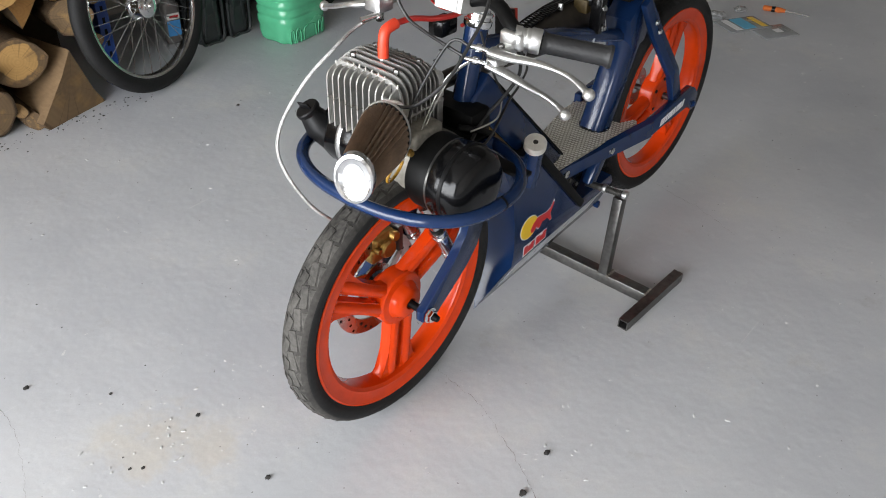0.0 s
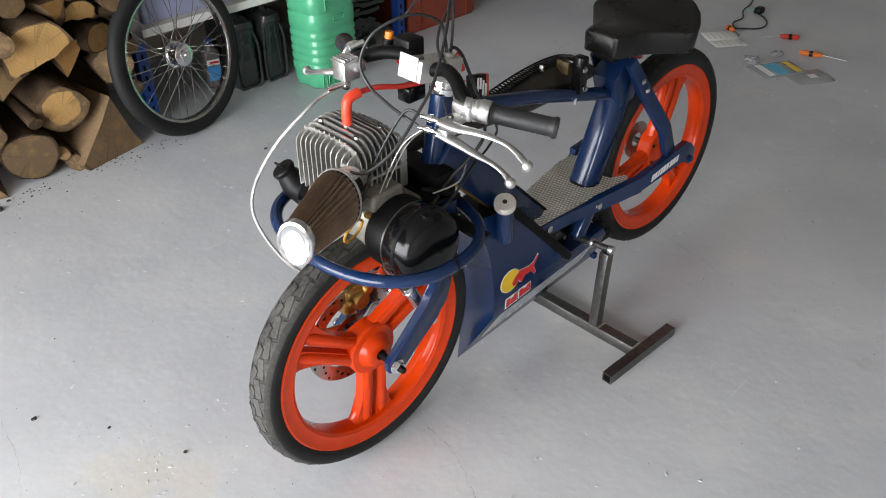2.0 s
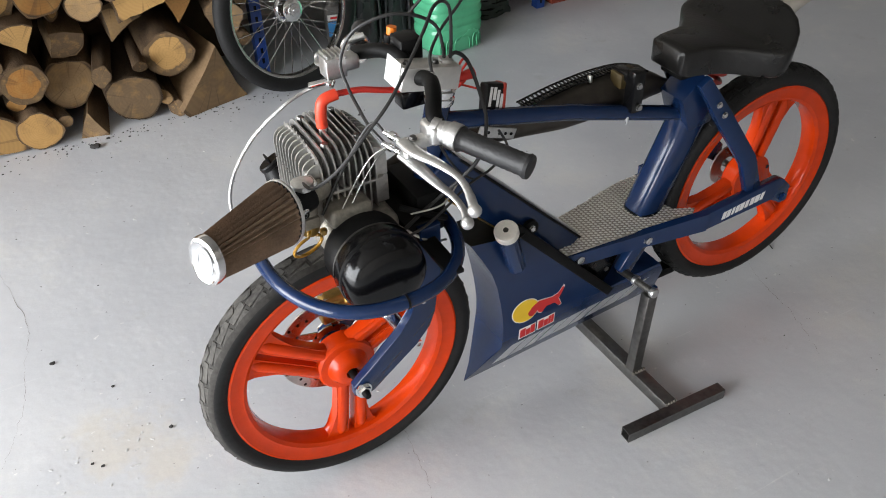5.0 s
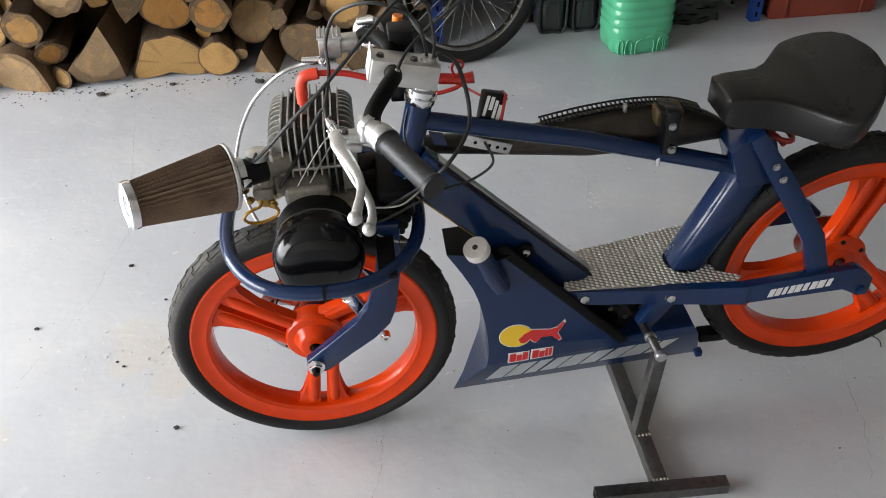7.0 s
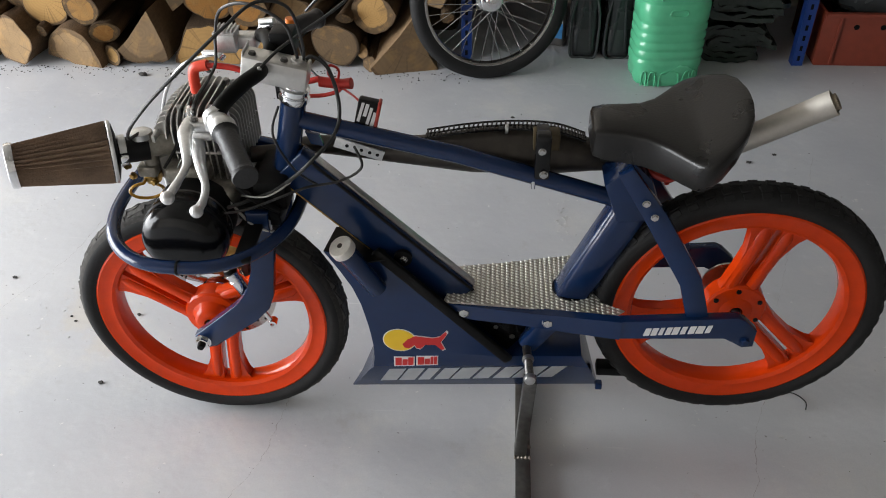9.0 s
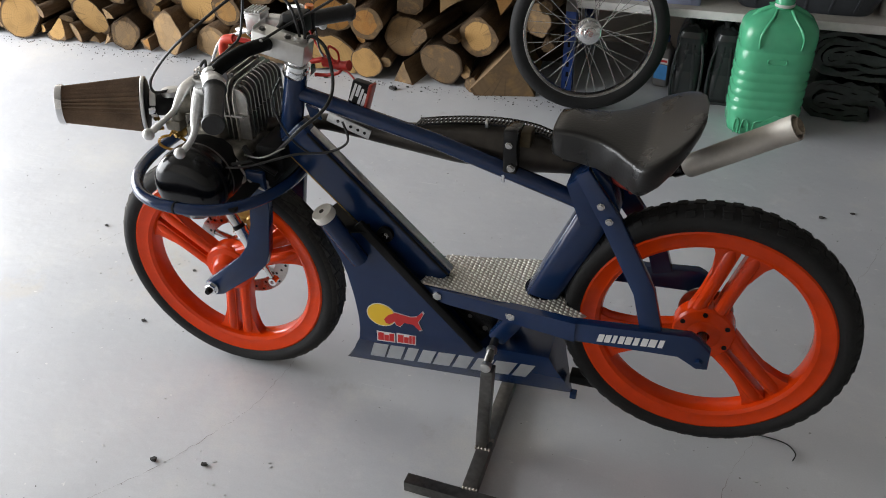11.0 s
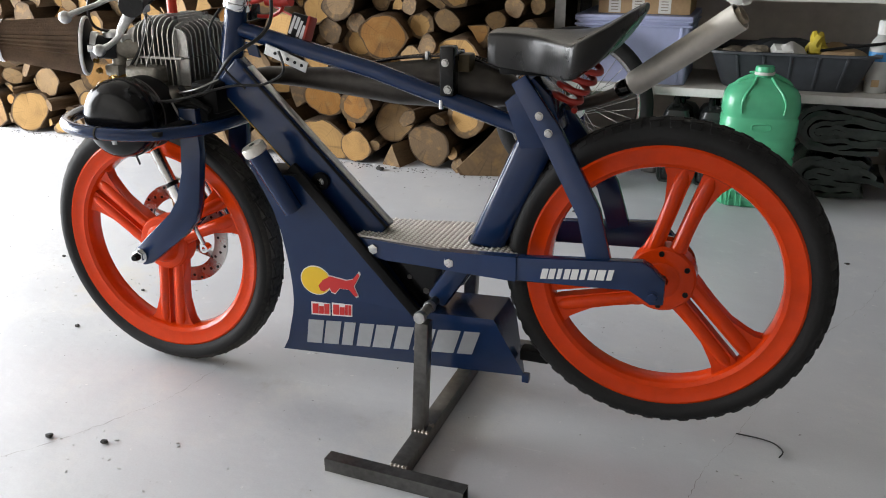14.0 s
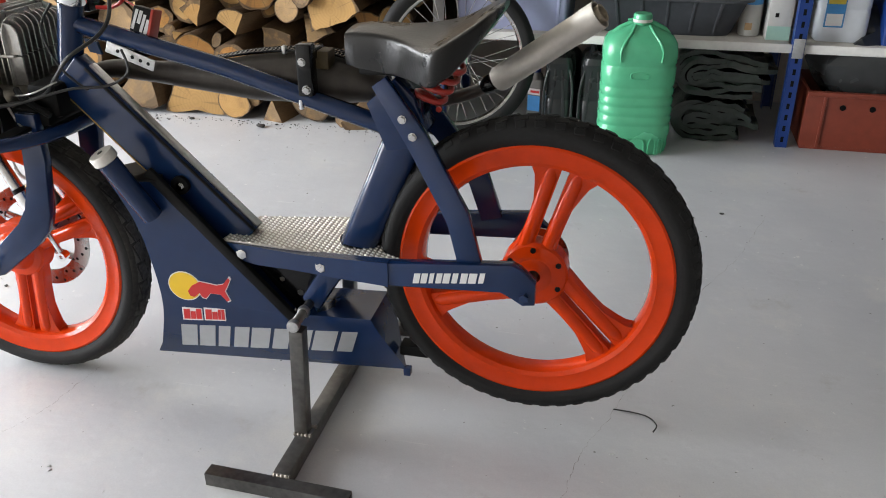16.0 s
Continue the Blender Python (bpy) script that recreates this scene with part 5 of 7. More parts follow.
        add_box(bm, (0.122, 0.128, 0.806), (0.040, 0.030, 0.026), None, 0.006, 3)
        master = part("brake_master_cylinder", bm, ALLOY, moped, "square aluminium brake master cylinder")
        part("reservoir_lid", box((0.092, 0.112, 0.8310), (0.039, 0.039, 0.004), None, 0.001), ALLOY, master)
        for k in range(5):
            part("lid_rib", box((0.078 + 0.007 * k, 0.112, 0.8350), (0.0032, 0.035, 0.005), None, 0.001), ALLOY, master)
        bm = lathe([(0.010, -0.012), (0.024, -0.012), (0.0265, -0.009), (0.0265, 0.004), (0.0235, 0.007), (0.020, 0.009), (0.010, 0.009)], between((0.158, 0.166, 0.806), (0.212, 0.265, 0.794)), 30, closed=True)
        drum = part("throttle_drum", bm, POLISHED, moped, "bright round throttle housing")
        part("throttle_stop", tube([(0.140, 0.160, 0.826), (0.168, 0.150, 0.832)], 0.006, 12), ALLOY, drum)
        part("banjo_bolt", lathe([(0.0, -0.004), (0.0085, -0.004), (0.0085, 0.006), (0.006, 0.008), (0.0, 0.008)], between((0.080, 0.100, 0.790), (0.070, 0.092, 0.780)), 14), CHROME, master)
        bm = tube(curve([(0.118, 0.120, 0.798), (0.100, 0.190, 0.782), (0.118, 0.250, 0.758), (0.138, 0.301, 0.740)], 6), [0.010] * 6 + [0.0075] * 13, 14, flat=(0.62, 1.0))
        lever = part("brake_lever", bm, ALLOY, moped, "cast aluminium ball-end lever")
        bm = bmesh.new()
        bmesh.ops.create_uvsphere(bm, u_segments=16, v_segments=10, radius=0.0095, matrix=Matrix.Translation((0.138, 0.301, 0.740)))
        part("lever_ball", bm, ALLOY, lever)
part("switch_box", box((0.205, 0.066, 0.836), (0.040, 0.044, 0.040), None, 0.004), PLASTIC, moped, "black ignition box beside the clamp")
sw = part("kill_switch", tube([(0.200, 0.118, 0.806), (0.204, 0.119, 0.838)], 0.0125, 18), PLASTIC, moped, "black kill switch with an orange button")
part("switch_button", tube([(0.204, 0.119, 0.838), (0.206, 0.119, 0.851)], 0.0085, 16), ORANGE_PL, sw, "orange push button")
pack_m = Matrix.Translation((0.344, 0.022, 0.722)) @ Matrix.Rotation(radians(13), 4, "Y") @ Matrix.Rotation(radians(-14), 4, "X")
rev = part("battery_pack", box((0, 0, 0), (0.038, 0.026, 0.056), pack_m, 0.004), PLASTIC, moped, "black electronic box with worn white marks")
for dx, dz, w, h in ((-0.012, 0.004, 0.005, 0.034), (-0.004, 0.010, 0.006, 0.022), (0.004, 0.002, 0.005, 0.030), (0.012, -0.002, 0.006, 0.026), (0.003, -0.020, 0.020, 0.004)):
    part("label_bar", box((dx, -0.0132, dz), (w, 0.001, h), pack_m @ Matrix.Rotation(radians(6), 4, "Y")), WHITE_D, rev)
part("pack_edge", box((0.0175, 0.0, 0.0), (0.006, 0.030, 0.058), pack_m, 0.002), HANDLE_RED, rev, "dull red-brown edge band")
bm = tube(curve([(0.292, 0.050, 0.768), (0.300, 0.030, 0.800), (0.288, 0.022, 0.812), (0.282, 0.030, 0.794), (0.290, 0.040, 0.770)], 6), 0.0022, 6)
part("red_loop_tag", bm, RED_LEAD, moped, "thin red wire loop")


def cable(points, r, material, name="control_cable", label=""):
    return part(name, tube(curve(points, 8), r, 8), material, moped, label)


cable([(0.072, 0.100, 0.792), (0.040, 0.116, 0.778), (-0.003, 0.118, 0.759), (-0.055, 0.151, 0.696), (-0.094, 0.180, 0.612), (-0.107, 0.168, 0.550), (-0.085, 0.120, 0.470), (-0.030, 0.070, 0.410), (0.000, 0.062, 0.392)], 0.0034, BRAID, "brake_hose", "braided silver brake hose")
part("hose_end", tube([(0.074, 0.100, 0.793), (0.045, 0.110, 0.789)], 0.0055, 10), CHROME, moped)
cable([(0.084, -0.090, 0.770), (0.078, -0.050, 0.782), (0.084, 0.004, 0.790), (0.088, 0.044, 0.802), (0.088, 0.066, 0.840), (0.110, 0.050, 0.892), (0.165, 0.016, 0.918), (0.222, 0.004, 0.895), (0.238, 0.002, 0.852), (0.240, 0.004, 0.822)], 0.0028, CABLE)
cable([(-0.036, -0.040, 0.712), (-0.034, -0.085, 0.728), (-0.006, -0.122, 0.771), (0.038, -0.130, 0.820), (0.087, -0.123, 0.864), (0.157, -0.081, 0.920), (0.200, -0.045, 0.945), (0.240, -0.015, 0.925), (0.252, 0.000, 0.860), (0.249, 0.002, 0.818)], 0.0027, CABLE)
cable([(0.082, -0.094, 0.793), (0.074, -0.060, 0.790), (0.030, -0.030, 0.700), (-0.010, -0.036, 0.640)], 0.0026, CABLE)
cable([(0.086, -0.096, 0.768), (0.066, -0.060, 0.728), (0.020, -0.050, 0.650), (0.002, -0.058, 0.612)], 0.0013, WIRE)
cable([(0.088, -0.094, 0.764), (0.080, -0.058, 0.724), (0.040, -0.044, 0.650), (0.024, -0.058, 0.612)], 0.0013, WIRE)
cable([(0.246, 0.008, 0.818), (0.262, 0.008, 0.834), (0.288, 0.009, 0.811), (0.303, -0.008, 0.752), (0.296, -0.038, 0.716), (0.258, -0.078, 0.684), (0.219, -0.072, 0.645), (0.175, -0.060, 0.609), (0.095, -0.090, 0.592)], 0.0034, CABLE)
cable([(0.326, -0.030, 0.690), (0.338, -0.040, 0.655), (0.300, -0.050, 0.632), (0.240, -0.070, 0.628), (0.150, -0.100, 0.604), (0.090, -0.110, 0.598)], 0.0024, CABLE)
cable([(0.205, -0.024, 0.760), (0.196, -0.050, 0.720), (0.225, -0.058, 0.660), (0.262, -0.050, 0.622)], 0.0022, CABLE)
cable([(0.130, -0.070, 0.610), (0.180, -0.088, 0.622), (0.220, -0.070, 0.640)], 0.0016, WIRE)
cable([(0.190, -0.050, 0.838), (0.211, -0.005, 0.849), (0.250, 0.030, 0.868), (0.297, 0.050, 0.895), (0.320, 0.065, 0.915), (0.295, 0.095, 0.925), (0.235, 0.118, 0.865)], 0.0026, CABLE)
part("cable_ferrule", tube([(0.182, -0.068, 0.834), (0.191, -0.048, 0.838)], [0.0036, 0.0046], 10), CHROME, moped, "bright cable ferrule")
cable([(0.215, 0.118, 0.806), (0.232, 0.090, 0.780), (0.256, 0.060, 0.772)], 0.0022, CABLE)
cable([(0.204, 0.110, 0.806), (0.236, 0.096, 0.764), (0.300, 0.070, 0.742), (0.330, 0.040, 0.736)], 0.0020, RED_LEAD, "red_wire")
cable([(0.105, -0.066, 0.594), (0.150, -0.090, 0.560), (0.190, -0.080, 0.540)], 0.0024, WIRE)

# ---- paddock stand ----
stand = thing("paddock_stand", "welded bare steel paddock stand under the foot pegs", "stand", (0.640, 0, 0))


def hollow(bm, p0, p1, w, wall, up):
    """Square tube, open at the ends."""
    m = between(p0, p1, up)
    d = (Vector(p1) - Vector(p0)).length
    loops = []
    for z in (0, d):
        for h in (w / 2, w / 2 - wall):
            loops.append([bm.verts.new(m @ Vector((sx * h, sy * h, z))) for sx, sy in ((-1, -1), (1, -1), (1, 1), (-1, 1))])
    o0, i0, o1, i1 = loops
    for k in range(4):
        k2 = (k + 1) % 4
        bm.faces.new((o0[k], o0[k2], o1[k2], o1[k]))
        bm.faces.new((i0[k2], i0[k], i1[k], i1[k2]))
        bm.faces.new((o0[k2], o0[k], i0[k], i0[k2]))
        bm.faces.new((o1[k], o1[k2], i1[k2], i1[k]))
    return bm


for s in (-1, 1):
    part("foot", hollow(bmesh.new(), (-0.131, 0.264 * s, 0.0130), (0.130, 0.273 * s, 0.0130), 0.0255, 0.0025, (0, 0, 1)), STEEL, stand, "square tube foot")
    part("upright", beam((-0.006, 0.135 * s, 0.030), (0.004, 0.136 * s, 0.252), 0.025, 0.025, 0.002), STEEL, stand)
    for y, z, n, x0 in ((0.135 * s - 0.014, 0.031, 9, -0.018), (0.135 * s + 0.013, 0.031, 9, -0.018), (0.253 * s, 0.026, 8, -0.014)):
        part("weld_bead", tube([(x0 + 0.002 * k, y, z) for k in range(2 * n)], [0.0038 + 0.0010 * math.sin(k * 1.7) for k in range(2 * n)], 8), WELD, stand, "lumpy bright weld")
part("cross_tube", beam((0.0, -0.254, 0.0155), (0.0, 0.254, 0.0155), 0.030, 0.030, 0.002, up=(0, 0, 1)), STEEL, stand)

# ---- firewood ----
def log_mesh(kind, seed):
    """A log of radius 1 and length 1 along y, its sawn face towards -y."""
    rnd = random.Random(seed)
    if kind == "r":
        base = [(math.cos(2 * math.pi * k / 26), math.sin(2 * math.pi * k / 26), 1) for k in range(26)]
        sq = rnd.uniform(0.86, 1.0)
        base = [(u, v * sq, b) for u, v, b in base]
    elif kind == "h":
        base = [(math.cos(math.pi * k / 12), math.sin(math.pi * k / 12) * 1.22 - 0.38, 1) for k in range(13)]
        base += [(-1 + 2 * k / 6, -0.38 + rnd.uniform(-0.06, 0.06), 0) for k in range(1, 6)]
    else:
        w = rnd.uniform(75, 135)
        a0 = rnd.uniform(0, 360)
        arc = [(math.cos(radians(w * k / 9 - w / 2)), math.sin(radians(w * k / 9 - w / 2)), 1) for k in range(10)]
        tip = (rnd.uniform(-0.62, -0.30), rnd.uniform(-0.18, 0.18), 0)
        base = arc + [(arc[-1][0] + (tip[0] - arc[-1][0]) * f, arc[-1][1] + (tip[1] - arc[-1][1]) * f + rnd.uniform(-0.06, 0.06), 0) for f in (0.33, 0.66)] + [tip]
        base += [(tip[0] + (arc[0][0] - tip[0]) * f, tip[1] + (arc[0][1] - tip[1]) * f + rnd.uniform(-0.06, 0.06), 0) for f in (0.33, 0.66)]
    ox, oz = rnd.uniform(0, 50), rnd.uniform(0, 50)
    base = [(u * (1 + 0.26 * noise.noise((u * 1.2 + ox, v * 1.2, oz)) + 0.05 * noise.noise((u * 4 + ox, v * 4, oz))), v * (1 + 0.26 * noise.noise((u * 1.2, v * 1.2 + oz, ox)) + 0.05 * noise.noise((u * 4, v * 4 + oz, ox))), b) for u, v, b in base]
    # the saw cut stands a little askew
    cut_u, cut_v = rnd.uniform(-0.07, 0.07), rnd.uniform(-0.06, 0.06)
    bm = bmesh.new()
    rings = []
    for j, y in enumerate((0.0, 0.03, 0.25, 0.5, 0.75, 1.0)):
        ring_v = []
        for k, (u, v, b) in enumerate(base):
            f = 1 + 0.05 * noise.noise((u * 3 + ox, y * 6, v * 3 + oz)) - (0.012 if j == 0 else 0)
            yy = y + (0.010 * noise.noise((u * 2, v * 2, ox)) + cut_u * u + cut_v * v if j < 2 else 0)
            ring_v.append(bm.verts.new((u * f, yy, v * f)))
        rings.append(ring_v)
    n = len(base)
    for a, b in zip(rings, rings[1:]):
        for k in range(n):
            k2 = (k + 1) % n
            f = bm.faces.new((a[k], a[k2], b[k2], b[k]))
            f.material_index = 0 if base[k][2] and base[k2][2] else 2
    # a band of bark closes the sawn face along its rounded side
    centre = bm.verts.new((0.02, 0.0, 0 if kind != "h" else -0.02))
    lip = []
    for k, (u, v, b) in enumerate(base):
        co = rings[0][k].co
        f = 1 - (0.055 + 0.035 * noise.noise((u * 5 + oz, v * 5, ox)) if b else 0.03)
        lip.append(bm.verts.new((co.x * f, co.y * f, co.z * f)))
    for k in range(n):
        k2 = (k + 1) % n
        f = bm.faces.new((rings[0][k2], rings[0][k], lip[k], lip[k2]))
        f.material_index = 0 if base[k][2] and base[k2][2] else 1
        f = bm.faces.new((lip[k2], lip[k], centre))
        f.material_index = 1
    f = bm.faces.new(rings[-1][::-1])
    f.material_index = 1
    me = bpy.data.meshes.new("log")
    bmesh.ops.recalc_face_normals(bm, faces=bm.faces)
    bm.to_mesh(me)
    bm.free()
    for m in (BARK, ENDS, SPLIT):
        me.materials.append(m)
    for p in me.polygons:
        p.use_smooth = True
    me.set_sharp_from_angle(angle=radians(40))
    return me


shapes = {"r": [log_mesh("r", 11 + k) for k in range(10)], "h": [log_mesh("h", 41 + k) for k in range(5)], "s": [log_mesh("s", 71 + k) for k in range(12)]}
words = {"r": "round firewood log with bark and a sawn end", "h": "half-split firewood log with a pale face", "s": "wedge-split piece of firewood, weathered tan"}
# piece by piece along the front of the pile: x, z, radius, kind, turn
base_row = [(0.225, 0.105, 0.160, "s", 98), (0.10, 0.21, 0.084, "r", 0), (-0.05, 0.093, 0.092, "r", 40), (-0.225, 0.160, 0.080, "r", 80), (-0.20, 0.045, 0.070, "s", 90), (-0.36, 0.070, 0.070, "r", 10), (-0.54, 0.056, 0.132, "h", -4), (-0.78, 0.130, 0.134, "s", 96), (-0.93, 0.125, 0.050, "r", 0), (-1.06, 0.052, 0.120, "h", 6), (-1.28, 0.100, 0.095, "r", 60), (-1.15, 0.235, 0.100, "r", 120), (-0.50, 0.255, 0.080, "r", 30), (-0.65, 0.225, 0.076, "s", -70), (-0.36, 0.230, 0.072, "r", 10), (-2.31, 0.095, 0.100, "r", 20), (-2.07, 0.100, 0.094, "r", 70)]
second_row = [(-0.05, 0.31, 0.108, "s", -58), (0.17, 0.335, 0.096, "s", -80), (0.06, 0.430, 0.112, "h", -22), (0.29, 0.40, 0.058, "r", 0), (-0.04, 0.485, 0.040, "r", 0), (-0.21, 0.32, 0.074, "s", 60), (-0.33, 0.36, 0.072, "s", -100), (-0.69, 0.36, 0.056, "r", 0), (-1.89, 0.065, 0.072, "s", 95), (-1.83, 0.21, 0.090, "s", 30), (-2.00, 0.23, 0.072, "r", 0), (-2.18, 0.25, 0.044, "r", 0), (-2.31, 0.25, 0.054, "r", 0), (-2.18, 0.41, 0.110, "r", 0), (-1.87, 0.38, 0.118, "h", 0), (-1.56, 0.38, 0.080, "r", 0), (-1.75, 0.50, 0.064, "r", 0)]
third_row = [(-0.22, 0.72, 0.085, "s", 90), (-0.30, 0.72, 0.030, "r", 0), (-0.41, 0.64, 0.072, "r", 0), (-0.27, 0.64, 0.045, "r", 0), (-0.34, 0.56, 0.040, "r", 0), (-0.23, 0.51, 0.090, "r", 15), (-0.37, 0.47, 0.068, "r", 0), (-0.10, 0.55, 0.060, "r", 0), (-0.11, 0.63, 0.036, "r", 0), (-0.12, 0.43, 0.054, "r", 0), (-0.48, 0.52, 0.054, "r", 0), (-0.42, 0.73, 0.028, "r", 0), (-0.11, 0.75, 0.080, "s", -60), (-0.58, 0.74, 0.094, "s", -90), (0.07, 0.67, 0.056, "r", 0), (0.14, 0.54, 0.067, "s", 20), (0.19, 0.67, 0.046, "s", 200)]
fourth_row = [(-2.08, 0.71, 0.072, "r", 0), (-2.13, 0.585, 0.075, "s", 20), (-1.96, 0.62, 0.050, "r", 0), (-1.89, 0.715, 0.085, "s", 80), (-1.70, 0.69, 0.062, "s", 70), (-1.57, 0.735, 0.055, "r", 0), (-1.46, 0.695, 0.060, "r", 0), (-1.20, 0.73, 0.030, "r", 0), (-1.57, 0.58, 0.050, "r", 0), (-1.41, 0.565, 0.090, "s", 60), (-1.19, 0.575, 0.086, "h", 8), (-1.17, 0.665, 0.046, "r", 0), (-1.08, 0.69, 0.036, "r", 0), (-0.94, 0.72, 0.060, "s", 80), (0.27, 0.73, 0.040, "r", 0), (0.28, 0.63, 0.040, "r", 0), (0.35, 0.70, 0.040, "r", 0), (0.13, 0.82, 0.118, "h", 0)]
pile = base_row + second_row + third_row + fourth_row
rnd = random.Random(7)
for r0, tries in ((0.095, 900), (0.078, 1500), (0.062, 2500), (0.046, 3500), (0.034, 4500), (0.025, 4500)):
    for _ in range(tries):
        r = r0 * rnd.uniform(0.9, 1.1)
        x, z = rnd.uniform(-2.72, 0.40 - r), rnd.uniform(r * 0.9, 1.06)
        if all((x - q[0]) ** 2 + (z - q[1]) ** 2 > (0.86 * (r + q[2])) ** 2 for q in pile) and len(pile) < 330:
            kind = "r" if rnd.random() < 0.70 else rnd.choice("ssh")
            pile.append((x, z, r * (1.08 if kind == "s" else 1.0), kind, rnd.uniform(0, 360) if kind != "h" else rnd.uniform(-25, 25)))
for x, z, r, kind, spin in pile:
    ob = new("firewood_log", rnd.choice(shapes[kind]))
    y = 1.628 + rnd.uniform(0.0, 0.12) * (0.3 if z < 0.15 else 1.0)
    ob.matrix_basis = pose(x, y, z, rnd.uniform(-4, 4), 0, rnd.uniform(-12, 10)) @ pose(0, 0, 0, 0, spin, 0) @ Matrix.Diagonal((r, rnd.uniform(0.30, 0.38), r, 1))
    tagged(ob, words[kind], "firewood", "stacked firewood")
# a second rank closes the gaps behind the front one
tagged(part("firewood_backing", box((-1.15, 2.14, 0.53), (3.1, 0.30, 1.06), None, 0.03), BARK), "dark bark-covered rear rank of stacked firewood", "firewood", kind="stuff")

# ---- shelving ----
rack = thing("shelf_rack", "metal shelf rack with pale boards and a blue perforated post", "shelf", (0, 0, 0))
for x, mat_, nm in ((0.442, RACK_BLUE, "blue perforated steel post"), (1.688, RACK_BLUE, "blue perforated steel post"), (2.930, RACK_BLUE, "blue perforated steel post")):
    for y in (1.745, 2.250):
        bm = bmesh.new()
        sgn = 1 if y < 2 else -1
        tall = {0.442: 0.318, 1.688: 0.578}.get(x, 1.9)
        add_box(bm, (x, y, tall / 2), (0.040, 0.003, tall))
        add_box(bm, (x - 0.0185, y + 0.020 * sgn, tall / 2), (0.003, 0.038, tall))
        add_box(bm, (x + 0.0185, y + 0.020 * sgn, tall / 2), (0.003, 0.038, tall))
        post = part("post", bm, mat_, rack, nm)
        if tall < 1:
            bm = bmesh.new()
            add_box(bm, (x, y, (1.9 + tall) / 2), (0.040, 0.003, 1.9 - tall))
            add_box(bm, (x - 0.0185, y + 0.020 * sgn, (1.9 + tall) / 2), (0.003, 0.038, 1.9 - tall))
            part("post", bm, RACK_GREY, rack, "grey steel post above the blue one")
        if mat_ is RACK_BLUE and y < 2:
            slot = part("slot", box((0, -0.0018, 0), (0.010, 0.001, 0.020)), MATT_BLACK, post, "dark punched slot")
            slot.location = (x, y, 0.03)
            for k in range(1, min(26, int((tall - 0.01) / 0.04))):
                again = new("slot", slot.data)
                again.parent = post
                again.location = (x, y, 0.03 + 0.04 * k)
for x0, x1 in ((0.468, 1.662), (1.714, 2.904)):
    for z in (0.340, 0.676, 1.05, 1.45):
        part("shelf_board", box(((x0 + x1) / 2, 2.000, z + 0.010), (x1 - x0, 0.480, 0.020), None, 0.002), SHELF, rack, "pale chipboard shelf")
        part("shelf_rail", box(((x0 + x1) / 2, 1.756, z + 0.006), (x1 - x0 + 0.05, 0.004, 0.030), None, 0.0015), RAIL, rack, "pale enamelled front rail")
for z in (0.350, 0.690):
    part("post_joint", box((1.688, 1.741, z), (0.036, 0.004, 0.066), None, 0.0015), GALV, rack, "galvanised joint plate")


def tote(name, at, size, material, label, lip=0.010, wall=0.004, taper=0.92, lid=None):
    """An open plastic box with a rolled rim, ribs and tapered walls."""
    ob = thing(name, label, "storage box", at)
    bm = bmesh.new()
    w, d, h = size
    ring = lambda sx, sy, z: [bm.verts.new((sx / 2 * a, sy / 2 * b, z)) for a, b in ((-1, -1), (1, -1), (1, 1), (-1, 1))]
    rows = [ring(w * taper, d * taper, 0.0), ring(w, d, h), ring(w - 2 * wall, d - 2 * wall, h), ring(w * taper - 2 * wall, d * taper - 2 * wall, wall)]
    bm.faces.new(rows[0][::-1])
    for a, b in zip(rows, rows[1:]):
        for k in range(4):
            bm.faces.new((a[k], a[(k + 1) % 4], b[(k + 1) % 4], b[k]))
    bm.faces.new(rows[-1])
    bmesh.ops.bevel(bm, geom=[e for e in bm.edges if abs(e.verts[0].co.z - e.verts[1].co.z) > h * 0.5], offset=0.012, segments=3, profile=0.5, affect="EDGES")
    part("body", bm, material, ob)
    bm = bmesh.new()
    for z in (h - 0.006, h - 0.024):
        add_box(bm, (0, -d / 2 - 0.003, z), (w + lip, 0.010, 0.008), None, 0.002)
        add_box(bm, (0, d / 2 + 0.003, z), (w + lip, 0.010, 0.008), None, 0.002)
        for s in (-1, 1):
            add_box(bm, (s * (w / 2 + 0.002), 0, z), (0.010, d + lip, 0.008), None, 0.002)
    part("rim", bm, material, ob)
    for s in (-1, 1):
        part("corner_rib", beam((s * (w * taper / 2 - 0.03), -d * taper / 2 - 0.002, 0.01), (s * (w / 2 - 0.03), -d / 2 - 0.002, h - 0.02), 0.012, 0.006, 0.002, up=(1, 0, 0)), material, ob)
    if lid:
        part("lid", box((0, 0, h + 0.004), (w + 0.012, d + 0.012, 0.014), None, 0.004), lid, ob)
    return ob


Z1, Z2 = 0.361, 0.697
tote("storage_tote", (0.700, 1.995, Z1), (0.410, 0.40, 0.232), TOTE_LILAC, "pale lilac plastic stacking box on the shelf", taper=0.965, lid=TOTE_LILAC)
tote("storage_tote", (0.655, 1.960, Z2), (0.330, 0.36, 0.260), TOTE_BLUE, "blue plastic storage box on the upper shelf", taper=0.95)
carton = thing("cardboard_box", "flat brown cardboard box with white paper labels", "box", (0.728, 1.985, Z1 + 0.243))
part("body", box((0, 0, 0.032), (0.330, 0.28, 0.062), None, 0.002), CARDBOARD, carton)
for x in (-0.105, -0.020, 0.075):
    part("paper_label", box((x, -0.1405, 0.032), (0.044, 0.001, 0.056)), PAPER, carton, "white paper label")
    for k in range(4):
        part("print_bar", box((x, -0.1412, 0.015 + 0.010 * k), (0.026, 0.0006, 0.003)), RAG, carton)

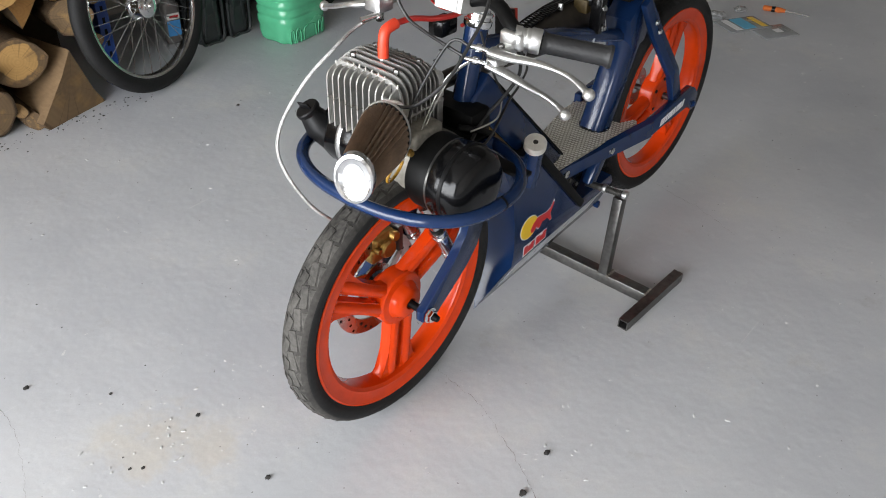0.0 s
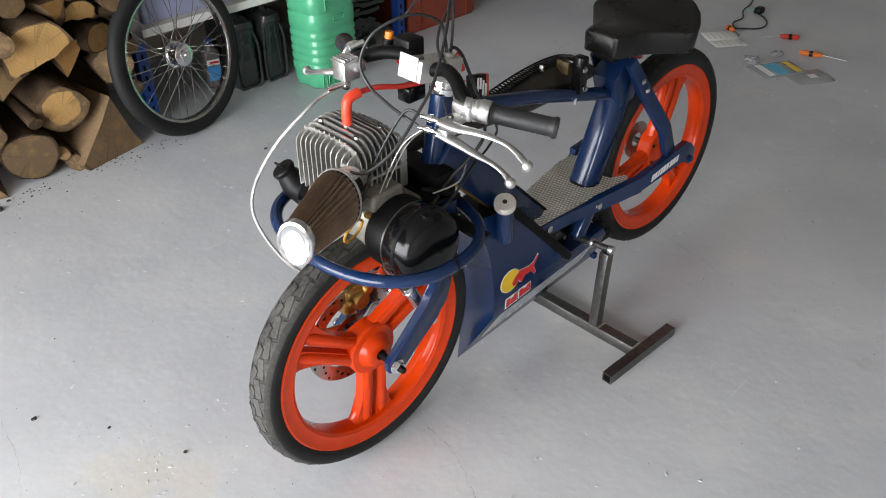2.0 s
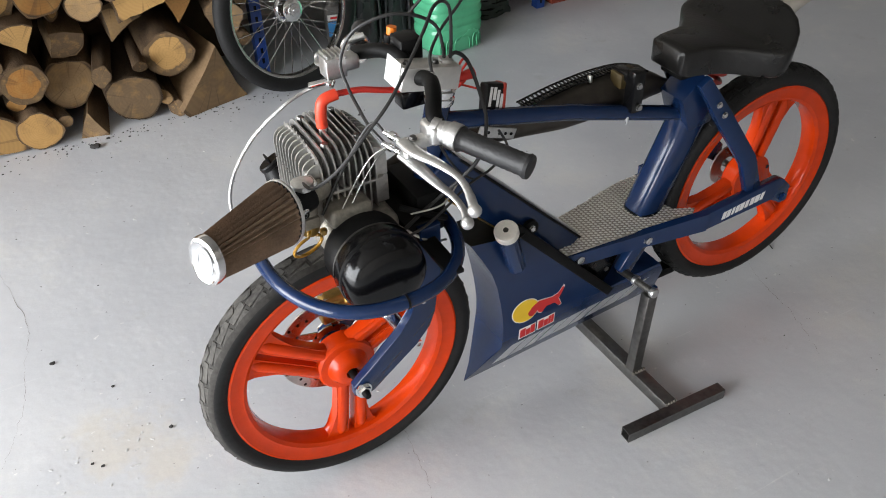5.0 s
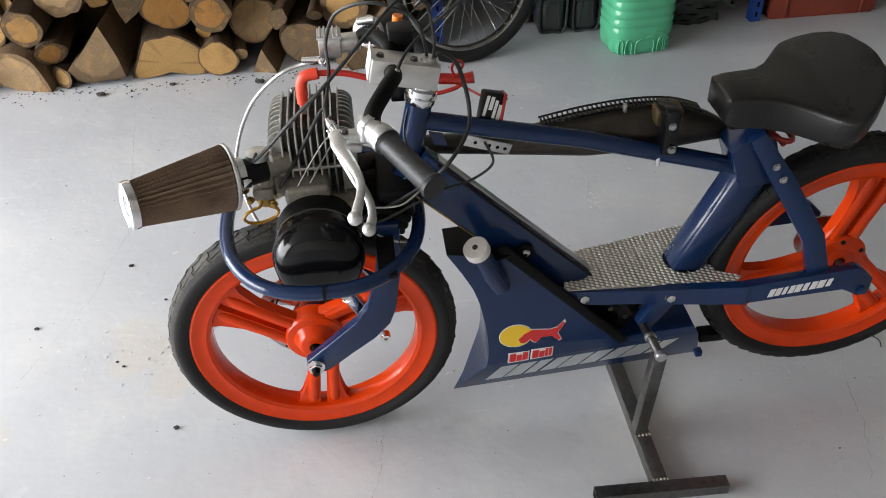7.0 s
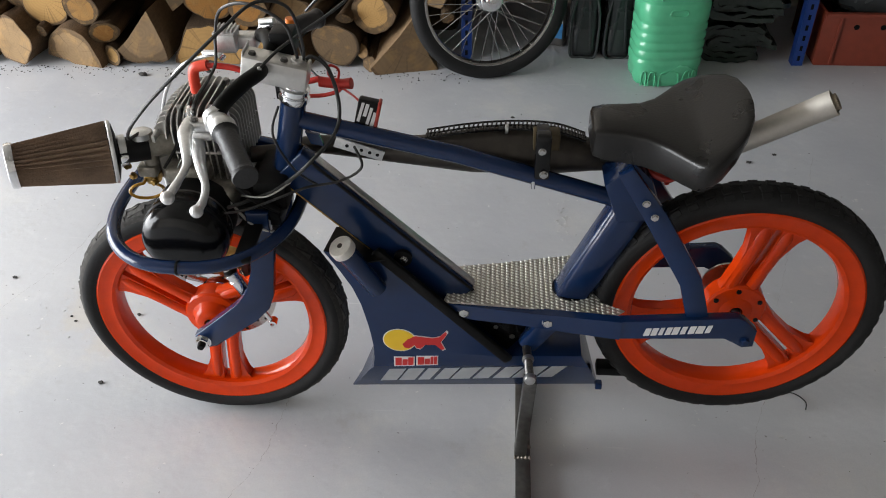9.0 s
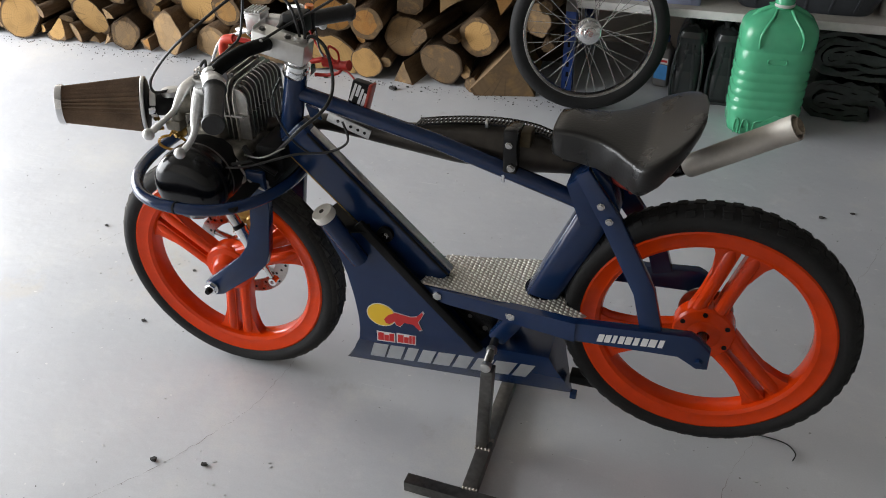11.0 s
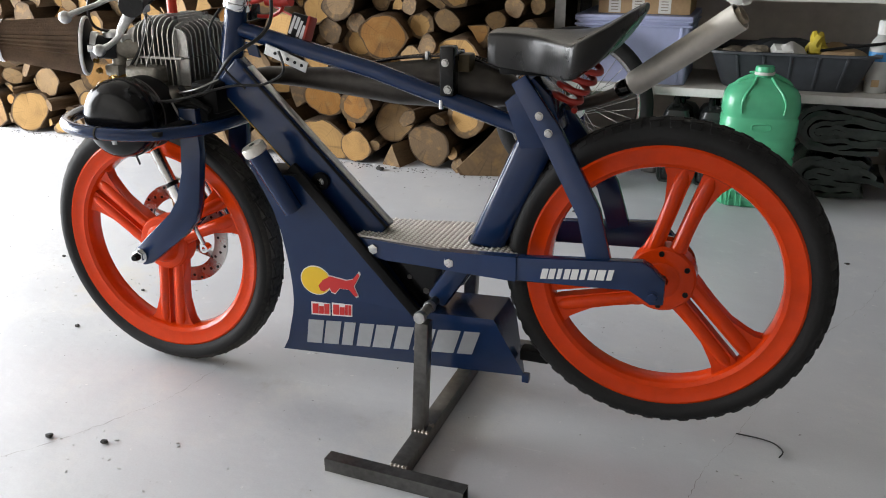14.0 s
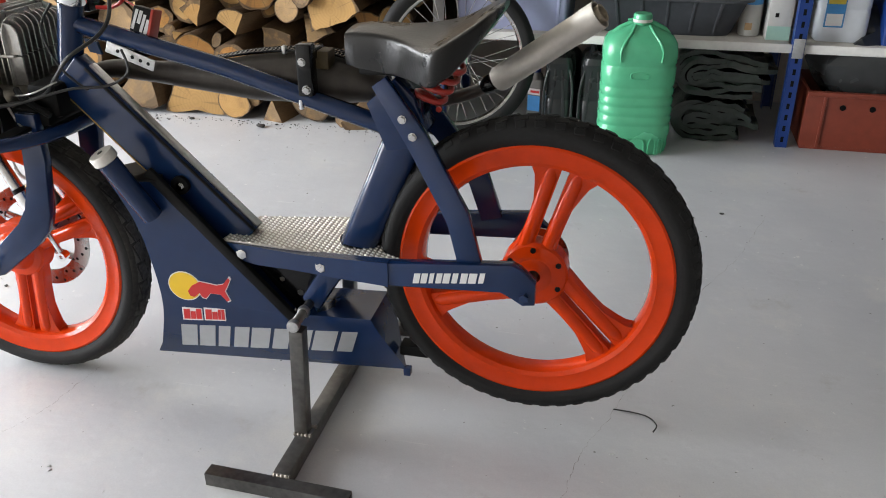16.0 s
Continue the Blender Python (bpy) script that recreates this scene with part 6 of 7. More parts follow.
tray = thing("mortar_tray", "black plastic mortar tray full of rags and scraps", "tray", (1.250, 1.960, Z1))
bm = bmesh.new()
rows = []
for z, w, d in ((0.0, 0.44, 0.26), (0.008, 0.455, 0.27), (0.125, 0.545, 0.345), (0.132, 0.580, 0.375), (0.124, 0.582, 0.377), (0.132, 0.535, 0.335), (0.012, 0.44, 0.26)):
    ring_v = []
    for k in range(40):
        a = 2 * math.pi * k / 40
        c, s = math.cos(a), math.sin(a)
        ring_v.append(bm.verts.new((w / 2 * math.copysign(abs(c) ** 0.3, c), d / 2 * math.copysign(abs(s) ** 0.3, s), z)))
    rows.append(ring_v)
order = [0, 1, 2, 4, 3, 5, 6]
rows = [rows[k] for k in order]
for a, b in zip(rows, rows[1:]):
    for k in range(40):
        bm.faces.new((a[k], a[(k + 1) % 40], b[(k + 1) % 40], b[k]))
bm.faces.new(rows[0][::-1])
bm.faces.new(rows[-1])
part("body", bm, TRAY, tray)
for k in range(5):
    x = -0.18 + 0.09 * k
    part("side_rib", beam((x * 0.9, -0.135, 0.012), (x, -0.172, 0.122), 0.010, 0.006, 0.002, up=(1, 0, 0)), TRAY, tray)


def crumple(name, at, size, material, label, category, seed, rough=0.35, sub=3):
    """A crumpled lump: rags, wrappers, bags."""
    bm = bmesh.new()
    bmesh.ops.create_icosphere(bm, subdivisions=sub, radius=1.0)
    for v in bm.verts:
        p = v.co.normalized()
        f = 1 + rough * noise.noise((p.x * 1.7 + seed, p.y * 1.7, p.z * 1.7)) + rough * 0.7 * abs(noise.noise((p.x * 4 + seed, p.y * 4, p.z * 4 - seed)))
        v.co = Vector((p.x * f * size[0], p.y * f * size[1], max(-0.75, p.z) * f * size[2]))
    lo = min(v.co.z for v in bm.verts)
    for v in bm.verts:
        v.co.z -= lo
    ob = part(name, bm, material, None, angle=28)
    ob.location = at
    return tagged(ob, label, category)


crumple("rag", (1.050, 1.900, Z1 + 0.075), (0.06, 0.06, 0.030), RAG, "dirty beige rag in the mortar tray", "rag", 3.1)
crumple("rag", (1.130, 1.880, Z1 + 0.080), (0.055, 0.05, 0.032), RAG, "dirty beige rag in the mortar tray", "rag", 6.4)
crumple("paper_wad", (1.235, 1.860, Z1 + 0.060), (0.060, 0.035, 0.055), BAG, "crumpled white paper in the mortar tray", "paper", 9.7)
crumple("sweet_wrapper", (1.330, 1.900, Z1 + 0.095), (0.032, 0.030, 0.045), YELLOW_R, "crumpled yellow plastic wrapper in the tray", "wrapper", 12.2, 0.6)
crumple("paper_scrap", (1.400, 1.930, Z1 + 0.012), (0.10, 0.10, 0.068), CARDBOARD, "crumpled brown paper scrap in the mortar tray", "scrap", 15.3)
crumple("dark_rag", (1.210, 1.980, Z1 + 0.012), (0.16, 0.10, 0.075), TRAY, "crumpled dark rag filling the mortar tray", "rag", 18.3)
stick = part("rod", tube([(1.300, 1.880, Z1 + 0.128), (1.540, 1.850, Z1 + 0.170)], 0.005, 8), MATT_BLACK)
tagged(stick, "dark rod lying across the mortar tray", "rod")

bm = bmesh.new()
bmesh.ops.create_icosphere(bm, subdivisions=5, radius=1.0)
for v in bm.verts:
    p = v.co.normalized()
    # ridged folds: sharp creases with slack panels between them
    fold = 0.9 * noise.noise((p.x * 1.2 + 21.5, p.y * 1.2, p.z * 1.2)) + 0.55 * (0.5 - abs(noise.noise((p.x * 2.1 + p.z * 1.3 + 7, p.y * 1.6, p.z * 2.0)) * 2)) + 0.28 * (0.5 - abs(noise.noise((p.x * 4.6 - p.z * 3.0 + 3, p.y * 3.2, p.z * 4.2)) * 2)) + 0.07 * noise.noise((p.x * 13, p.y * 13, p.z * 13))
    f = 1.02 + 0.26 * fold
    v.co = Vector((p.x * f * 0.180, p.y * f * 0.160, max(-0.62, p.z) * f * 0.170))
low = min(v.co.z for v in bm.verts)
for v in bm.verts:
    v.co.z -= low
    over = max(0.0, -0.100 - v.co.y)
    if over:
        # the front folds over the edge and hangs in a slack point
        v.co.z -= min(1.0, over / 0.030) * max(0.0, 0.105 - 0.62 * abs(v.co.x - 0.030)) * max(0.0, 1 - v.co.z / 0.16)
bag = part("plastic_bag", bm, BAG, None, angle=24)
bag.location = (0.985, 1.850, Z2)
tagged(bag, "crumpled white plastic bag drooping over the shelf edge", "bag")


def can(name, at, size, material, label, neck=(0, 0), cap=None, handle=True, seg=36, power=0.35, rz=0):
    """A blow-moulded canister: rounded-square body, shoulder, neck, cap and a handle."""
    ob = thing(name, label, "canister", at, rz)
    w, d, h = size
    bm = bmesh.new()
    rows = []
    for z, f in ((0.0, 0.90), (0.012, 0.98), (0.03, 1.0), (h * 0.35, 1.0), (h * 0.36, 0.985), (h * 0.38, 0.985), (h * 0.39, 1.0), (h * 0.72, 1.0), (h * 0.80, 0.95), (h * 0.87, 0.78), (h * 0.91, 0.45), (h * 0.93, 0.24)):
        ring_v = []
        for k in range(seg):
            a = 2 * math.pi * k / seg
            c, s = math.cos(a), math.sin(a)
            sh = max(0, (z / h - 0.72) / 0.21)
            ring_v.append(bm.verts.new((w / 2 * f * math.copysign(abs(c) ** power, c) + neck[0] * sh, d / 2 * f * math.copysign(abs(s) ** power, s) + neck[1] * sh, z)))
        rows.append(ring_v)
    for a, b in zip(rows, rows[1:]):
        for k in range(seg):
            bm.faces.new((a[k], a[(k + 1) % seg], b[(k + 1) % seg], b[k]))
    bm.faces.new(rows[0][::-1])
    bm.faces.new(rows[-1])
    part("body", bm, material, ob)
    nr = min(w, d) * 0.12
    part("cap", lathe([(nr * 1.1, h * 0.925), (nr * 1.25, h * 0.93), (nr * 1.25, h * 0.985), (nr, h), (0, h)], Matrix.Translation((neck[0], neck[1], 0)), 24), cap or material, ob)
    if handle:
        part("handle", tube(curve([(-w * 0.36, 0, h * 0.80), (-w * 0.30, 0, h * 0.95), (-w * 0.05, 0, h * 0.97), (w * 0.16, 0, h * 0.93)], 6), min(w, d) * 0.085, 12), material, ob)
    return ob


can("water_can", (1.245, 1.900, Z2), (0.140, 0.13, 0.30), AQUA, "translucent can half full of pale green liquid", handle=False, cap=CLEAR_CAN)
jc = can("jerrycan", (1.825, 1.880, Z1), (0.172, 0.13, 0.295), CLEAR_CAN, "translucent jerrycan with blue label and liquid", neck=(0.045, 0), cap=CLEAR_CAN)
part("paper_label", box((-0.030, -0.0665, 0.105), (0.062, 0.001, 0.110)), BLUE_LABEL, jc, "blue and white printed label")
part("print_bar", box((-0.030, -0.0675, 0.140), (0.054, 0.0006, 0.026)), YELLOW_R, jc)
part("print_bar", box((-0.030, -0.0675, 0.075), (0.052, 0.0006, 0.040)), WHITE, jc)
sp = thing("cleaner_bottle", "white plastic bottle with a blue and tan label", "bottle", (1.535, 1.890, Z1))
part("body", lathe([(0.0, 0.0), (0.034, 0.0), (0.037, 0.006), (0.037, 0.150), (0.033, 0.172), (0.020, 0.190), (0.018, 0.200), (0, 0.200)], None, 32), CARTON, sp)
part("cap", lathe([(0.020, 0.196), (0.021, 0.200), (0.021, 0.236), (0.018, 0.242), (0, 0.242)], None, 24), WHITE, sp)
part("label_band", lathe([(0.0374, 0.108), (0.0376, 0.109), (0.0376, 0.138), (0.0374, 0.139)], None, 32), BLUE_LABEL, sp, "blue label band")
part("label_patch", box((-0.006, -0.0372, 0.034), (0.024, 0.002, 0.024)), CARDBOARD, sp, "small tan print")
bx = thing("detergent_carton", "tall white carton with red and green print", "carton", (1.624, 1.890, Z1))
part("body", box((0, 0, 0.138), (0.078, 0.17, 0.276), None, 0.002), CARTON, bx)
part("print_mark", box((-0.012, -0.0857, 0.085), (0.012, 0.0006, 0.014)), MATT_BLACK, bx)
part("print_band", box((0, -0.0855, 0.025), (0.076, 0.001, 0.046)), PALE_GREEN, bx)
for z in (0.245, 0.225):
    part("print_bar", box((0, -0.0857, z), (0.060, 0.0006, 0.005)), RED_D, bx)
for z in (0.195, 0.18, 0.165, 0.15):
    part("print_bar", box((-0.008, -0.0857, z), (0.036, 0.0006, 0.004)), RAG, bx)
tote("storage_tote", (2.120, 1.960, Z1), (0.36, 0.36, 0.24), RACK_BLUE, "dark blue plastic box on the shelf")
tote("storage_tote", (2.100, 1.960, Z2), (0.60, 0.36, 0.12), JERRY, "black plastic tray on the upper shelf")

crate = thing("slotted_crate", "sea-green slotted plastic crate on the upper shelf", "crate", (1.510, 1.930, Z2))
bm = bmesh.new()
add_box(bm, (0, 0, 0.006), (0.370, 0.30, 0.012), None, 0.002)
for z in (0.020, 0.085, 0.150):
    add_box(bm, (0, -0.150, z), (0.372, 0.008, 0.014), None, 0.002)
    add_box(bm, (0, 0.150, z), (0.372, 0.008, 0.014), None, 0.002)
    for s in (-1, 1):
        add_box(bm, (0.183 * s, 0, z), (0.008, 0.30, 0.014), None, 0.002)
part("frame", bm, GREEN_CRATE, crate)
for k in range(24):
    part("slat", box((-0.176 + 0.0153 * k, -0.150, 0.084), (0.0065, 0.005, 0.146)), GREEN_CRATE, crate)
for s in (-1, 1):
    for k in range(14):
        part("slat", box((0.183 * s, -0.135 + 0.0205 * k, 0.084), (0.005, 0.008, 0.146)), GREEN_CRATE, crate)

# ---- on the floor by the shelves ----
for x, rz in ((0.896, -4), (1.012, 3)):
    j = can("jerrycan", (x, 1.905, 0.0), (0.115, 0.26, 0.315), JERRY, "dark grey plastic jerrycan on the floor", neck=(0, -0.05), cap=BLACK, handle=False, power=0.45, rz=rz)
    for s in (-1, 1):
        part("side_groove", beam((0.028 * s, -0.128, 0.03), (0.010 * s, -0.128, 0.25), 0.012, 0.006, 0.003, up=(1, 0, 0)), JERRY, j)
    edge_ = [(-0.046, 0.010), (0.0, 0.006), (0.046, 0.010), (0.053, 0.090), (0.050, 0.180), (0.030, 0.255), (0.004, 0.292), (-0.024, 0.262), (-0.046, 0.190), (-0.053, 0.100)]
    part("moulded_rim", tube(curve([(a, -0.129 + (0.030 * max(0.0, b - 0.2) / 0.1), b) for a, b in edge_], 5, closed=True), 0.0055, 8, closed=True), JERRY, j, "glossy raised rim")
    part("carry_bar", tube(curve([(-0.010, -0.105, 0.285), (-0.012, -0.050, 0.318), (-0.008, 0.040, 0.322), (0.0, 0.100, 0.285)], 6), 0.012, 12), JERRY, j)

bottle = thing("green_water_canister", "large ribbed translucent green plastic water canister", "canister", (1.168, 1.640, 0.0), 6)
bm = bmesh.new()
rows = []
prof = [(0.0, 0.86), (0.008, 0.93), (0.030, 0.97), (0.060, 0.965), (0.075, 1.0)]
z = 0.085
for k in range(5):
    prof += [(z, 1.0), (z + 0.010, 1.0), (z + 0.016, 0.965), (z + 0.022, 0.965), (z + 0.028, 1.0)]
    z += 0.033
prof += [(0.300, 1.0), (0.305, 0.972), (0.312, 0.972), (0.317, 1.0), (0.350, 1.0), (0.378, 0.965), (0.398, 0.86), (0.412, 0.66), (0.424, 0.42), (0.434, 0.27)]
for z, f in prof:
    ring_v = []
    for k in range(56):
        a = 2 * math.pi * k / 56
        c, s = math.cos(a), math.sin(a)
        scallop = 1 - (0.05 * max(0, math.cos(a * 10)) if z < 0.055 else 0)
        ring_v.append(bm.verts.new((0.124 * f * scallop * math.copysign(abs(c) ** 0.55, c), 0.098 * f * scallop * math.copysign(abs(s) ** 0.55, s), z)))
    rows.append(ring_v)
for a, b in zip(rows, rows[1:]):
    for k in range(56):
        bm.faces.new((a[k], a[(k + 1) % 56], b[(k + 1) % 56], b[k]))
bm.faces.new(rows[0][::-1])
bm.faces.new(rows[-1])
part("body", bm, GREEN, bottle, angle=50)
part("cap", lathe([(0.028, 0.430), (0.031, 0.434), (0.031, 0.462), (0.028, 0.468), (0, 0.468)], None, 32), GREEN, bottle, "green screw cap")
part("cap_ring", lathe([(0.0315, 0.440), (0.033, 0.442), (0.033, 0.448), (0.0315, 0.450)], None, 32), BAG, bottle)
for s in (-1, 1):
    part("shoulder_ridge", tube(curve([(0.066 * s, -0.099, 0.326), (0.068 * s, -0.099, 0.358), (0.058 * s, -0.090, 0.386), (0.036 * s, -0.060, 0.414), (0.024 * s, -0.026, 0.432)], 6), [0.0035] * 8 + [0.0055] * 17, 10), GREEN, bottle, "raised ridge beside the grip hollow")
    part("handle", tube(curve([(0.105 * s, 0.0, 0.372), (0.080 * s, 0.0, 0.410), (0.050 * s, 0.0, 0.428), (0.024 * s, 0.0, 0.438)], 6), 0.010, 12), GREEN, bottle)
for k in range(5):
    mid = math.pi * 1.5 + 0.30 * (k - 2)
    arch = []
    for da, z in ((-0.10, 0.006), (-0.10, 0.040), (-0.05, 0.060), (0.05, 0.060), (0.10, 0.040), (0.10, 0.006)):
        c, s = math.cos(mid + da), math.sin(mid + da)
        arch.append((0.1225 * math.copysign(abs(c) ** 0.55, c), 0.0968 * math.copysign(abs(s) ** 0.55, s), z))
    part("base_arch", tube(curve(arch, 4), 0.0022, 6), GREEN, bottle)
part("cap_tab", box((0.034, 0.0, 0.448), (0.040, 0.012, 0.006), Matrix.Rotation(radians(-8), 4, "Y"), 0.002), GREEN, bottle)
part("grip_recess", tube(curve([(-0.030, -0.0985, 0.280), (-0.022, -0.0985, 0.290), (0.022, -0.0985, 0.290), (0.030, -0.0985, 0.280), (0.022, -0.0985, 0.270), (-0.022, -0.0985, 0.270)], 4, closed=True), 0.0026, 8, closed=True), GREEN, bottle, "raised oval mark")


def folded(name, at, size, layers, seed, label):
    """A sheet folded over and over: tight bends nested round one side, ragged layer ends at the other."""
    w, d, h = size
    rnd_ = random.Random(seed)
    ob = thing(name, label, "tarpaulin", at)
    for j in range(layers):
        half = h / 2 * (1 - (j + 0.5) / layers)
        thick = h / layers / 2 * 0.50
        left = -w / 2 + half + 0.012 * j + rnd_.uniform(-0.006, 0.006)
        mid = []
        right = w / 2 - rnd_.uniform(0.0, 0.09)
        for i in range(16):
            f = i / 15
            mid.append((right + (left - right) * f, h / 2 + half * (1 - 0.35 * (1 - f) ** 2) + 0.010 * noise.noise((f * 3.1, j * 1.7, seed))))
        for i in range(1, 8):
            a = radians(90 + 180 * i / 8)
            mid.append((left + half * 1.15 * math.cos(a), h / 2 + half * math.sin(a)))
        right = w / 2 - rnd_.uniform(0.0, 0.09)
        for i in range(16):
            f = i / 15
            mid.append((left + (right - left) * f, h / 2 - half * (1 - 0.15 * f ** 2) + 0.009 * noise.noise((f * 3.4 + 9, j * 2.1, seed))))
        bm = bmesh.new()
        rows_ = []
        for q in range(8):
            y = -d / 2 + d * q / 7
            ring_a, ring_b = [], []
            for i, (u, v) in enumerate(mid):
                u0, v0 = mid[max(i - 1, 0)]
                u2, v2 = mid[min(i + 1, len(mid) - 1)]
                ln = math.hypot(u2 - u0, v2 - v0) or 1.0
                nu, nv = -(v2 - v0) / ln * thick, (u2 - u0) / ln * thick
                wob = 0.017 * noise.noise((u * 9, y * 12, j * 0.35 + seed)) + 0.006 * noise.noise((u * 40, y * 30, j + seed))
                front = 0.042 * noise.noise((u * 7, j * 0.9, seed)) + 0.008 * noise.noise((u * 31, j, seed)) if q == 0 else 0.0
                ring_a.append(bm.verts.new((u + nu, y + front, max(0.001, v + nv + wob))))
                ring_b.append(bm.verts.new((u - nu, y + front, max(0.0, v - nv + wob))))
            rows_.append((ring_a, ring_b))
        for (a0, b0), (a1, b1) in zip(rows_, rows_[1:]):
            for i in range(len(mid) - 1):
                bm.faces.new((a0[i], a0[i + 1], a1[i + 1], a1[i]))
                bm.faces.new((b0[i], b1[i], b1[i + 1], b0[i + 1]))
        for ring_a, ring_b in (rows_[0], rows_[-1]):
            for i in range(len(mid) - 1):
                bm.faces.new((ring_a[i], ring_b[i], ring_b[i + 1], ring_a[i + 1]))
        part("sheet_fold", bm, TARP, ob, angle=60)
    return ob


folded("folded_tarpaulin", (1.465, 1.870, 0.002), (0.30, 0.24, 0.150), 4, 5, "dark green tarpaulin folded flat on the floor")
folded("folded_tarpaulin", (1.480, 1.885, 0.158), (0.34, 0.24, 0.165), 5, 11, "dark green tarpaulin folded on another one")

rc = thing("red_crate", "brick-red plastic crate on the floor under the shelf", "crate", (1.960, 1.900, 0.0))
part("base", box((0, 0, 0.006), (0.42, 0.30, 0.012), None, 0.002), RED_CRATE, rc)
for s in (-1, 1):
    part("long_side", box((0, 0.150 * s, 0.110), (0.43, 0.010, 0.196), None, 0.002), RED_CRATE, rc)
    part("short_side", box((0.210 * s, 0, 0.110), (0.010, 0.290, 0.196), None, 0.002), RED_CRATE, rc)
    part("side_rib", box((0.155 * s, -0.158, 0.105), (0.010, 0.008, 0.190), None, 0.002), RED_CRATE, rc)
part("rim", box((0, -0.160, 0.200), (0.43, 0.012, 0.016), None, 0.002), RED_CRATE, rc)
for x in (-0.095, 0.0, 0.095):
    part("hole", lathe([(0.010, 0.0), (0.010, 0.002), (0, 0.002)], Matrix.Translation((x, -0.155, 0.155)) @ LEFT, 16), MATT_BLACK, rc)
crumple("rubber_scrap", (1.960, 1.880, 0.014), (0.17, 0.11, 0.20), JERRY, "crumpled black rubber scrap in the red crate", "scrap", 31.0, 0.45)

# ---- spare wheel leaning on the rack ----
sw_ = thing("spare_wheel", "spoked spare moped wheel leaning against the shelf rack", "wheel", (0.541, 1.598, 0.0), 15)
lean = Matrix.Translation((0, 0, 0)) @ Matrix.Rotation(radians(-9), 4, "X") @ Matrix.Translation((0, 0, 0.289)) @ LEFT
ty = [(0.234, -0.016), (0.243, -0.021), (0.262, -0.0245), (0.276, -0.021), (0.286, -0.012), (0.289, 0.0)]
part("tyre", lathe(ty + [(r, -h) for r, h in ty[-2::-1]], lean, 80, closed=True), RUBBER, sw_, "black rubber tyre")
part("rim", lathe([(0.227, -0.010), (0.230, -0.0165), (0.237, -0.0195), (0.2395, -0.0185), (0.236, -0.015), (0.231, -0.009), (0.231, 0.009), (0.236, 0.015), (0.2395, 0.0185), (0.237, 0.0195), (0.230, 0.0165), (0.227, 0.010)], lean, 80, closed=True), SPOKE_STEEL, sw_, "dull chromed steel rim")
part("hub", lathe([(0.0, -0.050), (0.006, -0.050), (0.006, -0.036), (0.014, -0.035), (0.016, -0.030), (0.034, -0.028), (0.037, -0.022), (0.047, -0.021), (0.047, -0.015), (0.040, -0.013), (0.040, 0.030), (0.036, 0.034), (0.022, 0.036), (0.020, 0.042), (0.010, 0.043), (0.009, 0.052), (0, 0.052)], lean, 40), POLISHED, sw_, "cast aluminium drum hub")
for k in range(36):
    a = 2 * math.pi * k / 36
    s = 1 if k % 2 else -1
    cross = 0.55 if (k // 2) % 2 else -0.55
    p0 = lean @ Vector((0.043 * math.cos(a + cross), 0.043 * math.sin(a + cross), 0.021 * s))
    p1 = lean @ Vector((0.227 * math.cos(a), 0.227 * math.sin(a), 0.002 * s))
    part("spoke", tube([p0, p1], 0.0012, 5), SPOKE_STEEL, sw_)
tin = thing("oil_bottle", "dark blue printed bottle behind the spare wheel", "bottle", (0.793, 1.900, 0.0), -14)
part("body", box((0, 0, 0.082), (0.066, 0.050, 0.164), None, 0.014, 3), RACK_GREY, tin)
part("shoulder", lathe([(0.026, 0.160), (0.022, 0.176), (0.012, 0.186), (0, 0.186)], None, 20), RACK_GREY, tin)
part("label_band", box((0, -0.0256, 0.066), (0.050, 0.001, 0.060)), BLUE_LABEL, tin)
part("print_bar", box((0, -0.0264, 0.112), (0.050, 0.0006, 0.024)), PAPER, tin)
part("print_bar", box((0.004, -0.0272, 0.112), (0.036, 0.0006, 0.009)), RED_D, tin)
part("cap", lathe([(0.014, 0.180), (0.014, 0.206), (0, 0.206)], None, 20), RACK_BLUE, tin)

# ---- things lying on the floor behind the moped ----
book = thing("booklet", "white folded instruction sheet lying on the floor", "paper", (2.690, 0.668, 0.0), -36)
for s in (-1, 1):
    part("page", box((0.0, 0.046 * s, 0.0035), (0.150, 0.090, 0.0012), Matrix.Rotation(radians(3 * s), 4, "X"), 0.0004), WHITE, book)
    for k in range(5):
        part("print_bar", box((-0.055 + 0.026 * k, 0.046 * s, 0.0045), (0.012, 0.066, 0.0004), Matrix.Rotation(radians(3 * s), 4, "X")), PAPER, book)


def screwdriver(at, rz, material, label, grip=0.085, shaft=0.075):
    ob = thing("screwdriver", label, "screwdriver", (at[0], at[1], 0.013), rz)
    mx = Matrix.Rotation(radians(90), 4, "Y")
    part("handle", lathe([(0.0, 0.0), (0.009, 0.001), (0.0125, 0.010), (0.0115, grip * 0.5), (0.0125, grip * 0.75), (0.008, grip * 0.93), (0.009, grip), (0, grip)], mx, 10), material, ob, angle=20)
    part("collar", lathe([(0.0128, grip * 0.40), (0.0128, grip * 0.55)], mx, 14), BLACK, ob)
    part("shaft", tube([(grip, 0, 0), (grip + shaft, 0, -0.008)], 0.0028, 8), CHROME, ob)


screwdriver((2.930, 0.425, 0), 120, HANDLE_RED, "red and black screwdriver lying on the floor")
screwdriver((2.770, 0.345, 0), -72, HANDLE_OR, "orange and black screwdriver lying on the floor", 0.095, 0.10)
screwdriver((2.830, 0.735, 0), -115, HANDLE_OR, "small orange screwdriver on the white sheet", 0.06, 0.04)
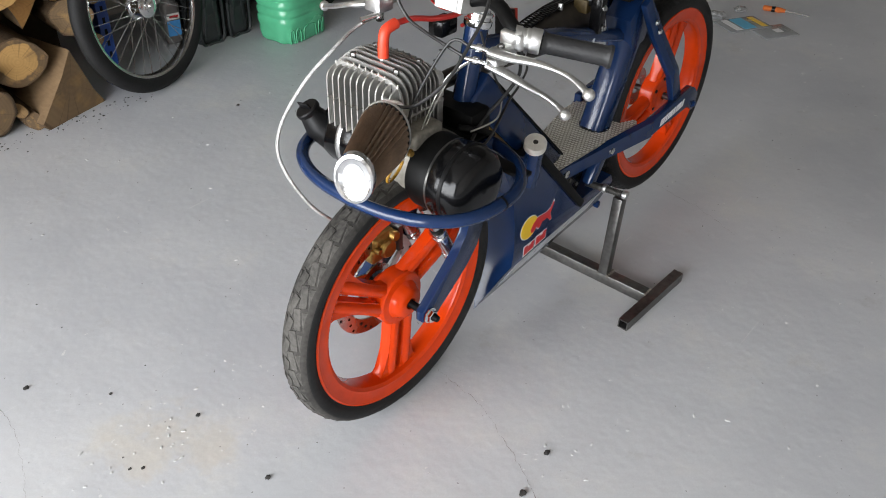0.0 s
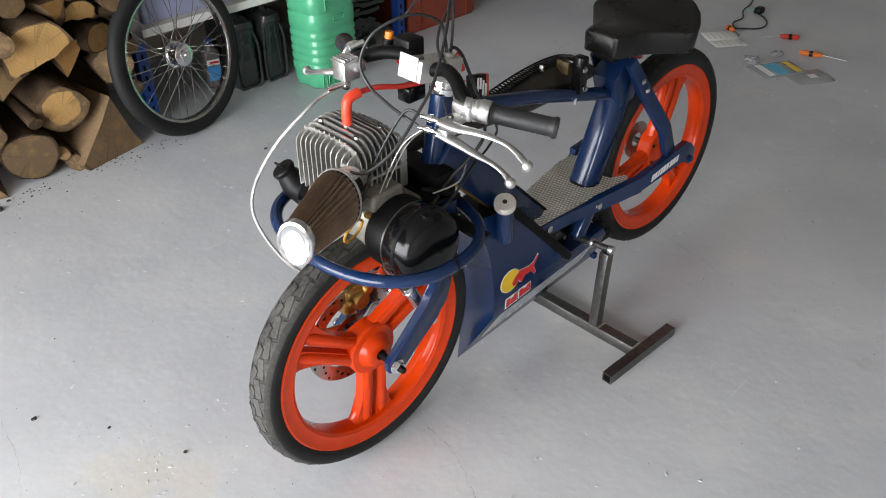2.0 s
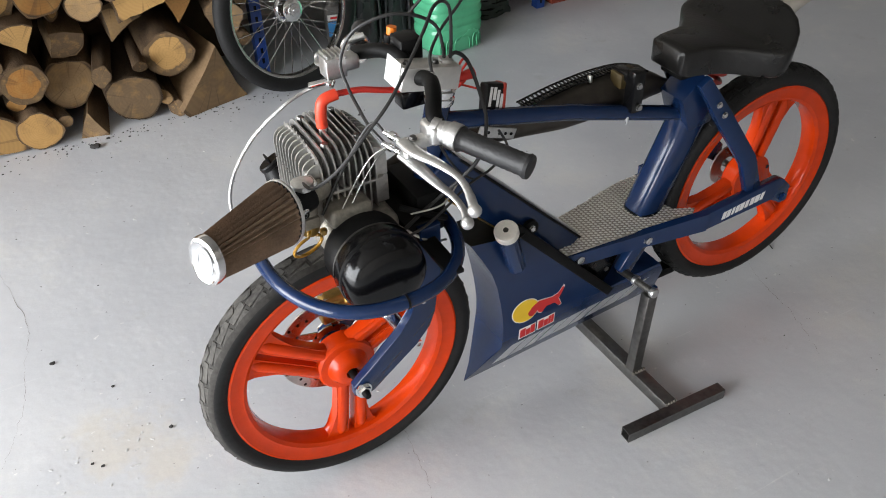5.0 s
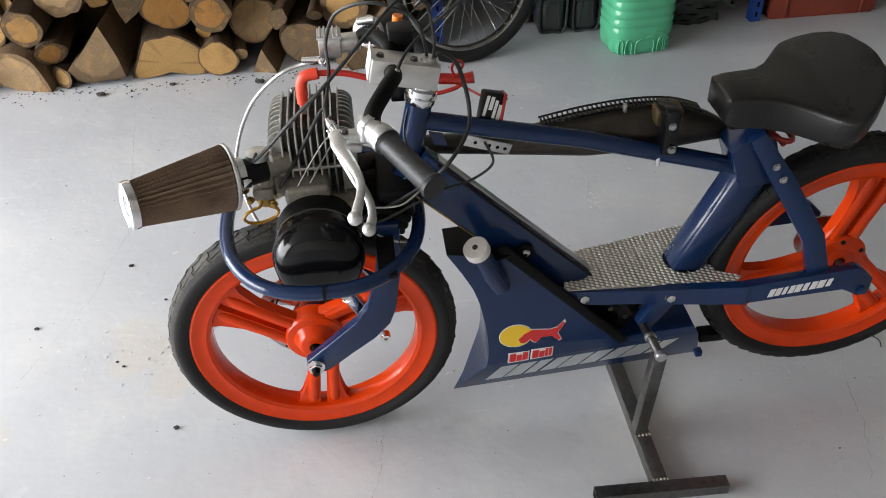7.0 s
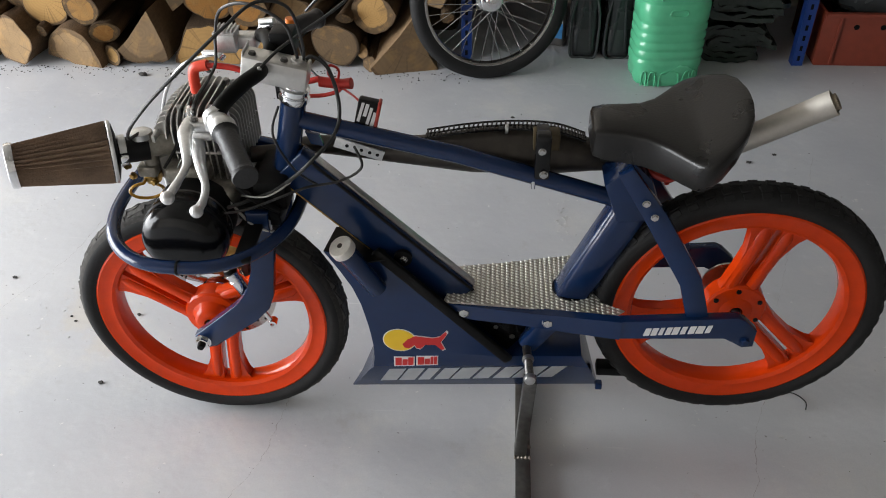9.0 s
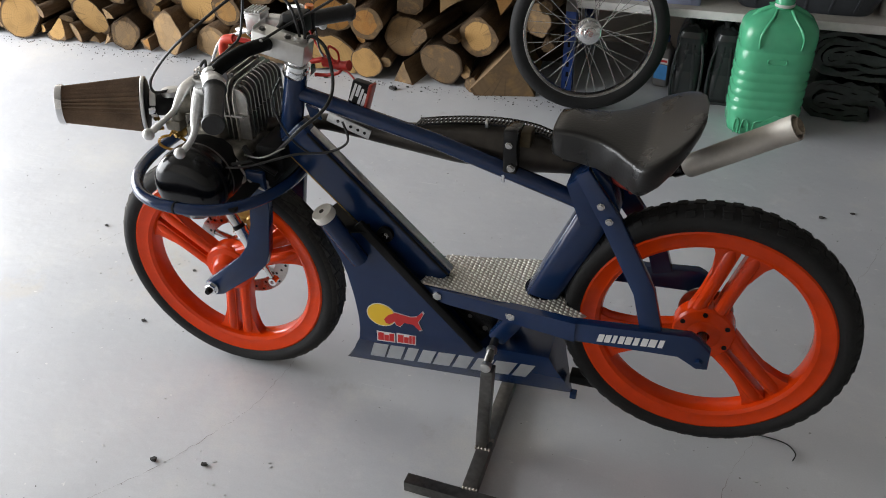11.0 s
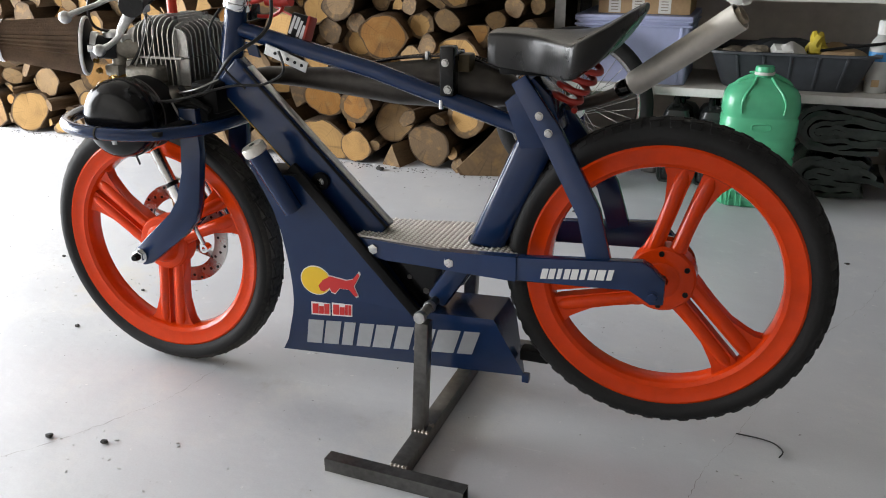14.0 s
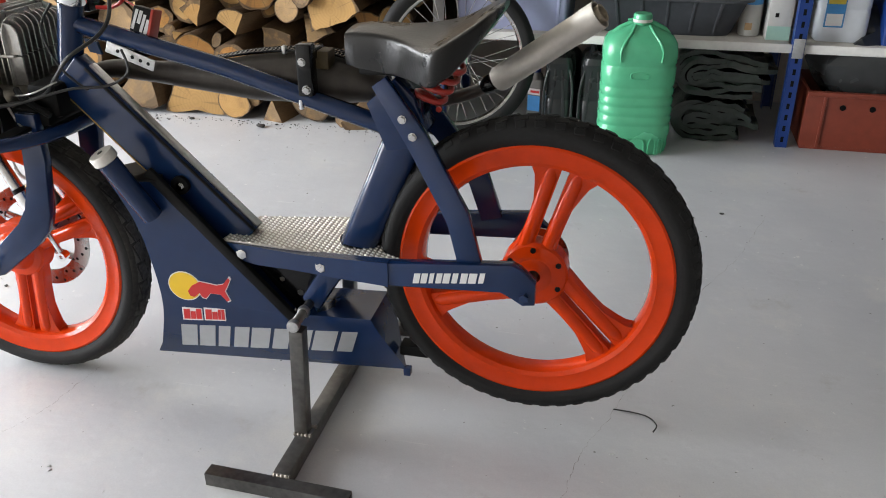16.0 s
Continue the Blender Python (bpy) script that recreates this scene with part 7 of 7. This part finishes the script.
pk = thing("printed_packet", "blue and yellow printed card in a clear bag", "packet", (2.540, 0.335, 0.0), -28)
part("bag", box((0, 0, 0.004), (0.210, 0.130, 0.006), None, 0.002), CLEAR_BAG, pk, "clear plastic bag")
part("card", box((0.0, 0.0, 0.0082), (0.062, 0.110, 0.001)), WRAP_BLUE, pk, "light blue card")
part("card_strip", box((0.075, 0.0, 0.0082), (0.026, 0.105, 0.001)), YELLOW_D, pk, "yellow card strip")
part("card_edge", box((-0.058, 0.0, 0.0082), (0.030, 0.112, 0.001)), WHITE, pk)
pk2 = thing("clear_bag", "clear plastic bag with a small white label", "bag", (2.560, 0.205, 0.0), -30)
part("bag", box((0, 0, 0.003), (0.17, 0.12, 0.004), None, 0.0015), CLEAR_BAG, pk2)
part("label_patch", box((0.02, 0.0, 0.0056), (0.034, 0.034, 0.0006)), WHITE, pk2)
crumple("small_parts_bag", (2.550, 0.455, 0.0), (0.035, 0.030, 0.014), CLEAR_BAG, "crumpled clear bag of small metal parts", "bag", 40.2, 0.5)
crumple("small_parts_bag", (2.690, 0.410, 0.0), (0.030, 0.022, 0.010), CLEAR_BAG, "small crumpled clear bag", "bag", 44.2, 0.5)
lead = thing("mains_lead", "black mains lead with a moulded plug on the floor", "cable", (2.95, 0.70, 0.0))
part("lead", tube(curve([(-0.09, 0.005, 0.004), (-0.02, -0.075, 0.004), (0.06, -0.075, 0.004), (0.13, -0.03, 0.004), (0.16, 0.03, 0.008)], 8), 0.0035, 8), CABLE, lead)
part("lead", tube(curve([(-0.09, 0.005, 0.004), (-0.03, 0.05, 0.004), (0.06, 0.05, 0.004), (0.16, 0.10, 0.004), (0.30, 0.13, 0.004), (0.50, 0.22, 0.004)], 8), 0.0035, 8), CABLE, lead)
part("plug", box((0.185, 0.030, 0.016), (0.050, 0.036, 0.030), None, 0.008, 3), PLASTIC, lead)
part("plug_tag", box((0.215, 0.085, 0.003), (0.06, 0.045, 0.004), None, 0.001), PALE_GREEN, lead)
bit = part("wire_offcut", tube(curve([(1.186, 0.090, 0.003), (1.222, 0.088, 0.003), (1.252, 0.080, 0.003), (1.268, 0.058, 0.003), (1.262, 0.036, 0.003)], 8), 0.0014, 6), CABLE)
tagged(bit, "short black wire offcut lying on the floor", "wire")

# crumbs, chips and grit swept near the pile
rnd = random.Random(23)
spots = [(-0.219, 1.561, 0.016), (-0.030, -0.362, 0.008), (0.081, -0.342, 0.007), (-0.326, 0.031, 0.006), (-0.703, 0.386, 0.006), (-0.512, 0.596, 0.006), (-0.77, 1.56, 0.015), (-0.53, 1.60, 0.010), (-0.17, 1.60, 0.006), (0.62, 1.30, 0.006), (1.36, 1.05, 0.008), (1.45, 1.10, 0.006), (-0.403, 0.448, 0.004), (-0.318, 0.261, 0.005), (-0.488, 0.247, 0.0035), (-0.470, 0.230, 0.004)]
for x, y, r in spots:
    ob = crumple("wood_chip", (x, y, 0.0), (r, r * 0.7, r * 0.45), GRIT, "dark crumb of bark on the floor", "wood chip", x * 7, 0.6, 2)
    tagged(ob, group="crumbs on the floor")
bm = bmesh.new()
for k in range(620):
    if k < 500:
        x, y, r = rnd.uniform(-2.6, 0.5), 1.63 - abs(rnd.gauss(0, 0.045)), rnd.uniform(0.0010, 0.0045)
    else:
        x, y, r = rnd.uniform(-1.6, 3.0), rnd.uniform(-0.9, 1.5), rnd.uniform(0.0008, 0.0028)
    bmesh.ops.create_icosphere(bm, subdivisions=1, radius=r, matrix=Matrix.Translation((x, y, r * 0.3)) @ Matrix.Diagonal((1, rnd.uniform(0.5, 1), 0.5, 1)))
tagged(part("sawdust_grit", bm, GRIT), "bark crumbs and grit scattered on the floor", "grit", kind="stuff")

bm = bmesh.new()
for k in range(270):
    if k >= 230:
        x, y = rnd.gauss(0.765, 0.012), rnd.gauss(0.73, 0.06)
    elif k < 55:
        x, y = rnd.gauss(-0.42, 0.10), rnd.gauss(0.26, 0.08)
    elif k < 80:
        x, y = rnd.gauss(0.10, 0.10), rnd.gauss(-0.36, 0.06)
    else:
        x, y = rnd.uniform(-1.2, 2.6), rnd.uniform(-1.2, 1.4)
    r = rnd.uniform(0.0010, 0.0034)
    bmesh.ops.create_icosphere(bm, subdivisions=1, radius=r, matrix=Matrix.Translation((x, y, r * 0.2)) @ Matrix.Rotation(rnd.uniform(0, 3), 4, "Z") @ Matrix.Diagonal((rnd.uniform(0.8, 1.9), rnd.uniform(0.6, 1), 0.6, 1)))
tagged(part("paint_lump", bm, LUMP), "small pale lumps and blisters in the floor paint", "grit", kind="stuff")


# cracks in the floor paint
def crack(points, width, seed):
    rnd_ = random.Random(seed)
    pts = curve([(x, y, 0) for x, y in points], 14)
    bm = bmesh.new()
    prev = None
    for i, p in enumerate(pts):
        d = (pts[min(i + 1, len(pts) - 1)] - pts[max(i - 1, 0)]).normalized()
        nrm = Vector((-d.y, d.x, 0))
        c = p + nrm * 0.006 * noise.noise((p.x * 40, p.y * 40, seed)) + nrm * rnd_.uniform(-0.002, 0.002)
        w = width * max(0.06, rnd_.uniform(0.1, 1.1) * (0.35 + 1.3 * abs(noise.noise((p.x * 6, p.y * 6, seed + 4)))))
        pair = (bm.verts.new((c.x + nrm.x * w, c.y + nrm.y * w, 0.0008)), bm.verts.new((c.x - nrm.x * w, c.y - nrm.y * w, 0.0008)))
        if prev:
            bm.faces.new((prev[0], pair[0], pair[1], prev[1]))
        prev = pair
    return tagged(part("floor_crack", bm, CRACK), "thin branching crack in the floor paint", "crack", kind="structure")


crack([(1.06, -0.30), (1.112, -0.165), (1.137, -0.046), (1.187, 0.083), (1.233, 0.242), (1.338, 0.522), (1.372, 0.610), (1.479, 0.834), (1.573, 1.112)], 0.0007, 1)
crack([(-0.10, -0.49), (-0.009, -0.367), (0.045, -0.270), (0.088, -0.180), (0.104, -0.110), (0.112, -0.040), (0.118, 0.006)], 0.0009, 2)
crack([(-0.63, 1.42), (-0.59, 1.09), (-0.545, 0.78), (-0.570, 0.62), (-0.588, 0.50), (-0.62, 0.41), (-0.660, 0.32), (-0.70, 0.22)], 0.0009, 3)
